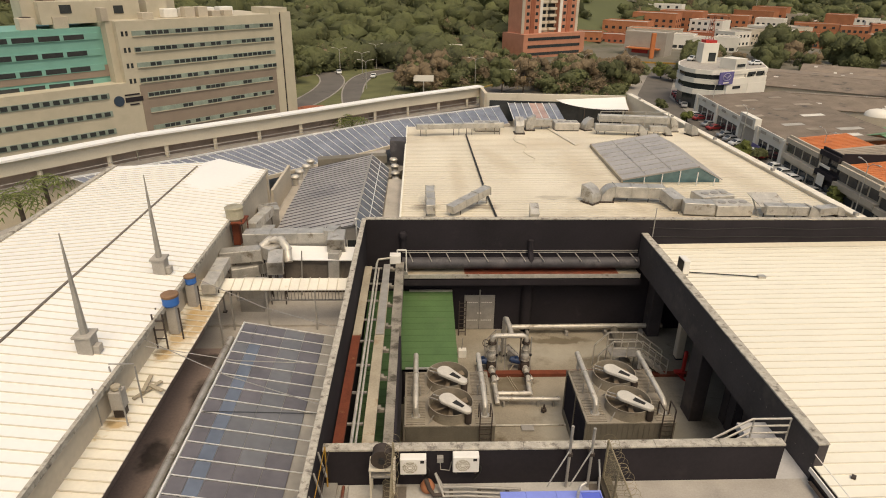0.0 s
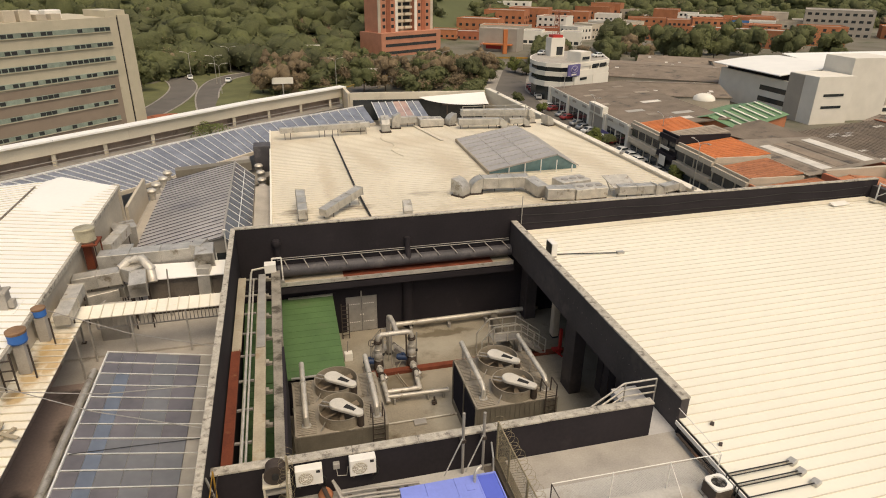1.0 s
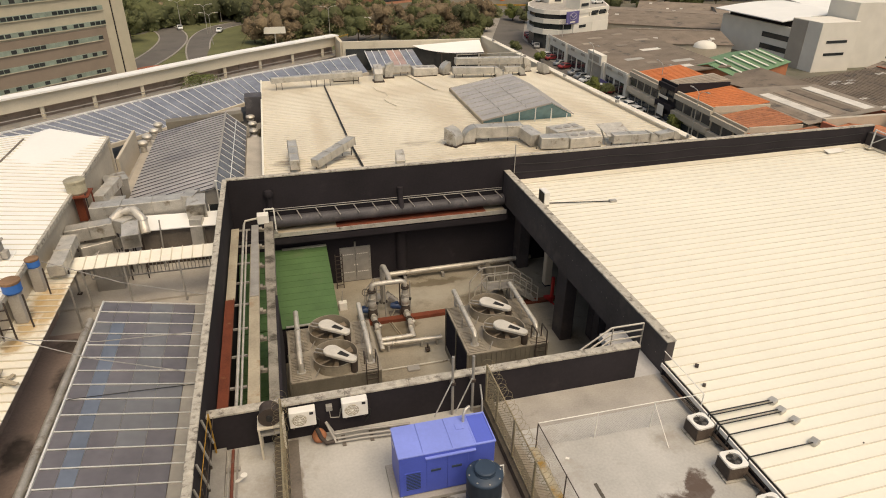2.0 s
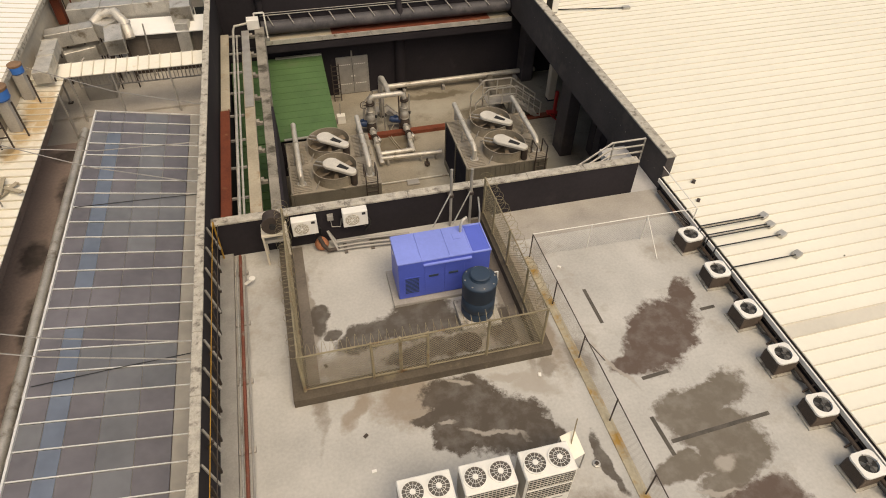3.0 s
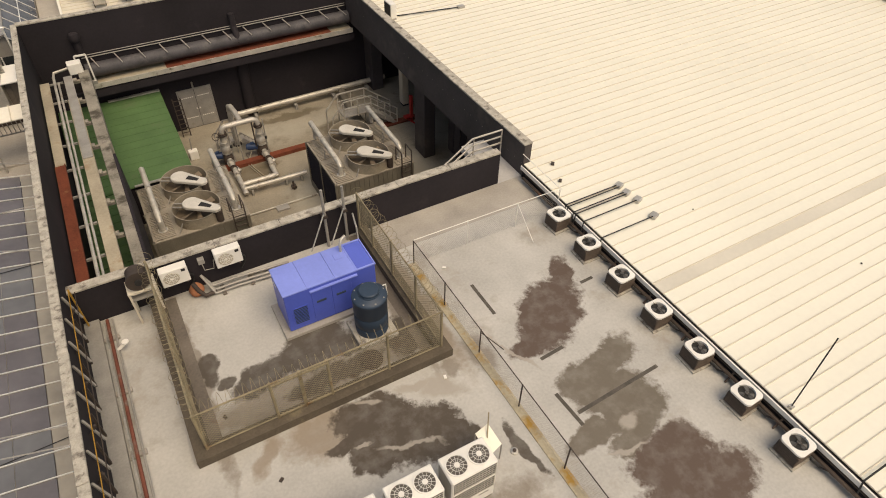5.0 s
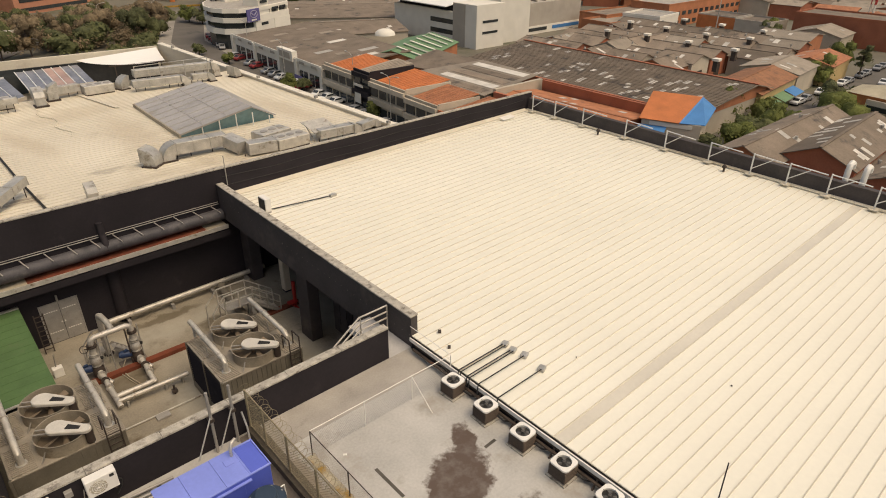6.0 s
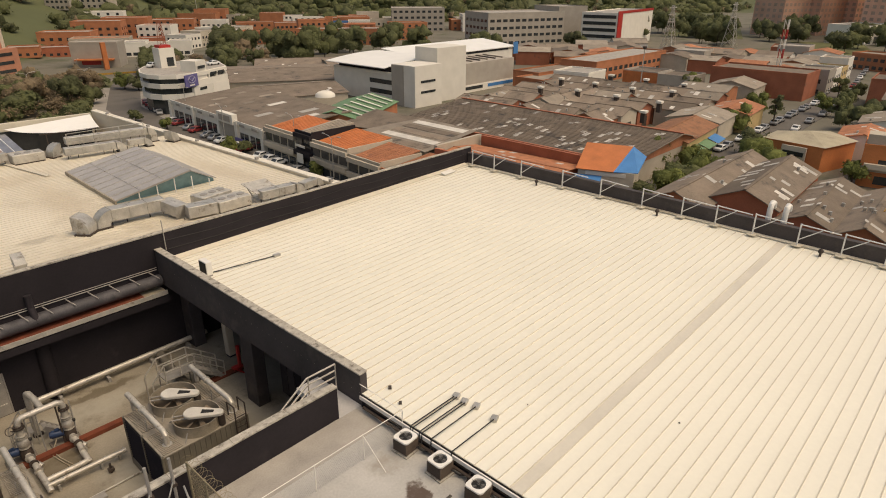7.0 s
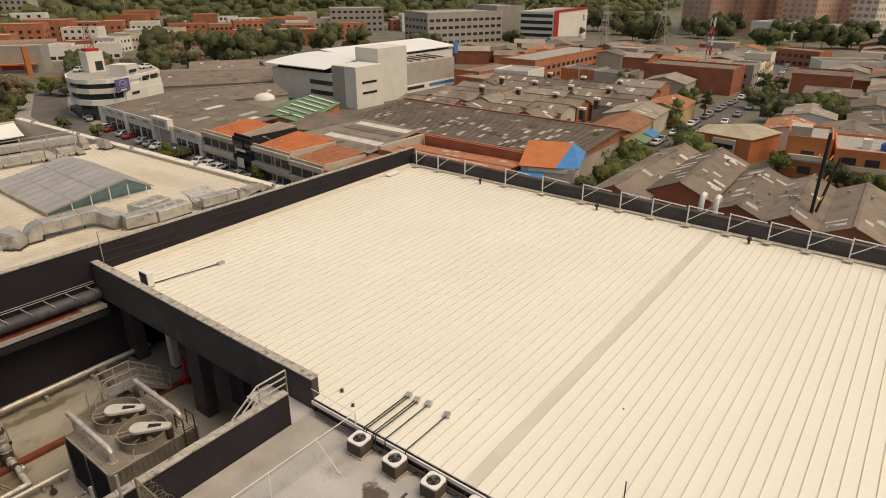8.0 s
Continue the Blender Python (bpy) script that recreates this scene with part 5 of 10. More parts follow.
part("pipe", Shape().tube([(4.8, 32.7, 0.5), (14.5, 32.8, 0.5)], 0.15, 14), M_PIPE, wp, smooth=True)
part("pipe", Shape().tube([(11.5, 32.5, 0.4), (11.3, 31.2, 0.4), (11.1, 28.5, 0.4)], 0.24, 12), M_TOWER, wp, smooth=True)
for x in (6.2, 8.6, 11.0, 13.2):
    part("stand", Shape().box(x - 0.08, 32.4, 0, x + 0.08, 32.85, 0.28), M_GREY, wp)
rc = thing("floor_channel", "rust-red steel channel across the pit floor", "channel", at=(0, 0, PF))
part("channel", Shape().box(3.2, 28.3, 0, 12.0, 28.75, 0.14).box(3.2, 28.3, 0.14, 12.0, 28.36, 0.2), M_RUST, rc)
part("channel", Shape().box(11.9, 28.2, 0, 14.8, 28.6, 0.1), M_RUST, rc)

# walk-over stair behind the second tower
st = thing("stepover_stair", "grey steel step-over platform with handrails", "steps", at=(11.35, 28.8, PF))
part("platform", Shape().box(-1.3, -0.45, 1.2, 0.3, 0.45, 1.26), M_GREY, st)
for k in range(6):
    part("tread", Shape().box(0.3 + k * 0.25, -0.45, 1.03 - k * 0.2, 0.58 + k * 0.25, 0.45, 1.06 - k * 0.2), M_PIPE, st)
for yy in (-0.47, 0.47):
    part("stringer", Shape().beam((0.3, yy, 1.15), (1.85, yy, 0.0), 0.05, 0.18), M_GREY, st)
    for p_, q_, w_ in (((-1.3, 2.2), (0.3, 2.2), 0.06), ((0.3, 2.2), (1.85, 1.0), 0.06), ((-1.3, 1.75), (0.3, 1.75), 0.05), ((0.3, 1.75), (1.85, 0.55), 0.05), ((-1.3, 2.2), (-2.0, 1.4), 0.06), ((-2.0, 1.4), (-2.0, 0), 0.06)):
        part("handrail", Shape().beam((p_[0], yy, p_[1]), (q_[0], yy, q_[1]), w_), M_PIPE, st)
    for x, zt, zb in ((-1.3, 2.2, 0), (-0.5, 2.2, 1.2), (0.3, 2.2, 0), (1.1, 1.6, 0.5), (1.85, 1.0, 0)):
        part("post", Shape().beam((x, yy, zb), (x, yy, zt), 0.055), M_PIPE, st)

# stair from the landing into the pit
sr = thing("pit_stair", "concrete stair with a grey tube handrail into the pit", "stairs", at=(0, 0, 0))
for k in range(27):
    part("step", Shape().box(11.2 - (k + 1) * 0.27, 15.9, -0.3 - k * 0.18, 11.2 - k * 0.27, 17.1, -0.18 - k * 0.18), M_CONC, sr)
part("landing", Shape().box(11.2, 15.9, -0.3, 12.55, 17.1, -0.02), M_CONC, sr)
rl = Shape()
for z in (1.32, 1.02, 0.72):
    rl.tube([(12.45, 17.0, z), (11.1, 17.0, z), (5.0, 17.0, z - 4.1)], 0.038, 8)
for x, zb in ((12.45, -0.1), (11.15, -0.1), (9.8, -1.0), (8.4, -1.9), (7.0, -2.8)):
    zt = 1.32 if x > 11 else 1.32 - (11.1 - x) / 6.15 * 4.1
    rl.tube([(x, 17.0, zb), (x, 17.0, zt)], 0.03, 8)
part("handrail", rl, M_PIPE, sr, smooth=True)

# green-roofed shed against the west side
sh = thing("green_shed", "low shed with a green ribbed metal roof", "shed", at=(0, 0, PF))
part("wall", Shape().box(1.35, 26.1, 0, 1.5, 33.2, 2.05).box(-3.2, 26.1, 0, 1.35, 26.25, 2.0), M_CHAR, sh, "black painted wall")
gz0, gz1 = 2.18, 2.9
roof = part("roof", Shape().slab((-3.25, 26.0, gz0), (1.62, 26.0, gz0), (1.62, 32.9, gz1), (-3.25, 32.9, gz1), 0.04), M_GREEN, sh, "green painted ribbed sheets")
for k in range(13):
    f0 = k / 13
    yy = 26.05 + f0 * 6.85
    zz = gz0 + (gz1 - gz0) * f0
    part("rib", Shape().box(-3.25, yy, zz + 0.004, 1.62, yy + 0.03, zz + 0.018), M_GREEN, roof)
lr_ = part("lower_roof", Shape().slab((-3.25, 15.95, 1.9), (-1.3, 15.95, 1.9), (-1.3, 25.98, 2.14), (-3.25, 25.98, 2.14), 0.04), M_GREEN, sh, "dusty green sheets under the edge beams")
for k in range(19):
    part("rib", Shape().box(-3.25, 16.2 + k * 0.52, 1.906 + k * 0.01245, -1.3, 16.23 + k * 0.52, 1.925 + k * 0.01245), M_GREEN, lr_)
part("flashing", Shape().beam((-0.9, 32.85, gz1 + 0.03), (1.62, 32.85, gz1 + 0.03), 0.18, 0.06), M_GALV, sh)
part("flashing", Shape().beam((-1.0, 26.02, gz0 + 0.03), (0.9, 26.02, gz0 + 0.03), 0.14, 0.05), M_GALV, sh)
ld = thing("wall_ladder", "dark steel ladder standing by the shed", "ladder", at=(2.25, 32.6, PF))
l2 = Shape()
for dx in (-0.2, 0.2):
    l2.beam((dx, 0, 0), (dx, -0.1, 2.4), 0.05)
for k in range(8):
    l2.beam((-0.2, 0, 0.25 + k * 0.28), (0.2, 0, 0.25 + k * 0.28), 0.035)
part("frame", l2, M_DARKM, ld)
bx = thing("meter_box", "small white box standing by the shed", "box", at=(2.1, 30.3, PF))
part("box", Shape().box(-0.2, -0.15, 0, 0.25, 0.2, 0.5), M_WHITE, bx, bev=0.02)
part("pipe", Shape().tube([(0, 0.1, 0.5), (0.05, 0.1, 1.2)], 0.03, 6), M_GREY, bx)

# grey double doors in the back wall
dd = thing("plant_door", "grey steel double door in the dark back wall", "door", at=(3.32, 33.34, PF))
part("frame", Shape().box(-0.92, -0.06, 0, -0.86, 0, 2.3).box(0.86, -0.06, 0, 0.92, 0, 2.3).box(-0.92, -0.06, 2.3, 0.92, 0, 2.36), M_GREY, dd)
for x0 in (-0.85, 0.01):
    lf = part("leaf", Shape().box(x0, -0.045, 0.02, x0 + 0.84, -0.005, 2.29), M_GREY, dd, bev=0.008)
    for z in (0.62, 1.85):
        sl = Shape()
        for i in range(6):
            sl.box(x0 + 0.1 + i * 0.11, -0.055, z, x0 + 0.18 + i * 0.11, -0.044, z + 0.05)
        part("vent_slot", sl, M_WHITE, lf)
    part("handle", Shape().box(x0 + (0.74 if x0 < 0 else 0.04), -0.07, 1.1, x0 + (0.8 if x0 < 0 else 0.1), -0.045, 1.18), M_WHITE, lf)
part("lamp", Shape().tube([(0, -0.05, 2.4), (0, -0.1, 2.75)], 0.05, 8), M_GREY, dd)

# back wall fittings
col = thing("wall_column", "charcoal half-round column on the back wall", "column", at=(6.15, 33.3, PF))
part("shaft", Shape().tube([(0, 0, 0), (0, 0, 4.0)], 0.34, 16), M_CHAR, col, smooth=True)
part("cap_pipe", Shape().tube([(0, -0.5, 4.6), (0, -0.42, 5.0), (0, -0.12, 5.3), (0, -0.1, 6.0)], 0.17, 12), M_CHAR, col, smooth=True)
tr = thing("wall_duct", "dark lagged duct with steel hangers along the back wall", "duct", at=(0, 0, 0))
part("duct", Shape().tube([(-1.3, 32.98, -0.33), (12.5, 32.98, -0.33)], 0.34, 12), M_LAG, tr, smooth=True)
for k in range(13):
    x = -0.9 + k * 1.08
    part("hanger", Shape().beam((x, 33.32, 0.12), (x + 0.22, 32.56, -0.06), 0.05), M_GREY, tr)
part("rail", Shape().tube([(-1.3, 33.28, 0.2), (12.5, 33.28, 0.2)], 0.025, 6).tube([(-1.3, 33.28, 0.32), (12.5, 33.28, 0.32)], 0.02, 6), M_GREY, tr)
ch = thing("cable_channel", "rust-red channel with a pale lip along the back wall", "channel", at=(0, 0, 0))
part("channel", Shape().box(2.3, 32.35, -0.95, 11.3, 33.3, -0.85), M_RUST, ch)
part("channel", Shape().box(-1.3, 32.35, -0.95, 2.3, 33.3, -0.85), M_TAN, ch, "weathered tan channel")
part("channel", Shape().box(11.3, 32.35, -0.95, 12.5, 33.3, -0.85), M_TAN, ch, "weathered tan channel")
part("lip", Shape().box(-1.3, 32.3, -1.0, 12.5, 32.35, -0.75), M_PIPE, ch)
part("beam", Shape().box(-3.3, 32.3, -1.45, 12.55, 32.5, -1.1), M_CHAR, ch, "charcoal beam under the channel")
vt = thing("vent_cowl", "dark round vent cowl on the back wall", "vent", at=(-1.25, 33.2, 1.3))
part("cowl", Shape().lathe([(0.0, -0.26), (0.2, -0.18), (0.27, 0.0), (0.2, 0.18), (0.0, 0.26)], n=18), M_CHAR, vt, smooth=True)
part("stem", Shape().tube([(0, 0.05, -0.9), (0, 0.05, -0.2)], 0.16, 12), M_CHAR, vt)
gatef = thing("pipe_support", "white tubular support standing at the beam end", "support", at=(-1.3, 32.4, 0.0))
part("tube", Shape().beam((-0.25, 0, -0.6), (-0.25, 0, 0.75), 0.07).beam((-0.25, 0, 0.75), (0.25, 0, 0.75), 0.07).beam((0.25, 0, 0.75), (0.25, 0, -0.6), 0.07), M_WHITE, gatef)
part("foot", Shape().box(-0.32, -0.1, -0.85, 0.32, 0.1, -0.6), M_GREY, gatef)

# beams and services along the west side of the pit
rt = thing("rust_tray", "rusted steel tray, red then tan, beside the parapet", "tray", at=(0, 0, 0))
part("red_length", Shape().box(-3.3, 15.9, 0.2, -2.92, 24.2, 0.28).box(-2.96, 15.9, 0.28, -2.92, 24.2, 0.34), M_RUST, rt)
part("tan_length", Shape().box(-3.28, 24.2, 0.2, -2.9, 31.3, 0.28), M_TAN, rt, "tan stained length")
wb = thing("white_pipes", "pair of pale pipes on brackets over the pit edge", "pipes", at=(0, 0, 0))
part("pipe", Shape().tube([(-2.66, 15.9, 0.3), (-2.66, 31.6, 0.3), (-2.6, 32.0, 0.35), (-1.9, 32.0, 0.45)], 0.06, 8), M_PIPE, wb, smooth=True)
part("pipe", Shape().tube([(-2.52, 15.9, 0.2), (-2.52, 31.2, 0.2)], 0.045, 8), M_PIPE, wb, smooth=True)
for k in range(9):
    part("bracket", Shape().beam((-3.3, 16.6 + k * 1.85, 0.1), (-2.35, 16.6 + k * 1.85, 0.1), 0.08), M_GREY, wb)
part("junction_box", Shape().box(-1.95, 31.7, 0.2, -1.35, 32.2, 0.7), M_WHITE, wb, bev=0.02)
tb = thing("tan_beam", "tan painted steel beam spanning the pit edge", "beam", at=(0, 0, 0))
part("lower_length", Shape().box(-2.3, 15.9, 0.12, -1.88, 29.3, 0.3), M_TAN, tb, bev=0.01)
part("upper_length", Shape().box(-2.26, 24.2, 0.3, -1.9, 31.4, 0.36), M_GREY, tb, bev=0.01)
cb = thing("concrete_beam", "stained concrete edge beam with short cross bars", "beam", at=(0, 0, 0))
M_MOTTLE = surf("mottled_damp_concrete", (0.25, 0.225, 0.185), 0.9, 0.0, 0.35, 1.3, 18.0, 0.3, (0.07, 0.06, 0.045), 0.5)
part("beam", Shape().box(-1.58, 15.9, -0.3, -1.22, 25.0, 0.25).box(-1.62, 25.0, -0.3, -1.16, 31.9, 0.25), M_MOTTLE, cb, bev=0.015)
for k in range(8):
    part("cross_bar", Shape().box(-2.3, 17.2 + k * 2.0, 0.0, -1.62, 17.35 + k * 2.0, 0.12).box(-1.95, 17.15 + k * 2.0, 0.12, -1.75, 17.4 + k * 2.0, 0.2), M_MOTTLE, cb)
part("upstand", Shape().box(-1.25, 15.9, -2.6, -1.12, 24.2, 0.22), M_CHAR, cb)

# recess under the east beam: columns, cabinet, hydrant
for x0, y0, x1, y1 in ((12.95, 24.5, 13.6, 25.6), (13.5, 32.3, 14.2, 33.3), (13.0, 18.0, 13.7, 18.8), (14.6, 22.0, 18.2, 22.3)):
    solo("recess_column", Shape().box(x0, y0, PF, x1, y1, 0.06), M_CHARD, "charcoal painted column in the plant recess", "column", "recess columns", bev=0.02)
sc_ = thing("strip_curtain", "dark hanging strips closing the plant recess", "curtain", at=(0, 0, PF))
for k in range(9):
    part("strip", Shape().box(14.35, 18.9 + k * 0.62, 0.15 + 0.06 * (k % 3), 14.38, 19.46 + k * 0.62, 4.9), M_CHARD if k % 3 else M_CHAR, sc_)
part("rail", Shape().box(14.3, 18.8, 4.9, 14.42, 24.6, 5.04), M_CHAR, sc_)
cab = thing("electric_cabinet", "cream electrical cabinet in the dark recess", "cabinet", at=(14.5, 30.0, PF))
part("body", Shape().box(-0.2, -0.22, 0.1, 0.2, 0.22, 2.4), M_CREAM_WALL, cab, bev=0.02)
part("door", Shape().box(-0.22, -0.2, 0.2, -0.2, 0.2, 2.3), M_CREAM_WALL, cab)
part("plinth", Shape().box(-0.18, -0.2, 0, 0.18, 0.2, 0.1), M_CHAR, cab)
hy = thing("fire_stand", "red fire equipment stand in the recess", "fire stand", at=(14.0, 28.1, PF))
part("stand", Shape().box(-0.08, -0.09, 0, 0.08, 0.09, 1.7), M_RED, hy, bev=0.02)
part("shelf", Shape().box(-0.45, -0.15, 0.35, 0.1, 0.15, 0.45), M_RED, hy)
part("leg", Shape().beam((-0.4, 0, 0.4), (0.1, -0.3, 0), 0.06), M_RED, hy)

# ---- west of the parapet: skylight, gutter pipe, canopy ----
add_stains(M_WELL, (
    ((0.03, 0.025, 0.022), 0.85, 0.3, ((-9.3, 21.5, 0.35, 0.9, 10), (-9.9, 18.2, 0.4, 0.6, 0), (-9.4, 15.0, 0.3, 1.0, 0), (-9.0, 11.8, 0.35, 0.8, 20), (-9.7, 9.5, 0.5, 0.5, 0), (-9.2, 6.0, 0.35, 1.1, 0), (-9.6, 2.0, 0.5, 0.9, 0), (-9.4, 24.2, 0.7, 0.4, 0))),
), 0.9)
setting("floor_5", Shape().box(-10.75, -16, -2.4, -3.555, 33, -2.0), M_WELL, "dark damp floor of the light well", "floor")
setting("floor_12", Shape().box(-10.72, -16, -2.0, -8.25, 25.195, -1.0), M_WELL, "reddish brown damp floor of the light well", "floor")
setting("floor_6", Shape().box(-10.75, 25.2, -2.0, -3.56, 33.3, -1.0), M_CONC, "stained concrete slab under the canopy", "floor")
SK0, SK1, SY1 = -8.2, -3.62, 24.97
sl = thing("long_skylight", "long sloping glass skylight with white glazing bars", "skylight", at=(0, 0, 0))


def sk_z(x):
    return 0.5 - (x - SK0) * 0.195


nb = 53
step = 0.7777
rnd = random.Random(7)
EDGE = 1.03
cols = [0.0, 0.16, 0.30, 0.52, 0.76, 1.0]
span = SK1 - SK0 - EDGE
M_GLASS_V = glazing("paler_skylight_glass", (0.155, 0.157, 0.165), 0.12, 0.2)
pane_mesh = {}
for j, (a, b) in enumerate(zip(cols, cols[1:])):
    w = (b - a) * span
    for mi, gm in enumerate((M_GLASS_B, M_GLASS_G, M_GLASS_V)):
        sp = Shape().slab((0.008, -step + 0.02, -0.0015), (w - 0.008, -step + 0.02, -w * 0.195), (w - 0.008, -0.02, -w * 0.195), (0.008, -0.02, -0.0015), 0.012)
        pane_mesh[j, mi] = mesh_of("pane", sp, gm)
for i in range(nb):
    ya = SY1 - i * step
    part("glazing_bar", Shape().beam((SK0, ya, sk_z(SK0) + 0.03), (SK1, ya, sk_z(SK1) + 0.03), 0.026, 0.035), M_ALU, sl)
    for j in range(5):
        # column 1 carries the painted blue band; set rows get paler panes
        kind_ = 0 if j == 1 and i % 13 > 1 else 2 if (j == 3 and i % 17 < 11) or (j > 1 and i in (7, 8, 9, 16, 17)) or rnd.random() < 0.04 else 1
        ob = part("pane", pane_mesh[j, kind_], None, sl)
        x = SK0 + cols[j] * span
        ob.location = (x, ya, sk_z(x))
part("pane_strip", Shape().slab((SK1 - EDGE + 0.01, -16, sk_z(SK1 - EDGE)), (SK1, -16, sk_z(SK1)), (SK1, SY1, sk_z(SK1)), (SK1 - EDGE + 0.01, SY1, sk_z(SK1 - EDGE)), 0.012), M_EDGEGLASS, sl, "pale dusty edge panes")
for j in range(1, 5):
    x = SK0 + cols[j] * span
    part("purlin", Shape().beam((x, -16, sk_z(x) - 0.06), (x, SY1, sk_z(x) - 0.06), 0.05, 0.05), M_GREY, sl)
part("edge_frame", Shape().beam((SK0, -16, sk_z(SK0) + 0.03), (SK0, SY1, sk_z(SK0) + 0.03), 0.06, 0.08), M_ALU, sl)
part("end_wall", Shape().box(SK0, SY1 - 0.05, -2.0, SK1, SY1 + 0.03, -0.42), M_GLASS_D, sl, "dark glazed end wall")
part("side_wall", Shape().box(SK0 - 0.04, -16, -2.0, SK0 + 0.02, SY1, 0.4), M_CHAR, sl)
# dark tubes added for overhead cables' shadows and reflections on the glass
for y_ in (19.0, 11.6, 6.4):
    part("cable", Shape().tube([(-8.1, y_ - 0.3, sk_z(-8.1) + 0.06), (-6.2, y_ + 0.1, sk_z(-6.2) + 0.05), (-3.7, y_ + 0.55, sk_z(-3.7) + 0.06)], 0.014, 5), M_BLACK, sl, "thin dark line for an overhead cable's shadow and reflection")
setting("ledge_2", Shape().box(SK1 - 0.02, -16, -2.0, -3.56, 26, -0.44), M_CONC, "concrete ledge between skylight and parapet", "ledge")
gp = thing("gutter_pipe", "long dark grey pipe beside the skylight", "pipe", at=(0, 0, 0))
part("pipe", Shape().tube([(-8.75, -16, -0.05), (-8.75, 24.5, -0.05)], 0.16, 12), M_GALV, gp, smooth=True)
for k in range(12):
    part("bracket", Shape().beam((-8.75, 23 - k * 3, -0.2), (-8.25, 23 - k * 3, -0.35), 0.06), M_DARKM, gp)

for k in range(24):
    y_ = 24.0 - k * 1.0
    part("lattice_bar", Shape().beam((SK0 - 0.06, y_, 0.38), (-8.6, y_ - 0.5, -0.05), 0.025).beam((-8.6, y_ - 0.5, -0.05), (SK0 - 0.06, y_ - 1.0, 0.38), 0.025), M_GREY, gp)

# ribbed cream canopy in an L round the light well
cn = thing("ribbed_canopy", "rust-stained cream sheet canopy round the light well", "canopy", at=(0, 0, 0))
M_CANOPY = surf("stained_canopy_sheet", (0.76, 0.715, 0.61), 0.6, 0.0, 0.10, 0.9, 8.0, 0.05, (0.54, 0.40, 0.17), 0.60)
add_stains(M_CANOPY, (
    ((0.40, 0.23, 0.05), 0.75, 0.35, ((-10.1, 24.3, 0.45, 1.3, 0), (-10.15, 22.6, 0.35, 0.8, 0), (-10.3, 21.3, 0.3, 0.5, 0), (-10.4, 17.2, 0.35, 0.35, 0), (-9.7, 24.0, 0.25, 1.8, 0), (-10.5, 11.0, 0.3, 0.8, 0))),
    ((0.16, 0.11, 0.05), 0.7, 0.3, ((-10.45, 23.2, 0.2, 0.4, 0), (-10.5, 21.4, 0.18, 0.25, 0), (-10.6, 17.3, 0.18, 0.2, 0))),
), 0.5)
part("sheet", Shape().slab((-10.75, -16, 1.35), (-9.45, -16, 1.2), (-9.45, 26.7, 1.2), (-10.75, 26.7, 1.35), 0.04), M_CANOPY, cn)
part("sheet", Shape().slab((-10.75, 26.7, 1.25), (-3.56, 26.7, 1.25), (-3.56, 27.6, 1.42), (-10.75, 27.6, 1.42), 0.04), M_CANOPY, cn)
for k in range(92):
    part("rib", Shape().beam((-10.75, 26.5 - k * 0.44, 1.38), (-9.42, 26.5 - k * 0.44, 1.23), 0.035, 0.04), M_CREAM_RIB, cn)
for k in range(13):
    part("rib", Shape().beam((-9.2 + k * 0.45, 26.68, 1.28), (-9.2 + k * 0.45, 27.6, 1.45), 0.035, 0.04), M_CREAM_RIB, cn)
for x, y in ((-9.3, 26.8), (-7.6, 26.8), (-5.3, 26.8), (-9.45, 25.4)):
    part("post", Shape().beam((x, y, -1.0 if y > 25 else -2.0), (x, y, 1.22), 0.07), M_GREY, cn)
bal = mesh_of("baluster", Shape().box(-0.014, -0.014, 0.3, 0.014, 0.014, 1.2), M_GREY)
for k in range(34):
    part("baluster", bal, None, cn).location = (-9.2 + k * 0.165, 27.45, 0)
part("bottom_rail", Shape().beam((-9.2, 27.45, 0.3), (-3.56, 27.45, 0.3), 0.05), M_GREY, cn)

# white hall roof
setting("wall_hall_foot", Shape().box(-11.0, -16, -6, -10.72, 26.7, 1.1), M_WELLWALL, "brown lower wall of the light well", "wall")
setting("wall_hall", Shape().box(-11.0, -16, 1.1, -10.75, 26.7, 2.55).box(-11.0, 26.7, -6, -10.75, 41.5, 2.55), M_PLASTER, "grey rendered wall under the white roof", "wall")
ROOFW = [(-10.6, 2.6), (-14.9, 3.15), (-21.0, 2.6)]
for i, ((xa, za), (xb, zb)) in enumerate(zip(ROOFW, ROOFW[1:])):
    r_ = setting("roof_hall_%d" % (i + 1), Shape().slab((xb, -16, zb), (xa, -16, za), (xa, 41.5, za), (xb, 41.5 if i == 0 else 42.3, zb), 0.08), M_WHITE_ROOF, "white ribbed metal roof of the hall", "roof")
    rb = Shape()
    for k in range(118):
        yy = 41.2 - k * 0.48
        rb.beam((xb, yy, zb + 0.015), (xa, yy, za + 0.015), 0.03, 0.035)
    part("rib", rb, M_CREAM_RIB, r_)
rd = thing("ridge_seam", "frayed dark seam along the white roof ridge", "seam", at=(0, 0, 0))
part("seam", Shape().beam((-14.9, -16, 3.17), (-14.9, 40.5, 3.17), 0.10, 0.05), M_CONC_D, rd)
part("peak", Shape().add([(-14.8, 41.5, 3.12), (-10.65, 41.5, 2.58), (-11.6, 37.2, 2.70), (-13.2, 35.4, 2.90), (-14.78, 36.6, 3.10), (-13.7, 41.45, 3.42)], [(0, 5, 1), (1, 5, 2), (2, 5, 3), (3, 5, 4), (4, 5, 0)]), M_WHITE_ROOF, rd, "low white tented peak", smooth=True)
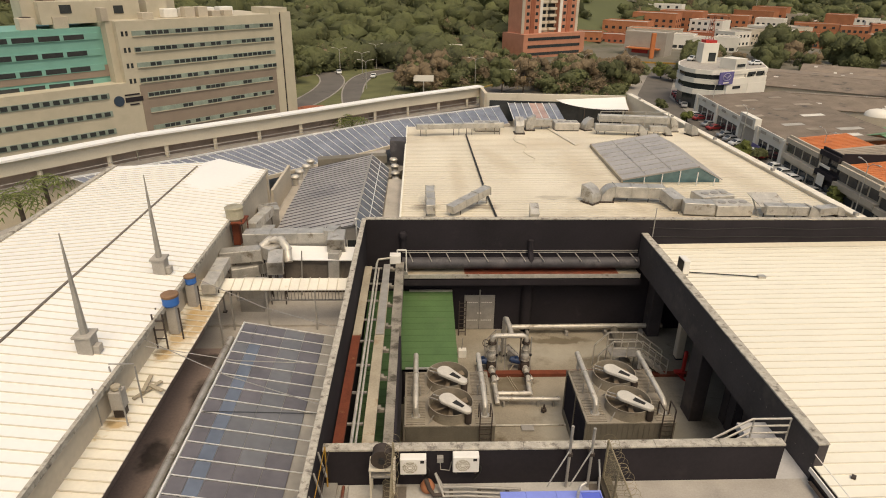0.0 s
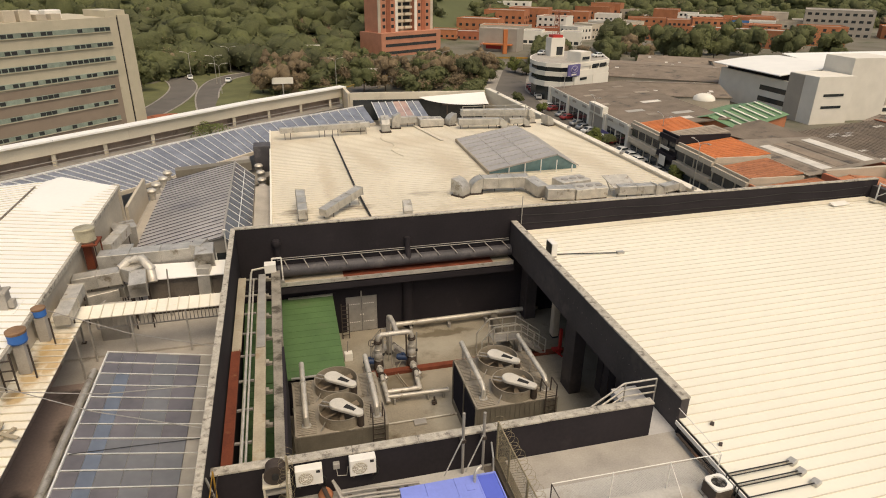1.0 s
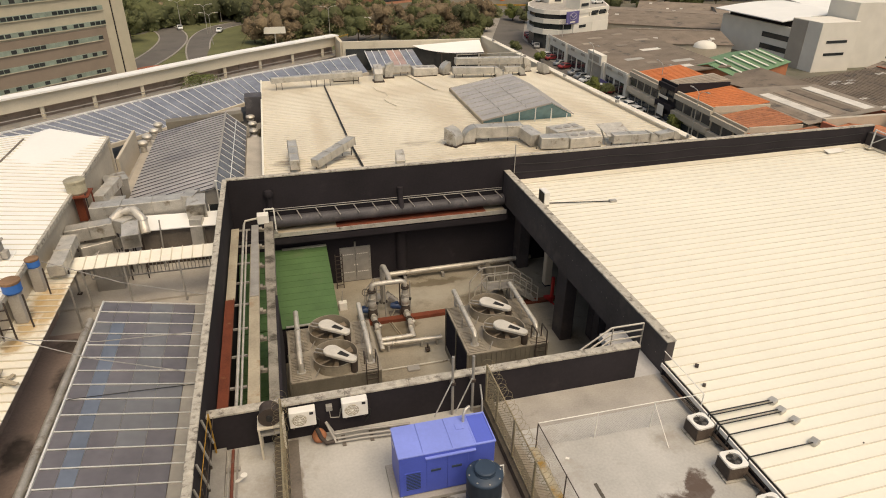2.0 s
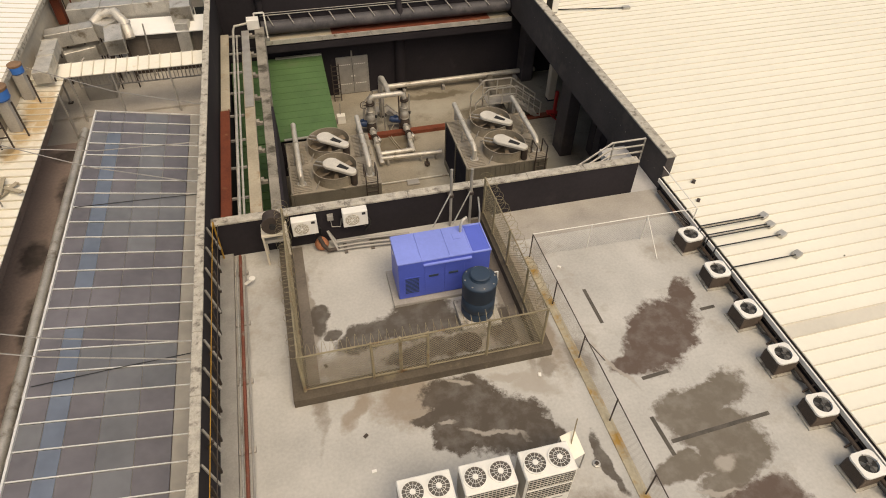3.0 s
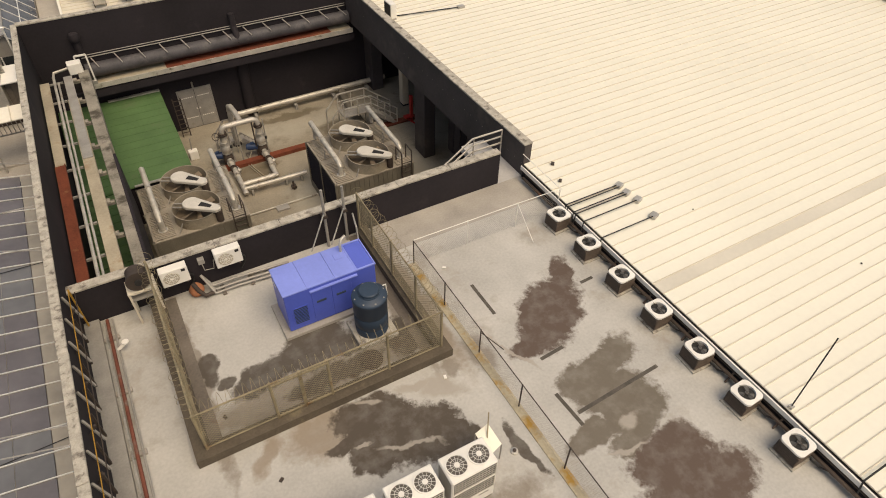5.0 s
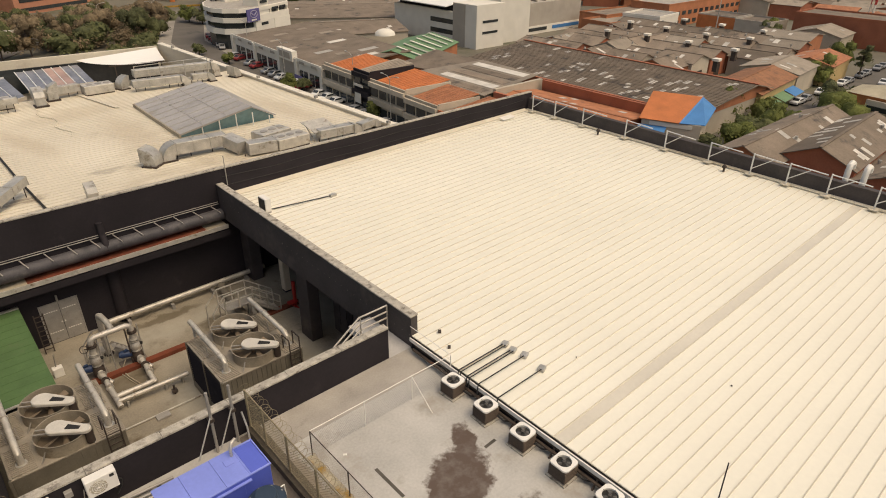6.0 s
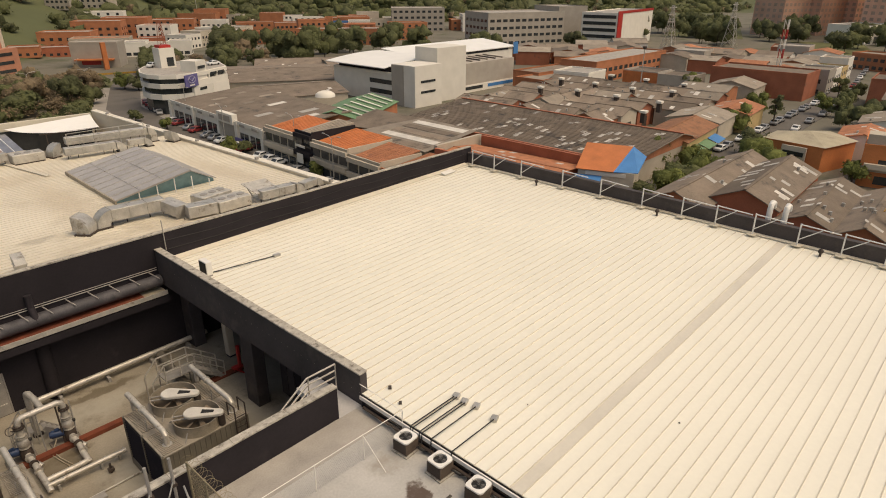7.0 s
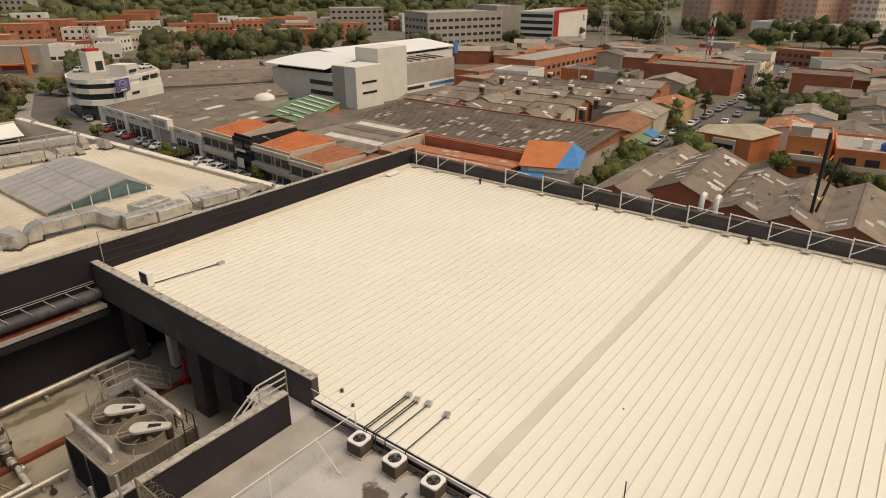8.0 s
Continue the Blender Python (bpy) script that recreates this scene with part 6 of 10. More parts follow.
setting("trim_hall", Shape().box(-21.25, -16, 2.3, -20.95, 42.3, 2.72).box(-10.68, -16, 2.45, -10.55, 41.5, 2.66), M_CAP, "weathered edge trim of the white roof", "trim")
setting("wall_hall_west", Shape().box(-21.2, -16, -12, -21.0, 42.2, 2.3).box(-21.0, 42.0, -12, -10.75, 42.2, 2.5), M_PLASTER, "rendered outer wall of the hall", "wall")


def spire():
    sp = thing("spire", "tall thin grey spire on a concrete pedestal", "spire", "spires on the white roof")
    part("pedestal", Shape().box(-0.27, -0.27, -0.3, 0.27, 0.27, 0.55), M_CONC, sp, bev=0.03)
    part("cornice", Shape().box(-0.33, -0.33, 0.55, 0.33, 0.33, 0.65), M_CONC, sp, bev=0.02)
    part("shaft", Shape().tube([(0, 0, 0.65), (0.0, 0, 4.4)], 0.14, 8, 0.02), M_GREY, sp)
    part("side_block", Shape().box(0.27, -0.2, -0.1, 0.48, 0.12, 0.22), M_CONC, sp, bev=0.02)
    part("flashing", Shape().box(-0.55, -0.55, -0.3, 0.55, 0.55, -0.14), M_WHITE_ROOF, sp)
    return sp


put(spire(), pose(-11.95, 19.3, 2.85), pose(-11.75, 25.6, 2.85))


M_TANLID = surf("brown_drum_lid", (0.22, 0.13, 0.075), 0.8, 0.0, 0.25, 3.0, 18.0, 0.15)


M_DRUMTAN = surf("tarnished_galvanised_drum", (0.40, 0.36, 0.26), 0.5, 0.3, 0.25, 2.0, 18.0, 0.08, (0.22, 0.15, 0.08), 0.58)


def chimney_stack(at, top, tank=M_DRUM, rim=M_RUST, q=1.0):
    ck = thing("roof_drum", "blue drum on a concrete pier with steel legs" if tank is M_DRUM else "rusty metal drum on a red steel stand", "drum", "drums on the roof edge", at=at)
    part("pier", Shape().box(-0.2, -0.2, 0, 0.2, 0.2, top), M_CONC if tank is M_DRUM else M_RUST, ck, bev=0.02)
    part("drum", Shape().lathe([(0.31 * q, top), (0.35 * q, top + 0.08 * q), (0.335 * q, top + 0.12 * q), (0.35 * q, top + 0.4 * q), (0.32 * q, top + 0.46 * q)], n=20), tank, ck, smooth=True)
    part("lid", Shape().lathe([(0.36 * q, top + 0.42 * q), (0.37 * q, top + 0.52 * q), (0.30 * q, top + 0.56 * q), (0.0, top + 0.56 * q)], n=20), rim, ck)
    for dx in (-0.45, 0.45):
        part("leg", Shape().beam((dx, -0.45, -0.2), (dx, -0.45, top + 0.1), 0.05), M_DARKM, ck)
    return ck


chimney_stack((-10.4, 22.9, 1.3), 1.3, M_DRUM, M_TANLID, 0.95)
chimney_stack((-10.4, 25.2, 1.3), 1.1, M_DRUM, M_TANLID, 0.72)
rs = chimney_stack((-10.43, 32.7, 1.0), 1.5, M_DRUMTAN, M_DRUMTAN, 1.37)
part("deck", Shape().box(-0.58, -0.58, 1.42, 0.58, 0.58, 1.498), M_RUST, rs)
for dx, dy in ((-0.5, 0.45), (0.5, 0.45)):
    part("leg", Shape().beam((dx, dy, -1.9), (dx, dy, 1.42), 0.06), M_RUST, rs)
ph = thing("roof_hatch", "small grey hatch box with steel posts on the canopy", "hatch", at=(-10.35, 17.6, 1.35))
part("box", Shape().box(-0.2, -0.22, 0.3, 0.2, 0.22, 1.0), M_CONC, ph, bev=0.02)
part("base", Shape().box(-0.16, -0.18, 0, 0.16, 0.18, 0.3), M_DARKM, ph)
part("pot", Shape().lathe([(0.12, 1.0), (0.16, 1.06), (0.15, 1.16), (0.0, 1.17)], n=14), M_TAN, ph)
for x, y in ((-0.4, -0.6), (0.45, -0.6), (-0.4, 0.6), (0.45, 0.6)):
    part("post", Shape().beam((x, y, 0), (x, y, 1.5), 0.04), M_GREY, ph)
part("rail", Shape().beam((-0.4, 0.6, 1.6), (0.45, 0.6, 1.6), 0.035), M_GREY, ph)
ho = thing("roof_ladder", "dark steel hoop ladder on the roof edge", "ladder", at=(-10.45, 21.6, 1.3))
part("frame", Shape().beam((-0.2, 0, 0), (-0.2, 0, 1.6), 0.05).beam((0.2, 0, 0), (0.2, 0, 1.6), 0.05).beam((-0.2, 0, 0.5), (0.2, 0, 0.5), 0.04).beam((-0.2, 0, 0.9), (0.2, 0, 0.9), 0.04).beam((-0.2, 0, 1.3), (0.2, 0, 1.3), 0.04), M_DARKM, ho)
db = thing("debris", "broken timber offcuts lying on the canopy", "timber", at=(-10.0, 18.9, 1.32))
for k, (x, y, r_, L) in enumerate(((0, 0, 60, 1.2), (0.2, 0.1, -30, 0.9), (-0.1, 0.25, 95, 1.0))):
    part("plank", Shape().obox(pose(x, y, 0.02 + 0.05 * k, 0, 0, r_), L, 0.14, 0.05), M_TAN, db)
for a, b in (((-10.5, 20.3, 2.3), (-3.56, 19.2, 2.2)), ((-10.6, 20.6, 2.4), (-3.56, 16.9, 2.2)), ((-10.4, 26.0, 2.2), (-3.56, 21.5, 2.3)), ((-10.6, 12.3, 2.75), (-3.56, 10.4, 2.27)), ((-10.6, 11.7, 2.75), (-3.56, 9.85, 2.27))):
    solo("overhead_cable", Shape().tube([a, tuple((p + q) / 2 - (0.25 if i == 2 else 0) for i, (p, q) in enumerate(zip(a, b))), b], 0.018, 5), M_GREY, "thin grey cable strung over the light well", "cable", "cables over the light well")

# ---- plant roof between the halls ----
M_SCREED = surf("pale_dusty_screed", (0.43, 0.39, 0.335), 0.85, 0.0, 0.2, 0.7, 12.0, 0.15, (0.30, 0.26, 0.21), 0.58)
setting("floor_7", Shape().box(-10.75, 27.1, -1.2, -3.56, 60, -0.9), M_CONC, "concrete plant roof with ducts", "floor")


def duct_run(pts, w, h, mat=M_GALV, label="galvanised rectangular duct on short legs", group="roof ducts", legs=True, floor=None):
    d = thing("air_duct", label, "duct", group, at=(0, 0, 0))
    for a, b in zip(pts, pts[1:]):
        a, b = Vector(a), Vector(b)
        L = (b - a).length
        n = max(1, round(L / 1.3))
        for k in range(n):
            p, q = a.lerp(b, k / n), a.lerp(b, (k + 1) / n)
            part("section", Shape().beam(p, q, w, h), mat, d, bev=0.015)
            e = q - (q - p).normalized() * 0.03
            part("flange", Shape().beam(e, q, w + 0.07, h + 0.07), mat, d)
    if legs:
        for a, b in zip(pts, pts[1:]):
            a, b = Vector(a), Vector(b)
            for t in (0.15, 0.85):
                p = a.lerp(b, t)
                zf = p.z - h / 2 - 0.35 if floor is None else floor
                for sg in (-1, 1):
                    part("leg", Shape().beam((p.x + sg * w / 2, p.y, zf), (p.x + sg * w / 2, p.y, p.z - h / 2), 0.05), M_DARKM, d)
    return d


DF = -0.9
duct_run([(-9.9, 32.2, 1.6), (-5.5, 32.3, 1.62)], 0.85, 0.75, floor=DF)
duct_run([(-5.4, 32.3, 1.75), (-4.8, 32.1, 1.75), (-4.75, 30.9, 1.6)], 0.9, 0.85, floor=DF)
duct_run([(-4.78, 30.55, 1.5), (-4.8, 30.4, 0.0)], 0.6, 0.6, legs=False)
duct_run([(-10.7, 30.4, 1.3), (-8.6, 30.65, 1.4)], 0.75, 0.65, floor=DF)
duct_run([(-8.4, 30.75, 1.5), (-7.75, 30.2, 1.5), (-7.6, 29.0, 1.25)], 0.75, 0.7, floor=DF)
duct_run([(-10.2, 30.1, 0.5), (-8.9, 30.6, 0.5), (-7.9, 32.4, 0.8)], 0.7, 0.6, floor=DF)
duct_run([(-9.9, 25.8, 1.78), (-10.02, 28.7, 1.78)], 0.62, 0.5, M_PIPE, floor=1.36)
duct_run([(-10.1, 34.4, 1.3), (-9.7, 37.2, 1.3)], 0.6, 0.55, M_PIPE, floor=DF)
vp_ = thing("vent_pole", "thin white vent pole on the plant roof", "vent", at=(-3.95, 33.9, DF))
part("pole", Shape().tube([(0, 0, 0), (0, 0, 2.9)], 0.04, 8), M_WHITE, vp_)
part("cap", Shape().lathe([(0.08, 2.9), (0.09, 2.98), (0.0, 3.02)], n=10), M_WHITE, vp_)
fd_ = thing("flexible_duct", "silver flexible duct looping between the units", "duct", at=(0, 0, 0))
part("hose", Shape().tube([(-8.6, 30.6, 1.75), (-8.2, 30.9, 2.05), (-7.6, 30.8, 2.1), (-7.2, 30.3, 1.8), (-7.1, 29.9, 1.2)], 0.22, 12), M_PIPE, fd_, smooth=True)
for p_ in ((-8.2, 30.9, 2.05), (-7.6, 30.8, 2.1), (-7.2, 30.3, 1.8)):
    part("clamp", Shape().lathe([(0.25, -0.03), (0.26, 0.0), (0.25, 0.03)], p_, 14), M_GALV, fd_)
ah = thing("air_handler", "long pale air handling unit under a white sheet", "air handler", at=(-5.7, 31.0, -0.9))
part("casing", Shape().box(-1.9, -0.5, 0.15, 1.8, 0.6, 1.9), M_CONC_D, ah, bev=0.03)
part("roof_sheet", Shape().slab((-1.85, -0.75, 2.08), (1.9, -0.85, 2.08), (1.9, 0.5, 2.25), (-1.8, 0.7, 2.25), 0.05), M_WHITE_ROOF, ah)
for x in (-1.3, -0.5, 0.3, 1.1):
    part("panel", Shape().box(x - 0.34, -0.53, 0.4, x + 0.34, -0.5, 1.7), M_CONC_D, ah)
part("ladder_post", Shape().beam((-0.9, -0.8, 0), (-0.75, -0.8, 2.6), 0.06), M_GREY, ah)
part("skid", Shape().box(-1.9, -0.5, 0, 1.8, 0.6, 0.15), M_DARKM, ah)
for k in range(2):
    pz = thing("pipe_stack", "thin grey service pipe on the plant roof", "pipe", "service pipes", at=(-10.2 + k * 0.85, 28.4 + (k * 37 % 5) * 0.32, -0.9))
    part("pipe", Shape().tube([(0, 0, 0), (0, 0, 1.1 + (k % 3) * 0.5), (0.25, 0.1, 1.25 + (k % 3) * 0.5)], 0.05, 6), M_GREY, pz)
    part("foot", Shape().box(-0.1, -0.1, 0, 0.1, 0.1, 0.05), M_DARKM, pz)
bxs = thing("service_box", "dusty grey service box on the plant roof", "service box", "service boxes", at=(-9.6, 34.8, -0.9))
part("body", Shape().box(-0.6, -0.6, 0, 0.6, 0.6, 1.9), M_GREY, bxs, bev=0.03)
part("lid", Shape().box(-0.65, -0.65, 1.9, 0.65, 0.65, 1.97), M_GALV, bxs)
for m in (pose(-8.8, 29.0, -1.5), pose(-10.1, 38.6, -0.9, 0, 0, 20)):
    copy_thing(bxs, m)

setting("wall_fin", Shape().box(-10.74, 42.3, -0.9, -10.55, 48.6, 0.9), M_PLASTER, "pale rendered upstand beside the plant roof", "wall")
setting("floor_10", Shape().box(-10.38, 36.0, -0.9, -9.2, 57, -0.89), M_SCREED, "pale screed gutter beside the roof light", "floor")
setting("floor_11", Shape().box(-2.72, 34.4, -0.9, -1.58, 47.4, 0.1), M_SCREED, "pale screed gutter between roof light and hall", "floor")
# glazed gable roof behind the plant
M_DUSTGLASS = surf("stained_roof_glazing", (0.35, 0.33, 0.315), 0.35, 0.0, 0.3, 0.35, 6.0, 0.03, (0.20, 0.192, 0.20), 0.54)
gh = thing("glazed_roof", "dark ribbed gable roof light with steel frame", "roof light", at=(0, 0, 0))
RZ, RXm, RXl, RXr, GY0, GY1, GZ = 1.55, -4.1, -9.15, -2.75, 34.2, 49.3, 0.35
part("west_slope", Shape().slab((RXl, GY0, GZ), (RXm, GY0, RZ), (RXm, GY1, RZ), (RXl, GY1, GZ), 0.05), M_DUSTGLASS, gh, "dusty grey glazing")
part("east_slope", Shape().slab((RXm, GY0, RZ), (RXr, GY0, GZ), (RXr, GY1, GZ), (RXm, GY1, RZ), 0.05), M_GLASS_D, gh, "dark clean glazing")
for k in range(27):
    yy = GY0 + k * (GY1 - GY0) / 26
    part("bar", Shape().beam((RXl, yy, GZ + 0.03), (RXm, yy, RZ + 0.03), 0.022, 0.035), M_LAG, gh)
    part("bar", Shape().beam((RXm, yy, RZ + 0.03), (RXr, yy, GZ + 0.03), 0.028, 0.04), M_ALU, gh) if k % 2 == 0 else None
part("purlin", Shape().beam(((RXm + RXr) / 2, GY0, (RZ + GZ) / 2 + 0.04), ((RXm + RXr) / 2, GY1, (RZ + GZ) / 2 + 0.04), 0.04), M_ALU, gh)
part("ridge", Shape().beam((RXm, GY0 - 0.1, RZ + 0.06), (RXm, GY1, RZ + 0.06), 0.12, 0.08), M_GREY, gh)
part("gable", Shape().add([(RXl, GY0 + 0.1, -0.9), (RXr, GY0 + 0.1, -0.9), (RXr, GY0 + 0.1, GZ - 0.05), (RXm, GY0 + 0.1, RZ - 0.06), (RXl, GY0 + 0.1, GZ - 0.05)], [(0, 1, 2, 3, 4)]), M_GREY, gh)
part("gable_window", Shape().box(-5.4, GY0 + 0.04, -0.6, -2.95, GY0 + 0.09, 0.55), M_WINDOW, gh)
for k in range(4):
    part("mullion", Shape().box(-5.4 + k * 0.8, GY0 + 0.0, -0.6, -5.34 + k * 0.8, GY0 + 0.04, 0.6), M_ALU, gh)
part("side_wall", Shape().box(RXl, GY0, -0.9, RXl + 0.1, GY1, GZ - 0.08).box(RXr - 0.1, GY0, -0.9, RXr, GY1, GZ - 0.08), M_CONC, gh)


def turbine_vent():
    v = thing("turbine_vent", "round galvanised turbine vent", "turbine vent", "turbine vents")
    part("stem", Shape().tube([(0, 0, 0), (0, 0, 0.5)], 0.24, 14), M_GALV, v, smooth=True)
    part("collar", Shape().lathe([(0.30, 0.42), (0.31, 0.5), (0.24, 0.52)], n=16), M_GALV, v)
    part("head", Shape().lathe([(0.24, 0.52), (0.34, 0.6), (0.37, 0.72), (0.30, 0.84), (0.12, 0.9), (0.0, 0.91)], n=18), M_PIPE, v, smooth=True)
    return v


put(turbine_vent(), *[pose(x, y, -0.9) for x, y in ((-10.3, 48.9), (-10.2, 50.4), (-9.9, 51.9), (-9.8, 53.5), (-2.4, 52.0), (-2.3, 50.0), (-2.2, 48.2), (-2.6, 54.0))])
duct_run([(-9.0, 52.5, 0.0), (-3.2, 53.5, 0.1)], 1.0, 0.7, M_TOWER, "dark weathered duct behind the roof light", floor=DF)
solo("plant_hut", Shape().box(-2.9, 54.5, -0.9, -1.5, 56, 1.35), M_LAG, "small charcoal plant hut", "hut", bev=0.03)

# ---- north hall: cream ribbed roof ----
N0, N1, NY0, NY1, NZ = -1.45, 27.6, 33.6, 61.5, 1.0
setting("wall_north_hall", Shape().box(N0, NY0, -12, N0 + 0.25, NY1, NZ - 0.1).box(N0, NY1, -12, 26.6, NY1 + 0.25, NZ - 0.1), M_PLASTER, "rendered wall of the north hall", "wall")
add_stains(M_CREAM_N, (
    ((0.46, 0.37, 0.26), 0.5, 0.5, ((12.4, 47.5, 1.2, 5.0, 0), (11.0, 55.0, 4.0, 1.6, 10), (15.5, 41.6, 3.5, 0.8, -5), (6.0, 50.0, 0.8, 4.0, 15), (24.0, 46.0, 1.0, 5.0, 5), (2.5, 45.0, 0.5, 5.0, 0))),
    # small dark brown ovals, most of them beneath the ducts
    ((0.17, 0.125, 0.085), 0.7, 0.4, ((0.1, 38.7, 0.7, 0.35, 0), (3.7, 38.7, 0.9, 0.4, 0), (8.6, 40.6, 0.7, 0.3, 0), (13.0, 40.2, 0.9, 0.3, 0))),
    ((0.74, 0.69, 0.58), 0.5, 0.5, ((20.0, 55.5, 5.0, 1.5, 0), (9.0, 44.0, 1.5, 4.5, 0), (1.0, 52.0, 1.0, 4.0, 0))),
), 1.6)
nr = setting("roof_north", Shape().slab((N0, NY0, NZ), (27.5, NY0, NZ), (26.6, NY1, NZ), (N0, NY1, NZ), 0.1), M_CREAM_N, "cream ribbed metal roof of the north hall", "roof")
rb = Shape()
for k in range(64):
    yy = NY0 + 0.3 + k * 0.436
    rb.box(N0, yy, NZ + 0.002, 27.45 - (yy - NY0) * 0.0323, yy + 0.035, NZ + 0.025)
part("rib", rb, M_CREAM_RIB, nr)
part("edge_trim", Shape().box(N0 - 0.12, NY0, NZ - 0.3, N0, NY1, NZ + 0.12), M_CREAM, nr)
part("walkway", Shape().beam((12.3, 61.2, NZ + 0.08), (13.7, 54.5, NZ + 0.08), 0.35, 0.05), M_CREAM_RIB, nr)
part("roof_crack", Shape().tube([(8.9 + 0.35 * math.sin(k * 1.7) - (0.0 if k < 4 else (k - 4) * 0.12), 49 + k * 1.1, NZ + 0.04) for k in range(9)], 0.035, 5), M_CREAM_RIB, nr, "frayed sealant line")
part("roof_cable", Shape().tube([(4.65, NY0, NZ + 0.1), (4.3, 42, NZ + 0.1), (4.05, 58, NZ + 0.1)], 0.07, 6), M_BLACK, nr, "black cable laid over the sheets")
M_COPE = surf("stained_white_coping", (0.70, 0.65, 0.55), 0.8, 0.0, 0.15, 1.0, 10.0, 0.1, (0.40, 0.34, 0.26), 0.57)
east = thing("east_parapet", "cream parapet capping the north hall beside the street", "parapet", at=(0, 0, 0))
part("wall", Shape().beam((27.75, 33.6, -5.4), (26.0, 79.0, -5.4), 0.5, 13.2), M_CREAM_WALL, east)
for k in range(30):
    a, b = k / 30, (k + 1) / 30 - 0.001
    pa, pb = Vector((27.75, 33.6, 1.25)).lerp(Vector((26.0, 79.0, 1.25)), a), Vector((27.75, 33.6, 1.25)).lerp(Vector((26.0, 79.0, 1.25)), b)
    part("coping", Shape().beam(pa, pb, 0.62, 0.1), M_COPE, east)
for k in range(5):
    p_ = Vector((27.6, 36.5, 0.9)).lerp(Vector((26.2, 75.0, 0.9)), k / 4)
    part("spotlight", Shape().box(p_.x - 0.3, p_.y - 0.12, 1.3, p_.x - 0.05, p_.y + 0.12, 1.5), M_GREY, east)

# raised roof light on the north hall
rl = thing("pitched_roof_light", "pale glazed pitched roof light with a blue gable", "roof light", at=(0, 0, 0))
A0, A1, B0, B1 = (14.6, 43.8), (19.9, 43.2), (14.8, 54.0), (20.2, 53.2)
zl, zr = 1.25, 2.45
part("slope", Shape().slab((*A0, zl), (*A1, zr), (*B1, zr), (*B0, zl), 0.06), M_GLASS_L, rl)
for k in range(10):
    t = k / 9
    p, q = Vector((*A0, zl + 0.03)).lerp(Vector((*B0, zl + 0.03)), t), Vector((*A1, zr + 0.03)).lerp(Vector((*B1, zr + 0.03)), t)
    part("bar", Shape().beam(p, q, 0.025, 0.03), M_PIPE, rl)
part("east_slope", Shape().slab((*A1, zr), (22.2, 44.0, zl), (22.5, 54.0, zl), (*B1, zr), 0.06), M_GLASS_L, rl)
part("gable", Shape().add([(14.7, 43.95, NZ), (22.0, 44.1, NZ), (22.0, 44.1, zl), (19.9, 43.4, zr - 0.08), (14.7, 43.95, zl - 0.06)], [(0, 1, 2, 3, 4)]), M_GLASS_T, rl, "blue-green glazed gable")
for k in range(5):
    x = 16.2 + k * 1.25
    part("mullion", Shape().beam((x, 43.85 - (x - 14.7) * 0.1, NZ), (x, 43.85 - (x - 14.7) * 0.1, zl + min(x - 14.6, 1.6 * (22.2 - x)) / 5.3 * 1.1), 0.06), M_ALU, rl)
part("side_frame", Shape().beam((*A0, zl - 0.1), (*B0, zl - 0.1), 0.12, 0.28), M_TAN, rl, "tan side frame")
for t in (0.33, 0.66):
    part("cross_bar", Shape().beam(Vector((*A0, zl + 0.03)).lerp(Vector((*A1, zr + 0.03)), t), Vector((*B0, zl + 0.03)).lerp(Vector((*B1, zr + 0.03)), t), 0.025, 0.03), M_PIPE, rl)
part("eave_frame", Shape().beam((*A0, zl + 0.02), (*A1, zr + 0.02), 0.1, 0.1), M_GREY, rl)

# ducts and units on the north roof


def duct_bend(at, rz, w=0.9, h=0.75, zc=0.22, ri=0.15, mat=M_GALV, foot=True):
    """A rounded duct bend: a riser on a curb that sweeps over to level."""
    e = thing("duct_bend", "rounded galvanised duct bend on a dark curb", "duct", "roof ducts", at=at, rz=rz)
    cx = h / 2 + ri
    prof = [((-h / 2, 0.0), (h / 2, 0.0))]
    for k in range(7):
        a = math.pi - k * math.pi / 12
        prof.append(((cx + (ri + h) * math.cos(a), zc + (ri + h) * math.sin(a)), (cx + ri * math.cos(a), zc + ri * math.sin(a))))
    v, f = [], []
    for (ox, oz), (ix, iz) in prof:
        v += [(ox, -w / 2, oz), (ox, w / 2, oz), (ix, w / 2, iz), (ix, -w / 2, iz)]
    for k in range(len(prof) - 1):
        f += [(4 * k + q, 4 * k + (q + 1) % 4, 4 * k + 4 + (q + 1) % 4, 4 * k + 4 + q) for q in range(4)]
    f += [(3, 2, 1, 0), tuple(4 * len(prof) - 4 + q for q in range(4))]
    part("bend", Shape().add(v, f), mat, e)
    part("flange", Shape().box(cx - 0.02, -w / 2 - 0.04, zc + ri - 0.04, cx + 0.03, w / 2 + 0.04, zc + ri + h + 0.04), mat, e)
    if foot:
        part("curb", Shape().box(-h / 2 - 0.1, -w / 2 - 0.1, -0.02, h / 2 + 0.1, w / 2 + 0.1, 0.1), M_DARKM, e, "dark weathered curb")
    return e


duct_run([(12.85, 40.0, 1.75), (16.1, 39.7, 1.75)], 0.9, 0.75, floor=NZ)
duct_bend((12.3, 40.05, NZ), 0)
duct_bend((11.3, 39.7, NZ), 130, 0.95, 0.8)
duct_run([(16.15, 39.55, 1.72), (16.55, 37.9, 1.5)], 0.9, 0.75, legs=False)
duct_run([(16.65, 37.6, 1.5), (18.5, 37.3, 1.5)], 1.0, 0.75, floor=NZ)
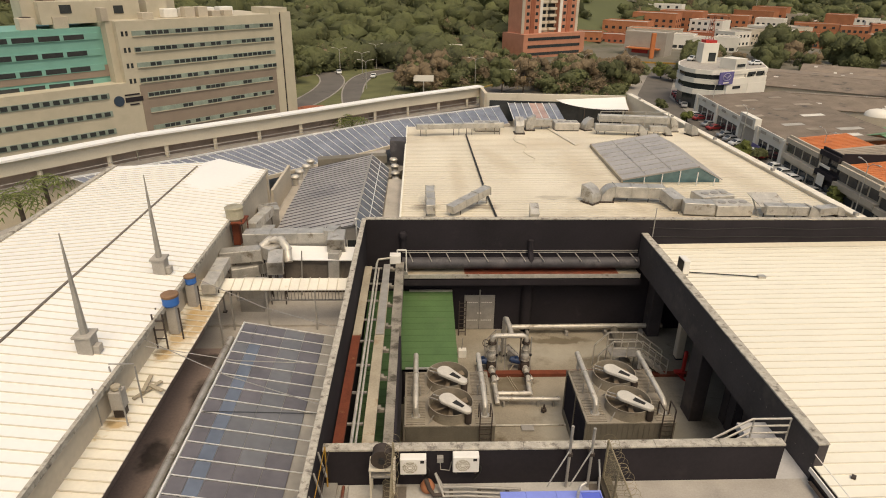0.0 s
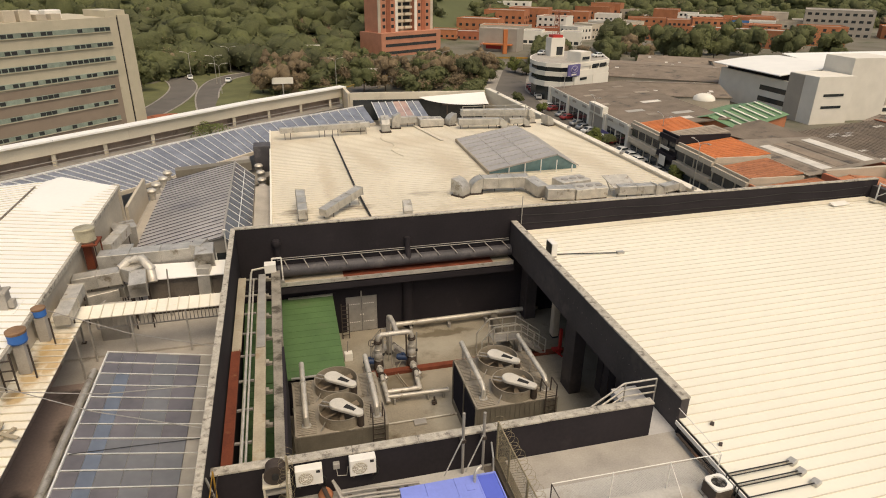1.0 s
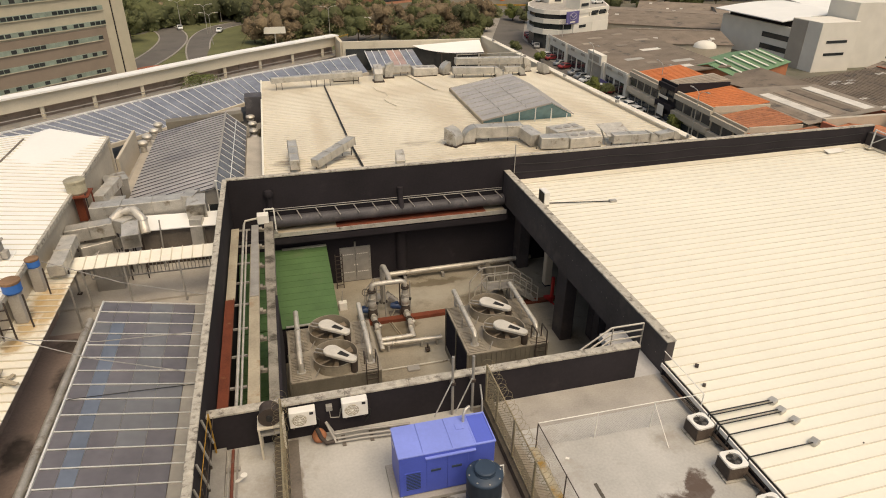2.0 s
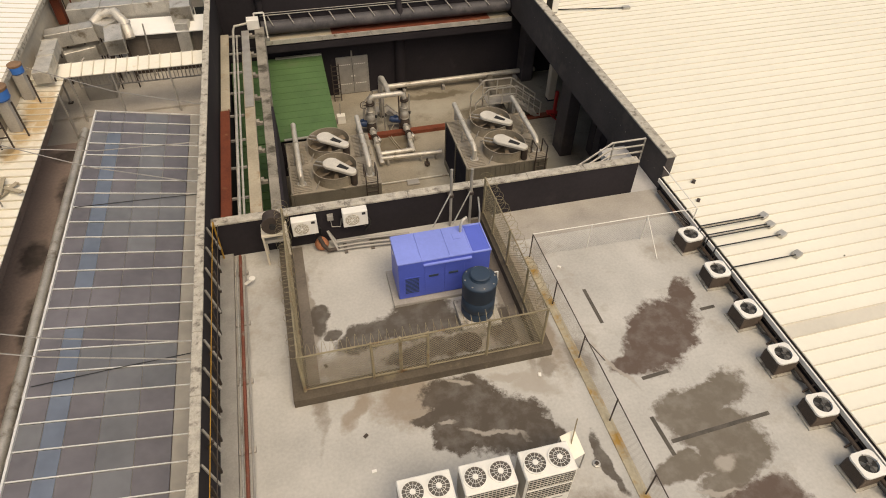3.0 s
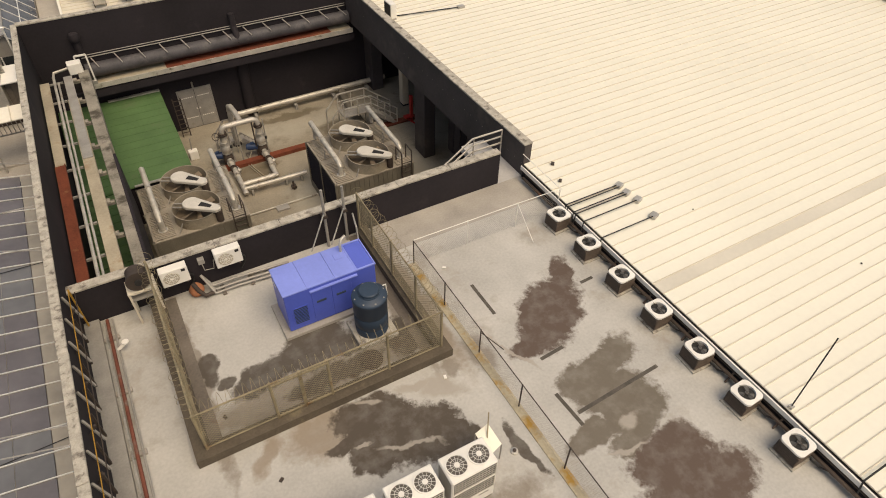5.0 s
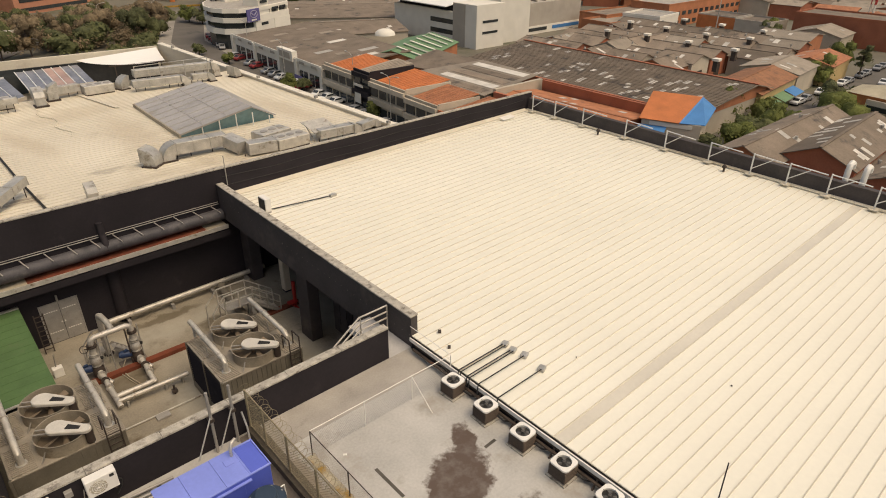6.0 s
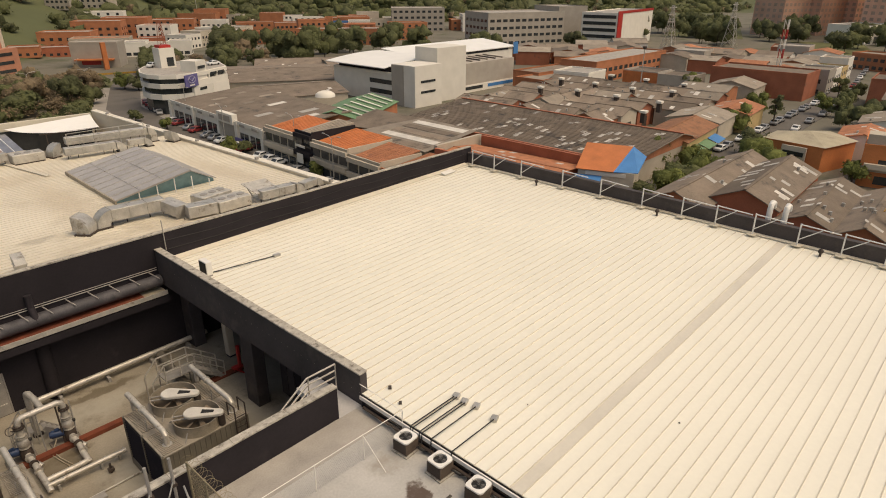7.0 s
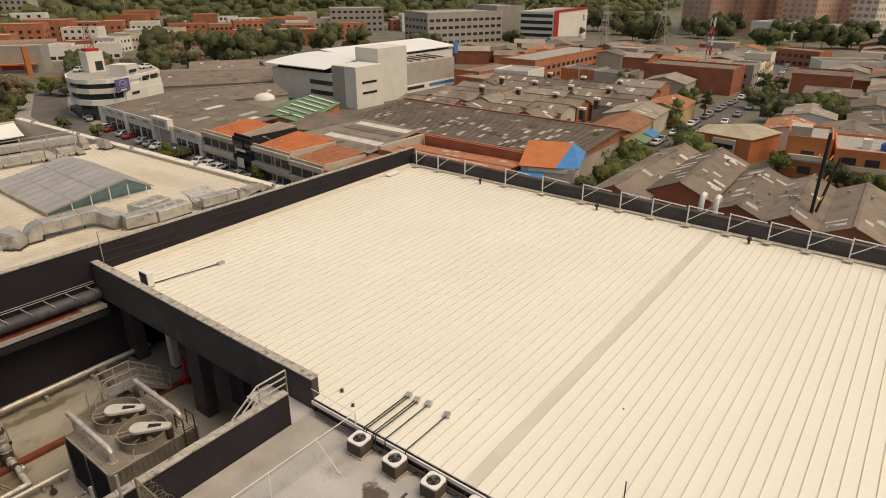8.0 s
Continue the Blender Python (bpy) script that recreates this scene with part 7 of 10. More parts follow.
duct_run([(21.6, 36.85, 1.6), (24.2, 36.65, 1.6)], 0.75, 0.6, floor=NZ)
duct_bend((24.68, 36.62, NZ), 180, 0.75, 0.6, 0.15)
duct_run([(24.9, 36.7, 1.5), (26.3, 37.05, 1.5)], 0.65, 0.5, floor=NZ)
duct_bend((26.72, 37.15, NZ), 190, 0.65, 0.5, 0.1)
duct_run([(1.6, 36.9, 1.5), (4.2, 39.6, 1.9)], 0.6, 0.5, floor=NZ)
duct_run([(0.4, 36.6, 1.6), (0.4, 40.2, 1.7)], 0.55, 0.6, floor=NZ)
duct_run([(-0.6, 57.6, 1.9), (3.8, 58.2, 1.9), (7.6, 58.6, 1.9)], 0.5, 0.45, floor=NZ)
duct_run([(17.2, 60.9, 2.15), (24.0, 60.2, 2.1)], 0.85, 0.6, M_PIPE, floor=NZ)
duct_bend((24.5, 60.15, NZ), 180, 0.85, 0.6, 0.65, mat=M_PIPE)
duct_run([(16.4, 58.9, 1.7), (20.4, 58.4, 1.7)], 0.8, 0.6, floor=NZ)
duct_bend((20.9, 58.3, NZ), 175, 0.8, 0.6, 0.25)
duct_run([(21.6, 58.7, 1.6), (23.0, 58.6, 1.6)], 0.6, 0.5, floor=NZ)
duct_bend((23.4, 58.55, NZ), 180, 0.6, 0.5, 0.2)
duct_bend((25.8, 58.7, NZ), 200, 0.9, 0.7, 0.2)
duct_bend((16.0, 60.6, NZ), 20, 0.85, 0.7, 0.3)
duct_run([(9.0, 60.6, 1.7), (12.6, 60.9, 1.7)], 0.7, 0.6, floor=NZ)
hr = thing("duct_gantry", "light steel gantry over the roof ducts", "gantry", at=(0, 0, NZ))
for x_ in (17.0, 19.2, 21.4, 23.6):
    part("post", Shape().beam((x_, 59.6, 0), (x_, 59.5, 2.0), 0.06), M_GALV, hr)
for z_ in (1.35, 2.0):
    part("rail", Shape().beam((17.0, 59.6, z_), (23.6, 59.5, z_), 0.05), M_GALV, hr)


def elbow(at, rz=0):
    e = thing("duct_elbow", "square galvanised duct elbow on a rusty curb", "duct", "roof ducts", at=at, rz=rz)
    part("riser", Shape().box(-0.38, -0.38, 0.12, 0.38, 0.38, 0.75), M_GALV, e, bev=0.02)
    part("bend", Shape().add([(-0.38, -0.38, 0.75), (0.38, -0.38, 0.75), (0.38, 0.38, 0.75), (-0.38, 0.38, 0.75), (-0.2, -0.38, 1.2), (0.5, -0.38, 0.95), (0.5, 0.38, 0.95), (-0.2, 0.38, 1.2), (0.5, -0.38, 1.5), (0.5, 0.38, 1.5)], [(0, 1, 5, 4), (1, 2, 6, 5), (2, 3, 7, 6), (3, 0, 4, 7), (4, 5, 8), (7, 9, 6), (4, 8, 9, 7), (5, 6, 9, 8)]), M_GALV, e)
    part("collar", Shape().box(-0.42, -0.42, 0.7, 0.42, 0.42, 0.78), M_GALV, e)
    part("curb", Shape().box(-0.5, -0.5, 0, 0.5, 0.5, 0.12), M_DARKM, e, "rusty dark curb")
    return e


elbow((6.8, 36.3, NZ), 90).scale = (0.7, 0.7, 0.7)
elbow((9.2, 59.0, NZ), 90)
elbow((10.4, 60.4, NZ), 0)


def rooftop_unit():
    u = thing("rooftop_unit", "pale rooftop air conditioner with round fan grilles", "rooftop unit", "rooftop units")
    part("casing", Shape().box(-1.2, -0.7, 0.1, 1.2, 0.7, 0.8), M_PIPE, u, bev=0.03)
    part("skid", Shape().box(-1.15, -0.65, 0, 1.15, 0.65, 0.1), M_DARKM, u)
    for x in (-0.6, 0.1, 0.8):
        part("fan_grille", Shape().lathe([(0.26, 0.8), (0.26, 0.84), (0.0, 0.85)], (x, 0, 0), 18), M_GREY, u)
    return u


put(rooftop_unit(), pose(19.3, 39.3, NZ, 0, 0, 10), pose(19.7, 37.5, NZ, 0, 0, 2), pose(6.2, 60.2, NZ), pose(14.0, 60.6, NZ))
solo("tilted_sheet", Shape().slab((21.3, 36.8, 1.75), (23.3, 36.9, 1.65), (23.0, 38.3, 2.2), (21.0, 38.2, 2.25), 0.04).beam((21.4, 37, 1.0), (21.2, 38, 2.2), 0.06).beam((23.2, 37, 1.0), (22.9, 38.1, 2.1), 0.06), M_PIPE, "tilted metal sheet roof over a unit", "sheet")

# ---- curved street front: coping, glazed lean-to, awning ----
CW = [(-39.0, 43.0), (-33.7, 49.2), (-26.2, 57.9), (-15.2, 67.0), (-3.7, 77.2), (8.0, 86.0)]
M_PARAPET = surf("pale_parapet_render", (0.60, 0.54, 0.43), 0.85, 0.0, 0.1, 0.3, 8.0, 0.06, (0.47, 0.41, 0.32), 0.62)
cf = thing("curved_parapet", "long cream curved parapet with a white coping", "parapet", at=(0, 0, 0))
for a, b in zip(CW, CW[1:]):
    d = Vector((b[0] - a[0], b[1] - a[1], 0))
    n = max(1, round(d.length / 2.5))
    nrm = Vector((d.y, -d.x, 0)).normalized()
    part("wall", Shape().beam((*a, 0.2), (*b, 0.2), 0.5, 1.2), M_PARAPET, cf)
    for k in range(n):
        p, q = Vector((*a, 0.88)) + d * (k / n), Vector((*a, 0.88)) + d * ((k + 1) / n - 0.002)
        part("coping", Shape().beam(p, q, 1.3, 0.16), M_WHITE_ROOF, cf)
    back = -nrm * 0.9
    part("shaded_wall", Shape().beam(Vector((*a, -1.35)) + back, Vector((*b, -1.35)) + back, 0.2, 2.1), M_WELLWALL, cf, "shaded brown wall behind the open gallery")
    part("lower_ledge", Shape().beam((*a, -1.62), (*b, -1.62), 1.3, 0.14), M_CONC, cf)
    part("lower_wall", Shape().beam((*a, -7.2), (*b, -7.2), 0.35, 10.6), M_CREAM_WALL, cf)
    for k in range(max(1, n // 2)):
        p = Vector((*a, -1.55)) + d * ((k + 0.5) / max(1, n // 2))
        part("pier", Shape().beam(p, p + Vector((0, 0, 1.15)), 0.3), M_PARAPET, cf)
    part("gallery_rail", Shape().tube([Vector((*a, -0.95)) + nrm * 0.5, Vector((*b, -0.95)) + nrm * 0.5], 0.04, 6).tube([Vector((*a, -1.25)) + nrm * 0.5, Vector((*b, -1.25)) + nrm * 0.5], 0.03, 6), M_GREY, cf)
part("end_return", Shape().beam((8.0, 86.0, -5.6), (8.2, 80.8, -5.6), 0.4, 12.9), M_CREAM_WALL, cf)
part("north_wall", Shape().beam((8.3, 80.6, -5.4), (25.7, 79.2, -5.4), 0.4, 12.7), M_PARAPET, cf)
part("dark_opening", Shape().beam((8.6, 80.3, -1.2), (25.4, 78.95, -1.2), 0.2, 2.6), M_WINDOW, cf, "dark glazed strip below the coping")
M_LEANGLASS = glazing("grey_blue_roof_glass", (0.19, 0.196, 0.22), 0.2, 0.3)
lt = thing("glazed_lean_to", "long blue-grey glazed lean-to roof with white bars", "glass roof", at=(0, 0, 0))
U = [(-27.5, 48.0), (-20.0, 54.3), (-12.4, 61.2), (-3.8, 68.8), (9.5, 77.5)]
Lw = [(-20.5, 44.5), (-13.5, 50.6), (-8.4, 55.6), (-1.5, 63.0), (10.0, 71.2)]
for i in range(4):
    n = 12
    for k in range(n):
        t0, t1 = k / n, (k + 1) / n
        p0, p1 = Vector((*U[i], -0.1)).lerp(Vector((*U[i + 1], -0.1)), t0), Vector((*U[i], -0.1)).lerp(Vector((*U[i + 1], -0.1)), t1)
        q0, q1 = Vector((*Lw[i], -0.9)).lerp(Vector((*Lw[i + 1], -0.9)), t0), Vector((*Lw[i], -0.9)).lerp(Vector((*Lw[i + 1], -0.9)), t1)
        part("pane", Shape().slab(q0, q1, p1, p0, 0.03), M_LEANGLASS, lt)
        part("bar", Shape().beam(q0 + Vector((0, 0, 0.04)), p0 + Vector((0, 0, 0.04)), 0.06, 0.06), M_ALU, lt)
    part("edge", Shape().beam((*Lw[i], -0.95), (*Lw[i + 1], -0.95), 0.25, 0.3), M_PLASTER, lt)
    part("edge", Shape().beam((*U[i], -0.1), (*U[i + 1], -0.1), 0.15, 0.2), M_ALU, lt)
aw = thing("white_awning", "white curved fabric awning on a dark frame", "awning", at=(0, 0, 0))
n = 12
sh_ = Shape()
grid = []
for v in (0.0, 0.5, 1.0):
    for i in range(n + 1):
        u = i / n
        bow = math.sin(math.pi / 2 * u ** 0.7)
        grid.append((16.9 + 8.5 * u - 0.4 * v * u, 79.5 - 0.9 * u - 3.3 * v * bow, 0.37 + 0.55 * u - 0.92 * v * bow - 0.12 * math.sin(math.pi * v) * u))
sh_.add(grid, [(r_ * (n + 1) + k, r_ * (n + 1) + k + 1, (r_ + 1) * (n + 1) + k + 1, (r_ + 1) * (n + 1) + k) for r_ in range(2) for k in range(n)])
part("fabric", sh_, M_WHITE_ROOF, aw)
part("frame", Shape().beam((19.4, 76.9, -0.2), (24.9, 75.3, -0.06), 0.12), M_DARKM, aw)
for x_, y_ in ((20.0, 76.75), (24.6, 75.4)):
    part("post", Shape().beam((x_, y_, -3.2), (x_, y_, -0.15), 0.1), M_DARKM, aw)
setting("floor_8", Shape().prism([(-34, 40), (-21, 42.3), (-10.8, 42.3), (-1.5, 61.8), (26.5, 61.8), (26.2, 83.5), (8.3, 82.5), (-3.7, 76.5), (-15.2, 66.4), (-26, 57.4)], -3.6, -3.2), M_CONC, "lower concrete roof behind the curved parapet", "floor")
ge = thing("glazed_end_bay", "blue-grey glazed end bay with one pinkish pane", "glass roof", at=(0, 0, 0))
M_PINKPANE = glazing("pinkish_pane", (0.42, 0.27, 0.22), 0.3)
for k in range(7):
    x = 10.7 + k * 0.86
    part("pane", Shape().slab((x, 72.6, -0.7), (x + 0.82, 72.6, -0.7), (x + 0.86, 78.7, 0.05), (x + 0.04, 78.7, 0.05), 0.03), M_PINKPANE if k in (3, 4) else M_LEANGLASS, ge)
    part("bar", Shape().beam((x - 0.02, 72.6, -0.66), (x + 0.02, 78.7, 0.09), 0.09, 0.08), M_ALU, ge)
part("edge", Shape().beam((10.6, 72.5, -0.75), (16.8, 72.5, -0.75), 0.2, 0.25), M_PLASTER, ge)
part("wall", Shape().box(10.7, 72.7, -3.2, 16.7, 73.0, -0.8), M_PLASTER, ge)

# ---- land, streets and city ----
G = -22.0
AZ = [-180, -90, -60, -25, -12, -5, 3, 10, 15, 25, 40, 60, 75, 90, 120, 180]
D0 = [420, 340, 280, 245, 240, 262, 255, 300, 360, 515, 585, 640, 950, 1100, 1100, 420]
K = 37 / 27


def land(x, y):
    d = math.hypot(x, y)
    az = math.degrees(math.atan2(x, y))
    d0 = float(np.interp(az, AZ, D0))
    h = max(0.0, d - d0)
    return G + min(160.0, 0.20 * h * h / (h + 60.0)) + (2.5 * noise.noise(Vector((x * 0.012, y * 0.012, 0))) * min(1.0, h / 60.0))


def ground_mat():
    m = surf("city_ground", (0.155, 0.14, 0.105), 0.9, 0.0, 0.25, 0.05, 2.0, 0.1, (0.085, 0.09, 0.05), 0.52)
    n, l = m.node_tree.nodes, m.node_tree.links
    b = n["Principled BSDF"]
    src = b.inputs["Base Color"].links[0].from_socket
    g = n.new("ShaderNodeNewGeometry")
    sep = n.new("ShaderNodeSeparateXYZ")
    l.new(g.outputs["Position"], sep.inputs[0])
    z = n.new("ShaderNodeMapRange")
    z.inputs["From Min"].default_value, z.inputs["From Max"].default_value = G + 0.2, G + 1.2
    l.new(sep.outputs["Z"], z.inputs["Value"])
    no = n.new("ShaderNodeTexNoise")
    no.inputs["Scale"].default_value, no.inputs["Detail"].default_value = 0.03, 6
    l.new(g.outputs["Position"], no.inputs["Vector"])
    ramp = n.new("ShaderNodeMix")
    ramp.data_type = "RGBA"
    ramp.inputs["A"].default_value, ramp.inputs["B"].default_value = (0.065, 0.072, 0.032, 1), (0.12, 0.132, 0.055, 1)
    l.new(no.outputs[0], ramp.inputs["Factor"])
    mx = n.new("ShaderNodeMix")
    mx.data_type = "RGBA"
    l.new(z.outputs[0], mx.inputs["Factor"])
    l.new(src, mx.inputs["A"])
    l.new(ramp.outputs["Result"], mx.inputs["B"])
    l.new(mx.outputs["Result"], b.inputs["Base Color"])
    return m


s = Shape()
radii = [0, 30, 80, 130, 170, 200, 220, 240, 260, 280, 300, 325, 350, 380, 420, 470, 530, 600, 700, 850, 1100, 1500, 2200, 3200, 4500]
NA = 180
vs = [(0, 0, G)]
for r_ in radii[1:]:
    for k in range(NA):
        a = 2 * math.pi * k / NA
        x, y = r_ * math.sin(a), r_ * math.cos(a)
        vs.append((x, y, land(x, y)))
fs = [(0, 1 + (k + 1) % NA, 1 + k) for k in range(NA)]
for i in range(len(radii) - 2):
    for k in range(NA):
        a, b = 1 + i * NA + k, 1 + i * NA + (k + 1) % NA
        fs.append((a, b, b + NA, a + NA))
ob = setting("ground", s.add(vs, fs), ground_mat(), "valley floor rising to wooded hills", "ground")
ob.data.shade_smooth()


def strip(name, pts, w, z, mat, label, cat):
    s = Shape()
    L, R = [], []
    for i, p in enumerate(pts):
        a, b = Vector(pts[max(i - 1, 0)]), Vector(pts[min(i + 1, len(pts) - 1)])
        d = (b - a).normalized()
        n_ = Vector((-d.y, d.x))
        L.append((p[0] + n_.x * w / 2, p[1] + n_.y * w / 2, max(z, land(*p) + z - G)))
        R.append((p[0] - n_.x * w / 2, p[1] - n_.y * w / 2, max(z, land(*p) + z - G)))
    k = len(pts)
    s.add(L + R + [(x, y, q - 0.25) for x, y, q in L + R], [(i, i + k, i + k + 1, i + 1) for i in range(k - 1)] + [(i, i + 1, i + 1 + 2 * k, i + 2 * k) for i in range(k - 1)] + [(i + k, i + 3 * k, i + 3 * k + 1, i + k + 1) for i in range(k - 1)])
    return setting(name, s, mat, label, cat)


def bez(p0, p1, p2, n=10):
    return [tuple((1 - t) ** 2 * a + 2 * t * (1 - t) * b + t * t * c for a, b, c in zip(p0, p1, p2)) for t in [i / n for i in range(n + 1)]]


strip("pavement_1", [(66, -60), (66, 40), (67, 90), (69, 130), (71, 170), (76.5, 206), (94, 248)], 18, G + 0.10, M_PAVE, "grey pavement beside the mall street", "pavement")
strip("road_1", [(66, -60), (66, 40), (67, 90), (69, 130), (71, 170), (76.5, 206), (94, 248), (108, 276), (135, 306)], 10, G + 0.14, M_ASPHALT, "worn asphalt street beside the mall", "road")
strip("road_2", [(76, 47), (130, 46.5), (170, 46.5), (230, 48), (300, 57), (345, 60), (380, 58)], 9.5, G + 0.12, M_ASPHALT, "straight asphalt street through the city blocks", "road")
strip("road_3", bez((-50, 150), (-30, 190), (-31, 225), 12) + bez((-31, 225), (-32, 250), (-52, 275), 8)[1:], 8.4, G + 0.12, M_ASPHALT, "curving road at the foot of the hill", "road")
strip("road_4", bez((-16, 170), (-26, 215), (-21, 240), 12) + bez((-21, 240), (-17, 258), (0, 262), 8)[1:], 6.6, G + 0.16, M_ASPHALT, "second carriageway at the foot of the hill", "road")
strip("median", bez((-14, 188), (-15, 210), (-12, 236), 10), 9, G + 0.3, M_GRASS, "bright grass verge beside the carriageway", "verge")
strip("verge", [(2, 205), (14, 235), (30, 262)], 34, G + 0.1, M_GRASS, "rough grass slope beside the road", "verge")
strip("verge_3", [(52, 140), (56, 175), (61, 205), (74, 238), (92, 268)], 14, G + 0.09, M_GRASS, "rough grass edge beside the mall street", "verge")
strip("verge_2", [(-40, 170), (-30, 200), (-22, 232), (-10, 262)], 62, G + 0.07, M_GRASS, "rough grass between the carriageways", "verge")


def side_of(pts, d):
    out = []
    for i, p in enumerate(pts):
        a, b = Vector(pts[max(i - 1, 0)]), Vector(pts[min(i + 1, len(pts) - 1)])
        n_ = (b - a).normalized()
        out.append((p[0] - n_.y * d, p[1] + n_.x * d))
    return out


for i, (pth, w_) in enumerate(((bez((-50, 150), (-30, 190), (-31, 225), 12) + bez((-31, 225), (-32, 250), (-52, 275), 8)[1:], 4.3), (bez((-16, 170), (-26, 215), (-21, 240), 12) + bez((-21, 240), (-17, 258), (0, 262), 8)[1:], 3.4))):
    for j, sg in enumerate((-1, 1)):
        strip("kerb_%d" % (i * 2 + j + 1), side_of(pth, sg * w_), 0.45, G + 0.28, M_PAVE, "pale kerb along the carriageway", "kerb")
strip("road_5", [(18, 205), (40, 236), (58, 252), (84, 262)], 8, G + 0.2, M_ASPHALT, "slip road with a yellow rail", "road")
y2 = thing("road_rail", "yellow railing beside the junction", "railing", at=(0, 0, G))
for k in range(6):
    p_, q_ = Vector((86, 286, 0)).lerp(Vector((112, 279, 0)), k / 6), Vector((86, 286, 0)).lerp(Vector((112, 279, 0)), (k + 1) / 6)
    part("rail", Shape().beam(p_ + Vector((0, 0, 0.9)), q_ + Vector((0, 0, 0.9)), 0.3, 0.7), M_YELLOW, y2)
    part("post", Shape().beam(p_, p_ + Vector((0, 0, 0.6)), 0.3), M_YELLOW, y2)
yr = thing("road_rail", "yellow railing along the slip road", "railing", at=(0, 0, G))
for k in range(7):
    p_, q_ = Vector((20, 213, 0)).lerp(Vector((52, 254, 0)), k / 7), Vector((20, 213, 0)).lerp(Vector((52, 254, 0)), (k + 1) / 7)
    part("rail", Shape().beam(p_ + Vector((0, 0, 1.1)), q_ + Vector((0, 0, 1.1)), 0.25), M_YELLOW, yr)
    part("post", Shape().beam(p_, p_ + Vector((0, 0, 1.1)), 0.2), M_YELLOW, yr)

WIN = {}


def window_mesh(w, h):
    key = (round(w, 2), round(h, 2))
    if key not in WIN:
        WIN[key] = mesh_of("window", Shape().box(-w / 2, -0.05, 0, w / 2, 0.06, h), M_WINDOW)
    return WIN[key]


def facade_windows(b, x0, x1, y, z, w, h, n, side="s", sill=True):
    """n windows along one side, in the building's own axes: s and n run along x, e and w along y."""
    for k in range(n):
        u = x0 + (k + 0.5) * (x1 - x0) / n
        o = part("window", window_mesh(w, h), None, b)
        o.matrix_basis = pose(u, y, z) if side in "sn" else pose(y, u, z, 0, 0, 90)


def block(at, rz, w, d, h, mat, label, rows=0, cols=0, ww=1.2, wh=1.2, cat="building", group="", flat=M_CONC, sides="swe", base=3.2, name="city_building", zg=None):
    """A flat-roofed building with a parapet and rows of windows; its south face looks at -y before it is turned."""
    z = land(*at) - 0.3 if zg is None else zg
    b = thing(name, label, cat, group, at=(*at, z), rz=rz)
    part("wall", Shape().box(-w / 2, -d / 2, 0, w / 2, d / 2, h), mat, b)
    part("roof", Shape().box(-w / 2 + 0.25, -d / 2 + 0.25, h + 0.004, w / 2 - 0.25, d / 2 - 0.25, h + 0.08), flat, b)
    pr_ = Shape().box(-w / 2 - 0.05, -d / 2 - 0.05, h, w / 2 + 0.05, -d / 2 + 0.25, h + 0.6).box(-w / 2 - 0.05, d / 2 - 0.25, h, w / 2 + 0.05, d / 2 + 0.05, h + 0.6)
    pr_.box(-w / 2 - 0.05, -d / 2 + 0.25, h, -w / 2 + 0.25, d / 2 - 0.25, h + 0.6).box(w / 2 - 0.25, -d / 2 + 0.25, h, w / 2 + 0.05, d / 2 - 0.25, h + 0.6)
    part("parapet", pr_, mat, b)
    far_panes = Shape()
    for r_ in range(rows):
        zz = 1.0 + r_ * base
        if zz + wh > h:
            break
        if rows > 8:
            for sd, n_, ext in (("s", cols, w), ("w", max(1, int(cols * d / w)), d)):
                for q_ in range(n_):
                    u_ = -ext / 2 + (q_ + 0.5) * ext / n_
                    if sd == "s":
                        far_panes.box(u_ - ww / 2, -d / 2 - 0.06, zz, u_ + ww / 2, -d / 2 + 0.05, zz + wh)
                    else:
                        far_panes.box(-w / 2 - 0.06, u_ - ww / 2, zz, -w / 2 + 0.05, u_ + ww / 2, zz + wh)
            continue
        if "s" in sides:
            facade_windows(b, -w / 2 + 0.6, w / 2 - 0.6, -d / 2, zz, ww, wh, cols)
        n2 = max(1, int(cols * d / w))
        if "w" in sides:
            facade_windows(b, -d / 2 + 0.6, d / 2 - 0.6, -w / 2, zz, ww, wh, n2, "w")
        if "e" in sides:
            facade_windows(b, -d / 2 + 0.6, d / 2 - 0.6, w / 2, zz, ww, wh, n2, "e")
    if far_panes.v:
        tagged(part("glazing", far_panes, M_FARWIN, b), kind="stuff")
    return b


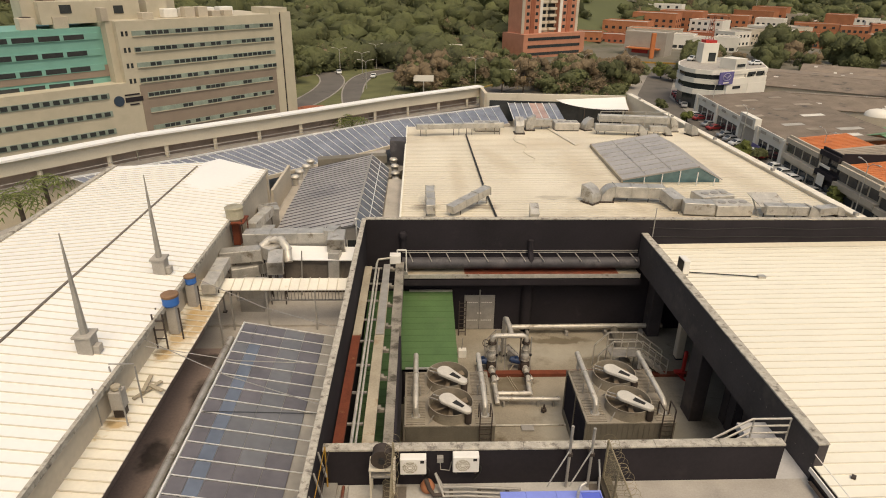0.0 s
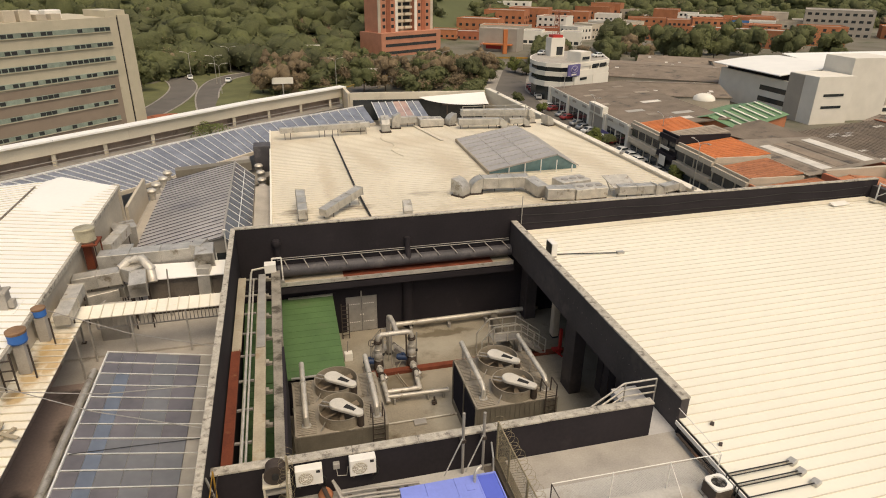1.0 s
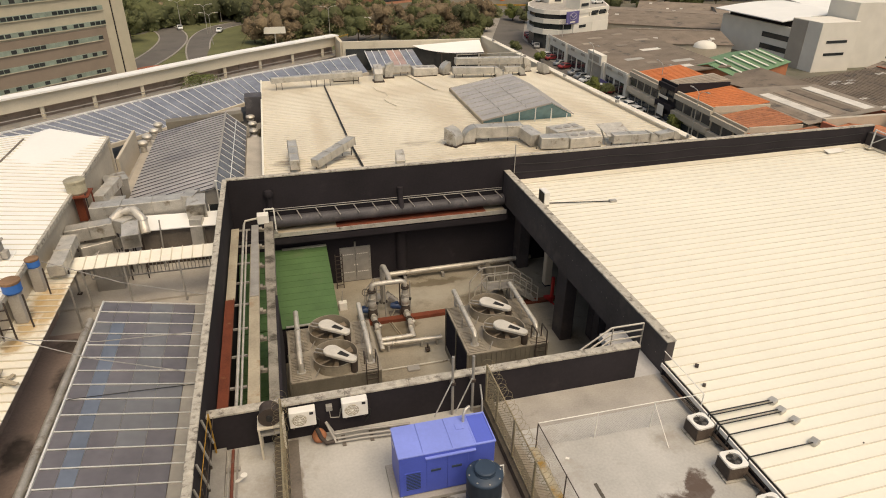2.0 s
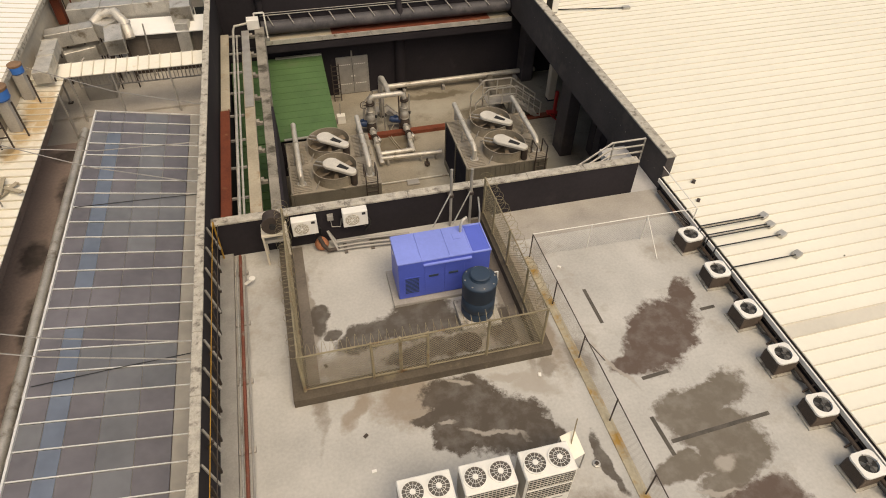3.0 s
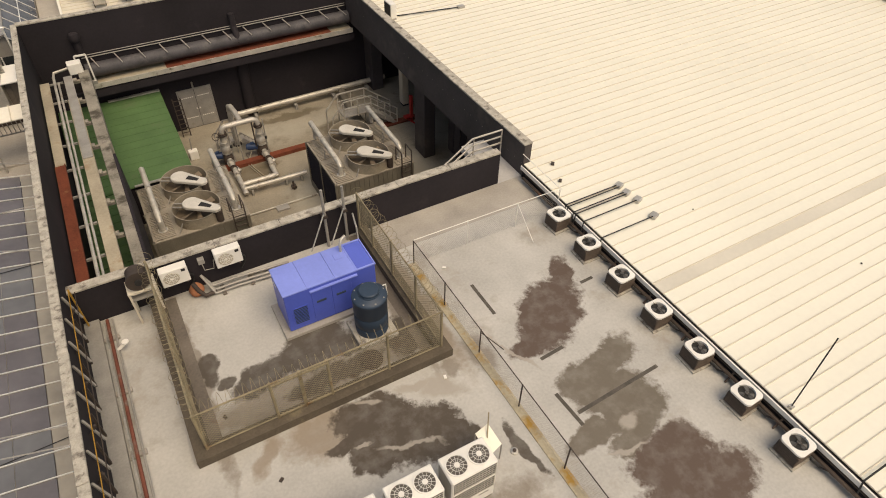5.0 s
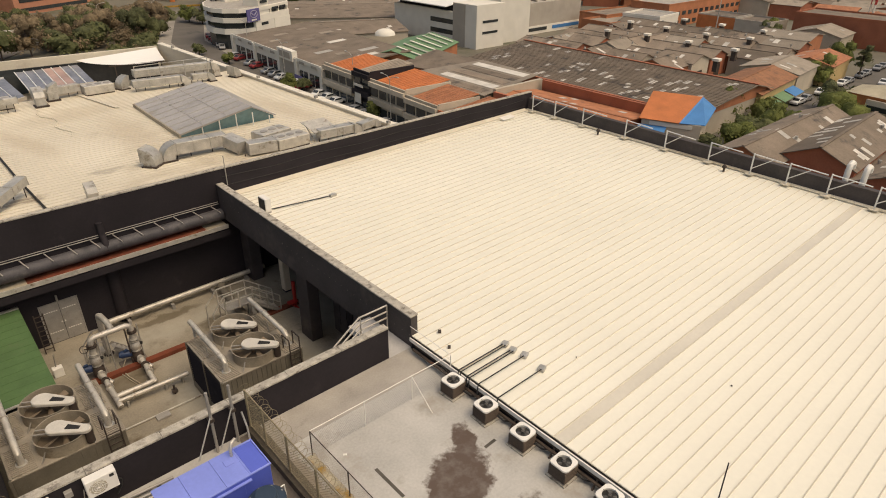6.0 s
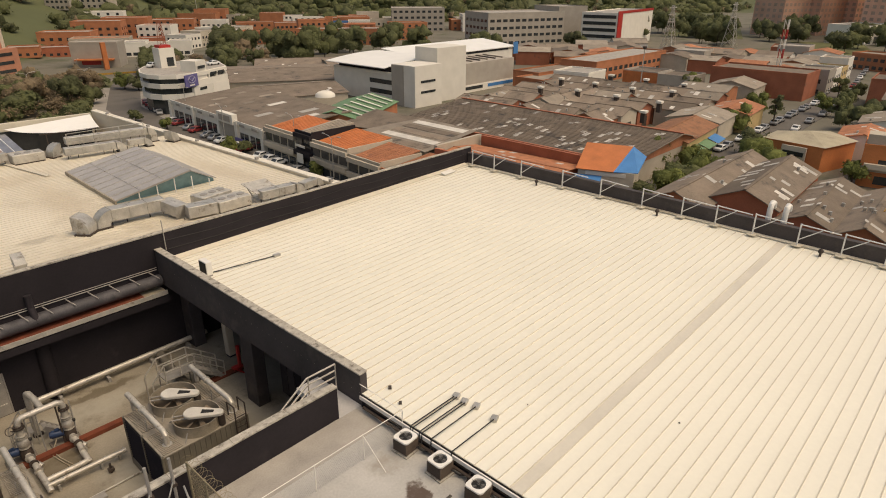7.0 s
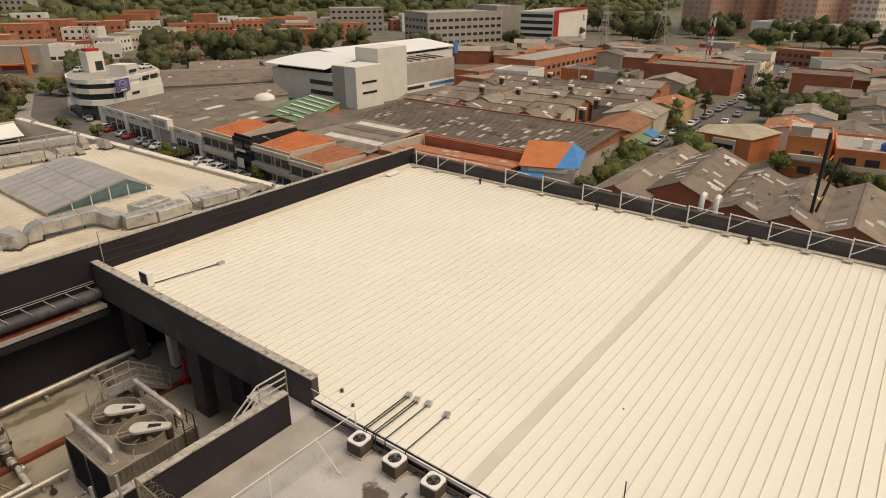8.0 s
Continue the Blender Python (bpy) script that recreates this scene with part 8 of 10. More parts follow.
def shed(at, rz, w, d, h, rise, wall, roof, label, group="", patches=0, seed=0, vents=0, z=None, plain=False):
    """A workshop with a gable roof, its ridge along y."""
    rnd = random.Random(seed)
    b = thing("workshop", label, "workshop", group, at=(*at, (land(*at) - 0.2) if z is None else z), rz=rz)
    part("wall", Shape().box(-w / 2, -d / 2, 0, w / 2, d / 2, h).add([(-w / 2, -d / 2, h), (w / 2, -d / 2, h), (0, -d / 2, h + rise)], [(0, 1, 2)]).add([(-w / 2, d / 2, h), (w / 2, d / 2, h), (0, d / 2, h + rise)], [(0, 2, 1)]), wall, b)
    o = 0.4
    for sg in (-1, 1):
        a_, b_ = (sg * (w / 2 + o), h - o * rise / (w / 2)), (0.0, h + rise)
        c4 = [(a_[0], -d / 2 - o, a_[1]), (b_[0], -d / 2 - o, b_[1]), (b_[0], d / 2 + o, b_[1]), (a_[0], d / 2 + o, a_[1])]
        if sg > 0:
            c4 = [c4[1], c4[0], c4[3], c4[2]]
        c4 = [(x, y, z_ + 0.16) for x, y, z_ in c4]
        rf = part("roof", Shape().slab(*c4, 0.14), roof, b)
        for k in range(patches):
            u, v = rnd.uniform(0.12, 0.88), rnd.uniform(0.05, 0.95)
            px, pz = a_[0] + (b_[0] - a_[0]) * u, a_[1] + (b_[1] - a_[1]) * u + 0.175
            py = -d / 2 + d * v
            L = rnd.uniform(0.8, 2.6)
            sl_ = rise / (w / 2) * (-sg)
            wd = rnd.uniform(0.4, 0.7)
            part("patch", Shape().slab((px - L / 2, py - wd, pz - sl_ * L / 2 + 0.02), (px + L / 2, py - wd, pz + sl_ * L / 2 + 0.02), (px + L / 2, py + wd, pz + sl_ * L / 2 + 0.02), (px - L / 2, py + wd, pz - sl_ * L / 2 + 0.02), 0.02), M_PATCH, rf)
    for k in range(vents):
        u, v = rnd.uniform(-0.4, 0.4), rnd.uniform(-0.45, 0.45)
        zz = h + rise * (1 - abs(u) * 2)
        part("vent", Shape().tube([(u * w, v * d, zz), (u * w, v * d, zz + 0.7)], 0.25, 8), M_GALV, b)
    if plain:
        return b
    part("ridge_cap", Shape().beam((0, -d / 2 - o, h + rise + 0.18), (0, d / 2 + o, h + rise + 0.18), 0.5, 0.08), roof, b)
    part("door", Shape().box(-1.5, -d / 2 - 0.06, 0, 1.5, -d / 2 + 0.02, min(3.0, h - 0.4)), M_DARKM, b)
    return b


# hospital on the far side of the road
hs = thing("hospital", "long cream and taupe hospital with mint green wing", "hospital", at=(-35.5, 169.7, G), rz=47.7)
ht = 26.4
for x_, w_ in ((-27.0, 1.6), (-22.0, 2.2), (-17.5, 1.4), (-13.0, 1.8)):
    part("roof_tank", Shape().box(x_ - w_, 3.0, ht, x_ + w_, 5.4, ht + 1.9), M_WHITE, hs, bev=0.15)
part("end_tower", Shape().box(0, -0.3, 0, 3.0, 12, ht + 0.4), M_HOSP, hs)
part("tower_groove", Shape().box(-0.25, -0.1, 0, 0, 0.3, ht), M_CHAR, hs)
part("tower_cap", Shape().box(-2.8, 0.2, ht, 2.4, 8, ht + 1.4), M_HOSP, hs)
part("main_wall", Shape().box(-41, 0, 0, -0.25, 18, ht), M_HOSP, hs)
part("taupe_panel", Shape().box(-38.3, -0.12, 0, -2.6, 0.0, 13.2), M_TAUPE, hs, "taupe rendered panel")
for lv, zt in enumerate((2.4, -0.9, -4.1, -7.3, -10.5, -13.9, -17.8)):
    z = zt + 22 - 1.0
    x0, x1 = (-38.0, -2.4) if lv < 4 else (-36.8, -4.0)
    st_ = part("window_band", Shape().box(x0, -0.2, z, x1, 0.02, z + 0.98), M_BANDGLASS, hs)
    q_ = random.Random(lv)
    for k in range(26):
        xx = x0 + 0.15 + k * (x1 - x0) / 26
        if q_.random() < (0.72 if lv < 4 else 0.5):
            part("window", Shape().box(xx, -0.25, z + 0.12, xx + 1.12, -0.2, z + 0.86), M_WINDOW, st_)
    part("sill", Shape().box(x0, -0.35, z - 0.16, x1, -0.02, z - 0.02), M_HOSP, st_)
    for xx in (-40.2, -39.3):
        if lv < 4:
            part("window", Shape().box(xx, -0.05, z, xx + 0.5, 0.02, z + 1.0), M_WINDOW, hs)
part("low_wing", Shape().box(-110, -0.02, 0, -38.3, 4.0, 14.0), M_HOSP, hs)
for lv, zt in enumerate((-9.6, -13.3, -17.0)):
    z = zt + 22 - 1.2
    st_ = part("window_band", Shape().box(-108, -0.18, z, -45, 0.0, z + 1.15), M_BANDGLASS, hs)
    for k in range(34):
        xx = -107.8 + k * 1.85
        part("window", Shape().box(xx, -0.22, z + 0.15, xx + 1.2, -0.18, z + 1.0), M_WINDOW, st_)
part("link_wall", Shape().box(-42.4, 1.5, 14.0, -41, 18, 26.5), M_HOSP, hs)
part("mint_wing", Shape().box(-112, 4.0, 13.6, -42.4, 18, 25.2), M_TEAL, hs, "mint green clad wing")
part("taupe_band", Shape().box(-112, 3.85, 15.2, -42.3, 4.0, 17.6), M_TAUPE, hs)
for lv, zt in enumerate((2.2, -1.0, -4.1, -7.0)):
    z = zt + 22 - 1.35
    st_ = part("window_band", Shape().box(-111, 3.75, z, -43.2, 4.0, z + 1.3), M_TEAL, hs)
    for k in range(14):
        xx = -110.5 + k * 4.65
        part("window", Shape().box(xx, 3.7, z + 0.15, xx + 3.9, 3.75, z + 1.1), M_WINDOW, st_)
for x0, x1, y0, y1, z1, mt in ((-53, -33, 5, 14, 30.2, M_HOSP), (-31.4, -26.7, 5, 10, 40, M_HOSP), (-26.1, -23.8, 7, 12, 40, M_HOSP), (-55.4, -52.8, 7, 12, 40, M_HOSP), (-50.6, -48.2, 9, 13, 36, M_TAUPE)):
    part("roof_block", Shape().box(x0, y0, 26.0, x1, y1, z1), mt, hs)
for x0, x1, z0, z1 in ((-49.2, -47.0, 28.0, 29.6), (-38.6, -36.6, 27.6, 29.2)):
    part("roof_opening", Shape().box(x0, 4.88, z0, x1, 5.02, z1), M_WINDOW, hs)
for x0, x1, zt in ((-24.6, -22.2, 28.6), (-21.4, -19.0, 28.6), (-18.0, -15.8, 27.6), (-14.8, -12.6, 27.6), (-34.5, -32.0, 27.8), (-43.0, -41.6, 29.0)):
    part("roof_unit", Shape().box(x0, 1.2, ht, x1, 3.4, zt), M_PLASTER, hs, bev=0.05)
for x0 in (-51, -57, -69, -80, -92):
    ru = part("roof_unit", Shape().box(x0, 4.6, 25.2, x0 + 2.8, 7.2, 27.4), M_PLASTER, hs, bev=0.05)
    part("fan_grille", Shape().lathe([(1.0, 27.4), (1.0, 27.55), (0, 27.55)], (x0 + 1.6, 6.0, 0), 16), M_DARKM, ru)
part("sign_disc", Shape().tube([(-43.2, -0.02, 10.4), (-43.2, -0.2, 10.4)], 1.1, 20), M_NAVY, hs, "dark round sign")
part("sign_bar", Shape().box(-41.8, -0.15, 9.9, -38.0, -0.02, 10.9), M_CHAR, hs, "dark bar of lettering")
part("sign_bar", Shape().box(-41.8, -0.15, 11.3, -38.6, -0.02, 11.6), M_CHAR, hs)
part("sign_bar", Shape().box(-41.0, -0.15, 9.2, -39.0, -0.02, 9.5), M_CHAR, hs)
part("ramp_wall", Shape().tube([(7 + 5 * math.cos(k * 0.3), -2 + 5 * math.sin(k * 0.3), 0.9) for k in range(12)], 0.9, 6), M_BRICK_R, hs, "curved dark red ramp wall")

# brick residential tower
# tower brick paler than the near brick, with haze in its colour
M_TBRICK = surf("warm_hazed_tower_brick", (0.45, 0.20, 0.125), 0.85, 0.0, 0.15, 0.3, 4.0, 0.1, (0.38, 0.17, 0.11), 0.6)
bt = thing("brick_tower", "tall orange brick apartment tower with pale balconies", "tower", at=(60.0, 311.5, G - 0.5), rz=30)
part("wall", Shape().box(-17, -2, 0, -5.5, 8, 75), M_TBRICK, bt)
part("wall", Shape().box(5.5, -2, 0, 17, 8, 75), M_TBRICK, bt)
part("core", Shape().box(-5.5, 1, 0, 5.5, 8, 75), M_PLASTER, bt)
part("podium", Shape().box(-18.5, -6, 0, 19, 10, 11), M_TBRICK, bt)
for k in range(3):
    part("podium_opening", Shape().box(-16, -6.1, 1.6 + k * 3.3, 16, -5.95, 2.9 + k * 3.3), M_WINDOW, bt)
for sx in (-1, 1):
    part("pale_strip", Shape().box(sx * 16.4 - 0.8, -2.2, 3, sx * 16.4 + 0.8, -1.9, 75), M_PLASTER, bt)
    part("pale_strip", Shape().box(sx * 6 - 0.8, -2.25, 3, sx * 6 + 0.8, -1.9, 75), M_PLASTER_W, bt)
    part("brick_strip", Shape().box(sx * 11 - 1.2, -2.3, 3, sx * 11 + 1.2, -1.95, 75), M_BRICK_R, bt)
for lv in range(20):
    z = 12 + lv * 3.0
    for bx in (-2.7, 2.7):
        bc = part("balcony", Shape().box(bx - 2.1, -0.8, z, bx + 2.1, 1.1, z + 1.1), M_CREAM_WALL, bt, "pale yellow balcony front")
        part("glass", Shape().box(bx - 2.1, 0.86, z + 1.1, bx + 2.1, 0.98, z + 2.6), M_WINDOW, bc)
    for xx in (-13.6, -8.4, 8.4, 13.6):
        part("window", window_mesh(1.6, 1.4), None, bt).matrix_basis = pose(xx, -2, z + 0.8)
for at, rz, w, h in (((33, 425), 8, 24, 60), ((-60, 470), 0, 22, 70)):
    block(at, rz, w, 18, h, M_BRICK, "distant orange brick apartment block", 18, 6, 1.8, 1.6, "tower", "distant towers", base=3.6)

# white corner dealership: a wedge with a bowed street end
M_EMBLEM = surf("lilac_emblem_paint", (0.36, 0.34, 0.46), 0.6, 0.0, 0.06, 1.0, 8.0, 0.02)
de = thing("dealership", "white curved corner showroom with parking on the roof", "showroom", at=(0, 0, G))
FOOT = [(89.2, 183.5), (104.5, 191.6), (108.5, 203), (104, 212), (98, 215), (92.5, 213), (86.5, 209), (82.2, 203), (79.6, 196.5), (79.0, 190.5), (80.6, 186.2), (84.4, 183.4)]


def ring(z0, z1, grow=0.0):
    c = Vector((94, 198))
    P = []
    for p_ in FOOT:
        d_ = (Vector(p_) - c).normalized()
        P.append(tuple(Vector(p_) + d_ * grow))
    return Shape().prism(P, z0, z1)


part("showroom_glass", ring(0, 4.4, -0.6), M_WINDOW, de)
part("white_band", ring(4.4, 5.9, 0.3), M_PLASTER_W, de)
part("window_ring", ring(5.9, 7.6, -0.5), M_WINDOW, de)
part("white_band", ring(7.6, 8.9, 0.35), M_PLASTER_W, de)
part("window_ring", ring(8.9, 10.3, -0.5), M_WINDOW, de)
part("roof_band", ring(10.3, 11.5, 0.35), M_PLASTER_W, de)
part("parking_deck", ring(11.5, 11.54, -0.1), M_CONC, de)
ux, uy = Vector((25.1, 13.2, 0)).normalized(), Vector((-13.2, 25.1, 0)).normalized()
sw_ = Matrix(((ux.x, uy.x, 0, 79.4), (ux.y, uy.y, 0, 178.4), (0, 0, 1, 0), (0, 0, 0, 1)))


def sface(x0, y0, z0, x1, y1, z1):
    s = Shape().box(x0, y0, z0, x1, y1, z1)
    s.v = [tuple(sw_ @ Vector(p)) for p in s.v]
    return s


part("side_wall", sface(10.6, -0.5, 0, 20.0, 0.4, 7.4), M_PLASTER_W, de)
part("side_wall", sface(11.6, -0.52, 7.4, 28.4, 0.38, 9.2), M_PLASTER_W, de)
part("side_wall", sface(20.0, -0.6, 0, 28.6, 0.3, 7.4), M_PLASTER_W, de)
part("side_parapet", sface(12.0, -0.5, 10.3, 28.4, 0.4, 11.4), M_PLASTER_W, de)
part("stair_block", sface(13.0, -0.3, 9.2, 18.0, 5.0, 14.6), M_PLASTER_W, de)
for xx in (18.6, 22.6, 27.6):
    part("pier", sface(xx, -0.4, 9.2, xx + 0.6, 0.3, 10.3), M_PLASTER_W, de)
for z, xs in ((12.4, (15.4,)), (9.9, (21.0, 25.0)), (6.2, (15.0,)), (3.0, (14.4,))):
    for x in xs:
        part("window", sface(x - 1.7, -0.6, z, x + 1.7, -0.48, z + 0.8), M_WINDOW, de)
part("sign_panel", sface(6.6, -0.75, 7.8, 12.6, -0.45, 11.3), M_PURPLE, de, "violet sign panel")
em = Shape().tube([tuple(sw_ @ Vector((9.6 + 1.7 * math.cos(k * math.pi / 10), -0.85, 9.9 + 1.0 * math.sin(k * math.pi / 10)))) for k in range(21)], 0.10, 5)
part("sign_emblem", em, M_EMBLEM, de, "pale ring emblem")
part("sign_emblem", Shape().beam(sw_ @ Vector((8.2, -0.85, 10.4)), sw_ @ Vector((9.6, -0.85, 9.5)), 0.2).beam(sw_ @ Vector((9.6, -0.85, 9.5)), sw_ @ Vector((11.0, -0.85, 10.4)), 0.2), M_EMBLEM, de)
part("sign_bar", sface(8.4, -0.8, 8.1, 10.8, -0.74, 8.5), M_PLASTER_W, de)
part("mast_base", Shape().box(87.8, 200, 11.5, 92.6, 204.6, 17.4), M_PLASTER_W, de)
part("mast_opening", Shape().box(89.8, 199.9, 12.0, 92.0, 200.02, 14.6), M_WINDOW, de)
part("mast_roof", Shape().box(88.4, 200.6, 17.4, 92.0, 204.0, 18.2), M_RED, de)
mast = Shape()
for sx, sy in ((-1, -1), (1, -1), (1, 1), (-1, 1)):
    mast.beam((90.2 + sx * 0.9, 202.3 + sy * 0.9, 18.3), (90.2 + sx * 0.35, 202.3 + sy * 0.35, 25.5), 0.12)
for k in range(6):
    r1 = 0.9 - k * 0.09
    z1 = 18.4 + k * 1.2
    mast.beam((90.2 - r1, 202.3 - r1, z1), (90.2 + r1, 202.3 - r1, z1 + 1.1), 0.12).beam((90.2 + r1, 202.3 - r1, z1), (90.2 + r1, 202.3 + r1, z1 + 1.1), 0.12)
part("red_mast", mast, M_BRICK_R, de, "red lattice mast")

# white office block with curved roof
wo = thing("white_office", "white office building with curved metal roof and tall core", "office building", at=(0, 0, G))
part("west_block", Shape().box(139.6, 150, 0, 160, 181, 9.6), M_PLASTER_W, wo)
part("core", Shape().box(138.4, 139.6, 0, 150.4, 150, 12.6), M_PLASTER_W, wo)
part("core", Shape().box(151.0, 142, 0, 165, 152, 16.9), M_PLASTER_W, wo)
part("core_groove", Shape().box(150.4, 141.2, 0, 151.0, 150, 12.4), M_OFFICE, wo)
part("grey_panel", Shape().box(138.3, 144.5, 0, 138.4, 150, 12.4), M_OFFICE, wo, "grey clad strip")
part("east_block", Shape().box(168, 147, 0, 198.5, 163, 10.0), M_OFFICE, wo)
part("east_base", Shape().box(165, 146.8, 0, 199, 147, 2.6), M_PLASTER_W, wo)
part("rear_block", Shape().box(160, 163.2, 0, 219, 180, 10.4), M_PLASTER_W, wo)
arc = [(137.0 + 25 * k / 8, 10.7 + 2.2 * math.sin(math.pi * (0.08 + 0.5 * k / 8))) for k in range(9)]
for (xa, za), (xb, zb) in zip(arc, arc[1:]):
    part("roof", Shape().slab((xa, 152.2, za), (xb, 152.2, zb), (xb, 182, zb), (xa, 182, za), 0.25), M_WHITE_ROOF, wo)
part("roof_truss", Shape().box(140.5, 152.4, 9.6, 160, 179, 11.2), M_CHAR, wo)
for k in range(7):
    xa, xb = 162 + k * 8.4, 162 + (k + 1) * 8.4
    part("roof", Shape().slab((xa, 162.6, 11.6), (xb, 162.6, 11.6), (xb, 181, 13.6), (xa, 181, 13.6), 0.25), M_WHITE_ROOF, wo)
for z in (2.6, 5.8):
    part("window", Shape().box(139.5, 151, z, 139.62, 162, z + 1.4), M_WINDOW, wo)
    part("window", Shape().box(141, 139.5, z + 1.6, 147.5, 139.62, z + 2.3), M_WINDOW, wo)
part("window", Shape().box(169, 146.72, 0.9, 180, 146.82, 2.0), M_WINDOW, wo)
part("window", Shape().box(183, 146.72, 0.9, 198, 146.82, 2.0), M_BLUE_R, wo)
part("window", Shape().box(176, 163.1, 10.5, 216, 163.22, 11.4), M_WINDOW, wo)
part("sign_panel", Shape().box(219.2, 162.6, 8.5, 222, 163.0, 13.2), M_BLUE_R, wo, "blue sign panel")
for k in range(6):
    part("roof_frame", Shape().beam((172 + k * 4.4, 149, 10.25), (174 + k * 4.4, 160, 10.25), 0.5, 0.4), M_ASB_L if k % 2 else M_DARKM, wo)

# street row facing the mall
row = thing("showroom_row", "long white showroom with grey roof facing the street", "showroom", at=(75.3, 124.2, G), rz=-3.6)
part("wall", Shape().box(0, 0, 0, 20, 53, 5.2), M_PLASTER_W, row)
part("roof", Shape().slab((-0.2, -0.5, 5.45), (24, -0.5, 7.2), (24, 53.5, 7.2), (-0.2, 53.5, 5.45), 0.25), M_ASB, row)
part("street_parapet", Shape().box(-0.45, 0, 5.2, -0.22, 53, 6.1), M_PLASTER_W, row)
for px, py, pl in ((6, 14, 4.5), (11, 30, 3), (8, 42, 4), (14, 22, 5), (3, 24, 3), (15, 8, 5), (9, 9, 2.4), (4, 36, 3), (16, 44, 3), (18, 34, 4), (12, 3, 5)):
    part("patch", Shape().slab((px, py, 5.53 + px * 0.0723), (px + pl, py, 5.53 + (px + pl) * 0.0723), (px + pl, py + 2.2, 5.53 + (px + pl) * 0.0723), (px, py + 2.2, 5.53 + px * 0.0723), 0.03), M_PATCH if pl > 4.4 else M_ASB_L, row)
for k, (ya, yb) in enumerate(((2, 7), (8, 12), (24, 30), (31, 37), (38, 44), (45, 51))):
    part("shop_window", Shape().box(-0.08, ya, 0.6, 0.02, yb, 3.4), M_WINDOW, row)
    part("mullion", Shape().box(-0.12, (ya + yb) / 2 - 0.08, 0.6, -0.06, (ya + yb) / 2 + 0.08, 3.4), M_PLASTER_W, row)
    part("sign_bar", Shape().box(-0.52, ya + 0.6, 5.0, -0.46, ya + 3.2, 5.6), M_OFFICE, row)
for yy in (0.5, 13, 22.5, 37.5, 52.5):
    part("pier", Shape().box(-0.7, yy - 0.6, 0, 0.1, yy + 0.6, 5.9), M_PLASTER_W, row)
part("portal", Shape().box(-1.0, 13.6, 5.0, 0.4, 21.9, 7.4), M_PLASTER_W, row)
part("portal_sign", Shape().box(-1.1, 14.8, 5.5, -1.0, 20.6, 6.9), M_OFFICE, row)
part("portal_banner", Shape().box(-0.9, 9, 0.8, -0.7, 13.4, 2.2), M_PURPLE, row, "violet banner beside the entrance")
part("entrance", Shape().box(-0.3, 14.5, 0, -0.2, 21, 4.9), M_OFFICE, row)


def shop(y0, y1, h, roof, wall, label, depth=13.0, flat=0.0):
    x0 = 75.3 - (124 - y0) * 0.07
    b = thing("street_shop", label, "shop", "shops along the street", at=(x0, y0, G), rz=-3.6)
    L = y1 - y0
    part("wall", Shape().box(0, 0, 0, depth, L - 0.05, h), wall, b)
    part("parapet", Shape().box(-0.1, 0, h, 0.25, L - 0.05, h + 0.8), wall, b)
    part("side_parapet", Shape().box(0.25, 0, h, depth, 0.3, h + 1.0 + flat), wall, b)
    rf = part("roof", Shape().slab((0.3, 0.32, h + 0.12), (depth, 0.32, h + 1.4), (depth, L - 0.1, h + 1.4), (0.3, L - 0.1, h + 0.12), 0.12), roof, b)
    for k in range(int(L / 0.9)):
        yy = 0.5 + k * 0.9
        part("roll", Shape().beam((0.35, yy, h + 0.15), (depth - 0.1, yy, h + 1.42), 0.16, 0.08), roof, rf)
    n = max(1, int(L / 3))
    for z in (0.4, h - 2.5):
        for k in range(n):
            part("window", Shape().box(-0.1, 0.4 + k * L / n, z, 0.02, (k + 1) * L / n - 0.2, z + 1.7), M_WINDOW, b)
    part("floor_band", Shape().box(-0.8, 0, h / 2 - 0.5, 0.0, L - 0.05, h / 2 + 0.5), wall, b)
    part("eave_band", Shape().box(-0.6, 0, h - 0.6, -0.1, L - 0.05, h + 0.3), wall, b)
    return b


shop(111, 123.5, 6.6, M_ORANGE, M_PLASTER, "cream shop with a bright orange sheet roof", 11)
bs = shop(104.5, 110.8, 7.6, M_ASB_L, M_CHAR, "charcoal shopfront with flat roof", 11)
part("sign_bar", Shape().box(-0.9, 1.5, 5.2, -0.82, 5.0, 5.7), M_PLASTER_W, bs)
part("poster", Shape().box(-0.9, 2.5, 1.8, -0.82, 4.8, 3.8), M_PLASTER_W, bs)
shop(92, 104.3, 6.6, M_ORANGE, M_PLASTER, "cream shop with a worn orange sheet roof", 11)
shop(82, 91.8, 6.0, M_CLAY, M_PLASTER, "small cream shop with clay tile roof", 10)
shop(68, 81.8, 5.4, M_CLAY, M_BRICK, "brick shop with patched clay roof", 12)
shop(56, 67.8, 5.2, M_ASB, M_BRICK_R, "low brick shop with grey roof", 12)

# green-roofed workshop and the long fibre-cement sheds
shed((106.5, 130.5), 118, 15, 27, 5.6, 1.9, M_BRICK, M_GREEN_R, "brick workshop with faded green roof", patches=0, seed=3)
gp = thing("roof_light_strip", "pale clear strips across a green roof", "roof strip", at=(106.5, 130.5, G), rz=118)
for k in range(6):
    part("strip", Shape().slab((-7.2, -11 + k * 4.2, 6.05), (0, -11 + k * 4.2, 7.9), (0, -10.2 + k * 4.2, 7.9), (-7.2, -10.2 + k * 4.2, 6.05), 0.03), M_PATCH, gp)
lg = thing("long_shed", "long grey fibre-cement shed with pale patches", "workshop", at=(0, 0, G))
part("wall", Shape().box(107, 52, 0, 137, 112, 4.4), M_PLASTER, lg)
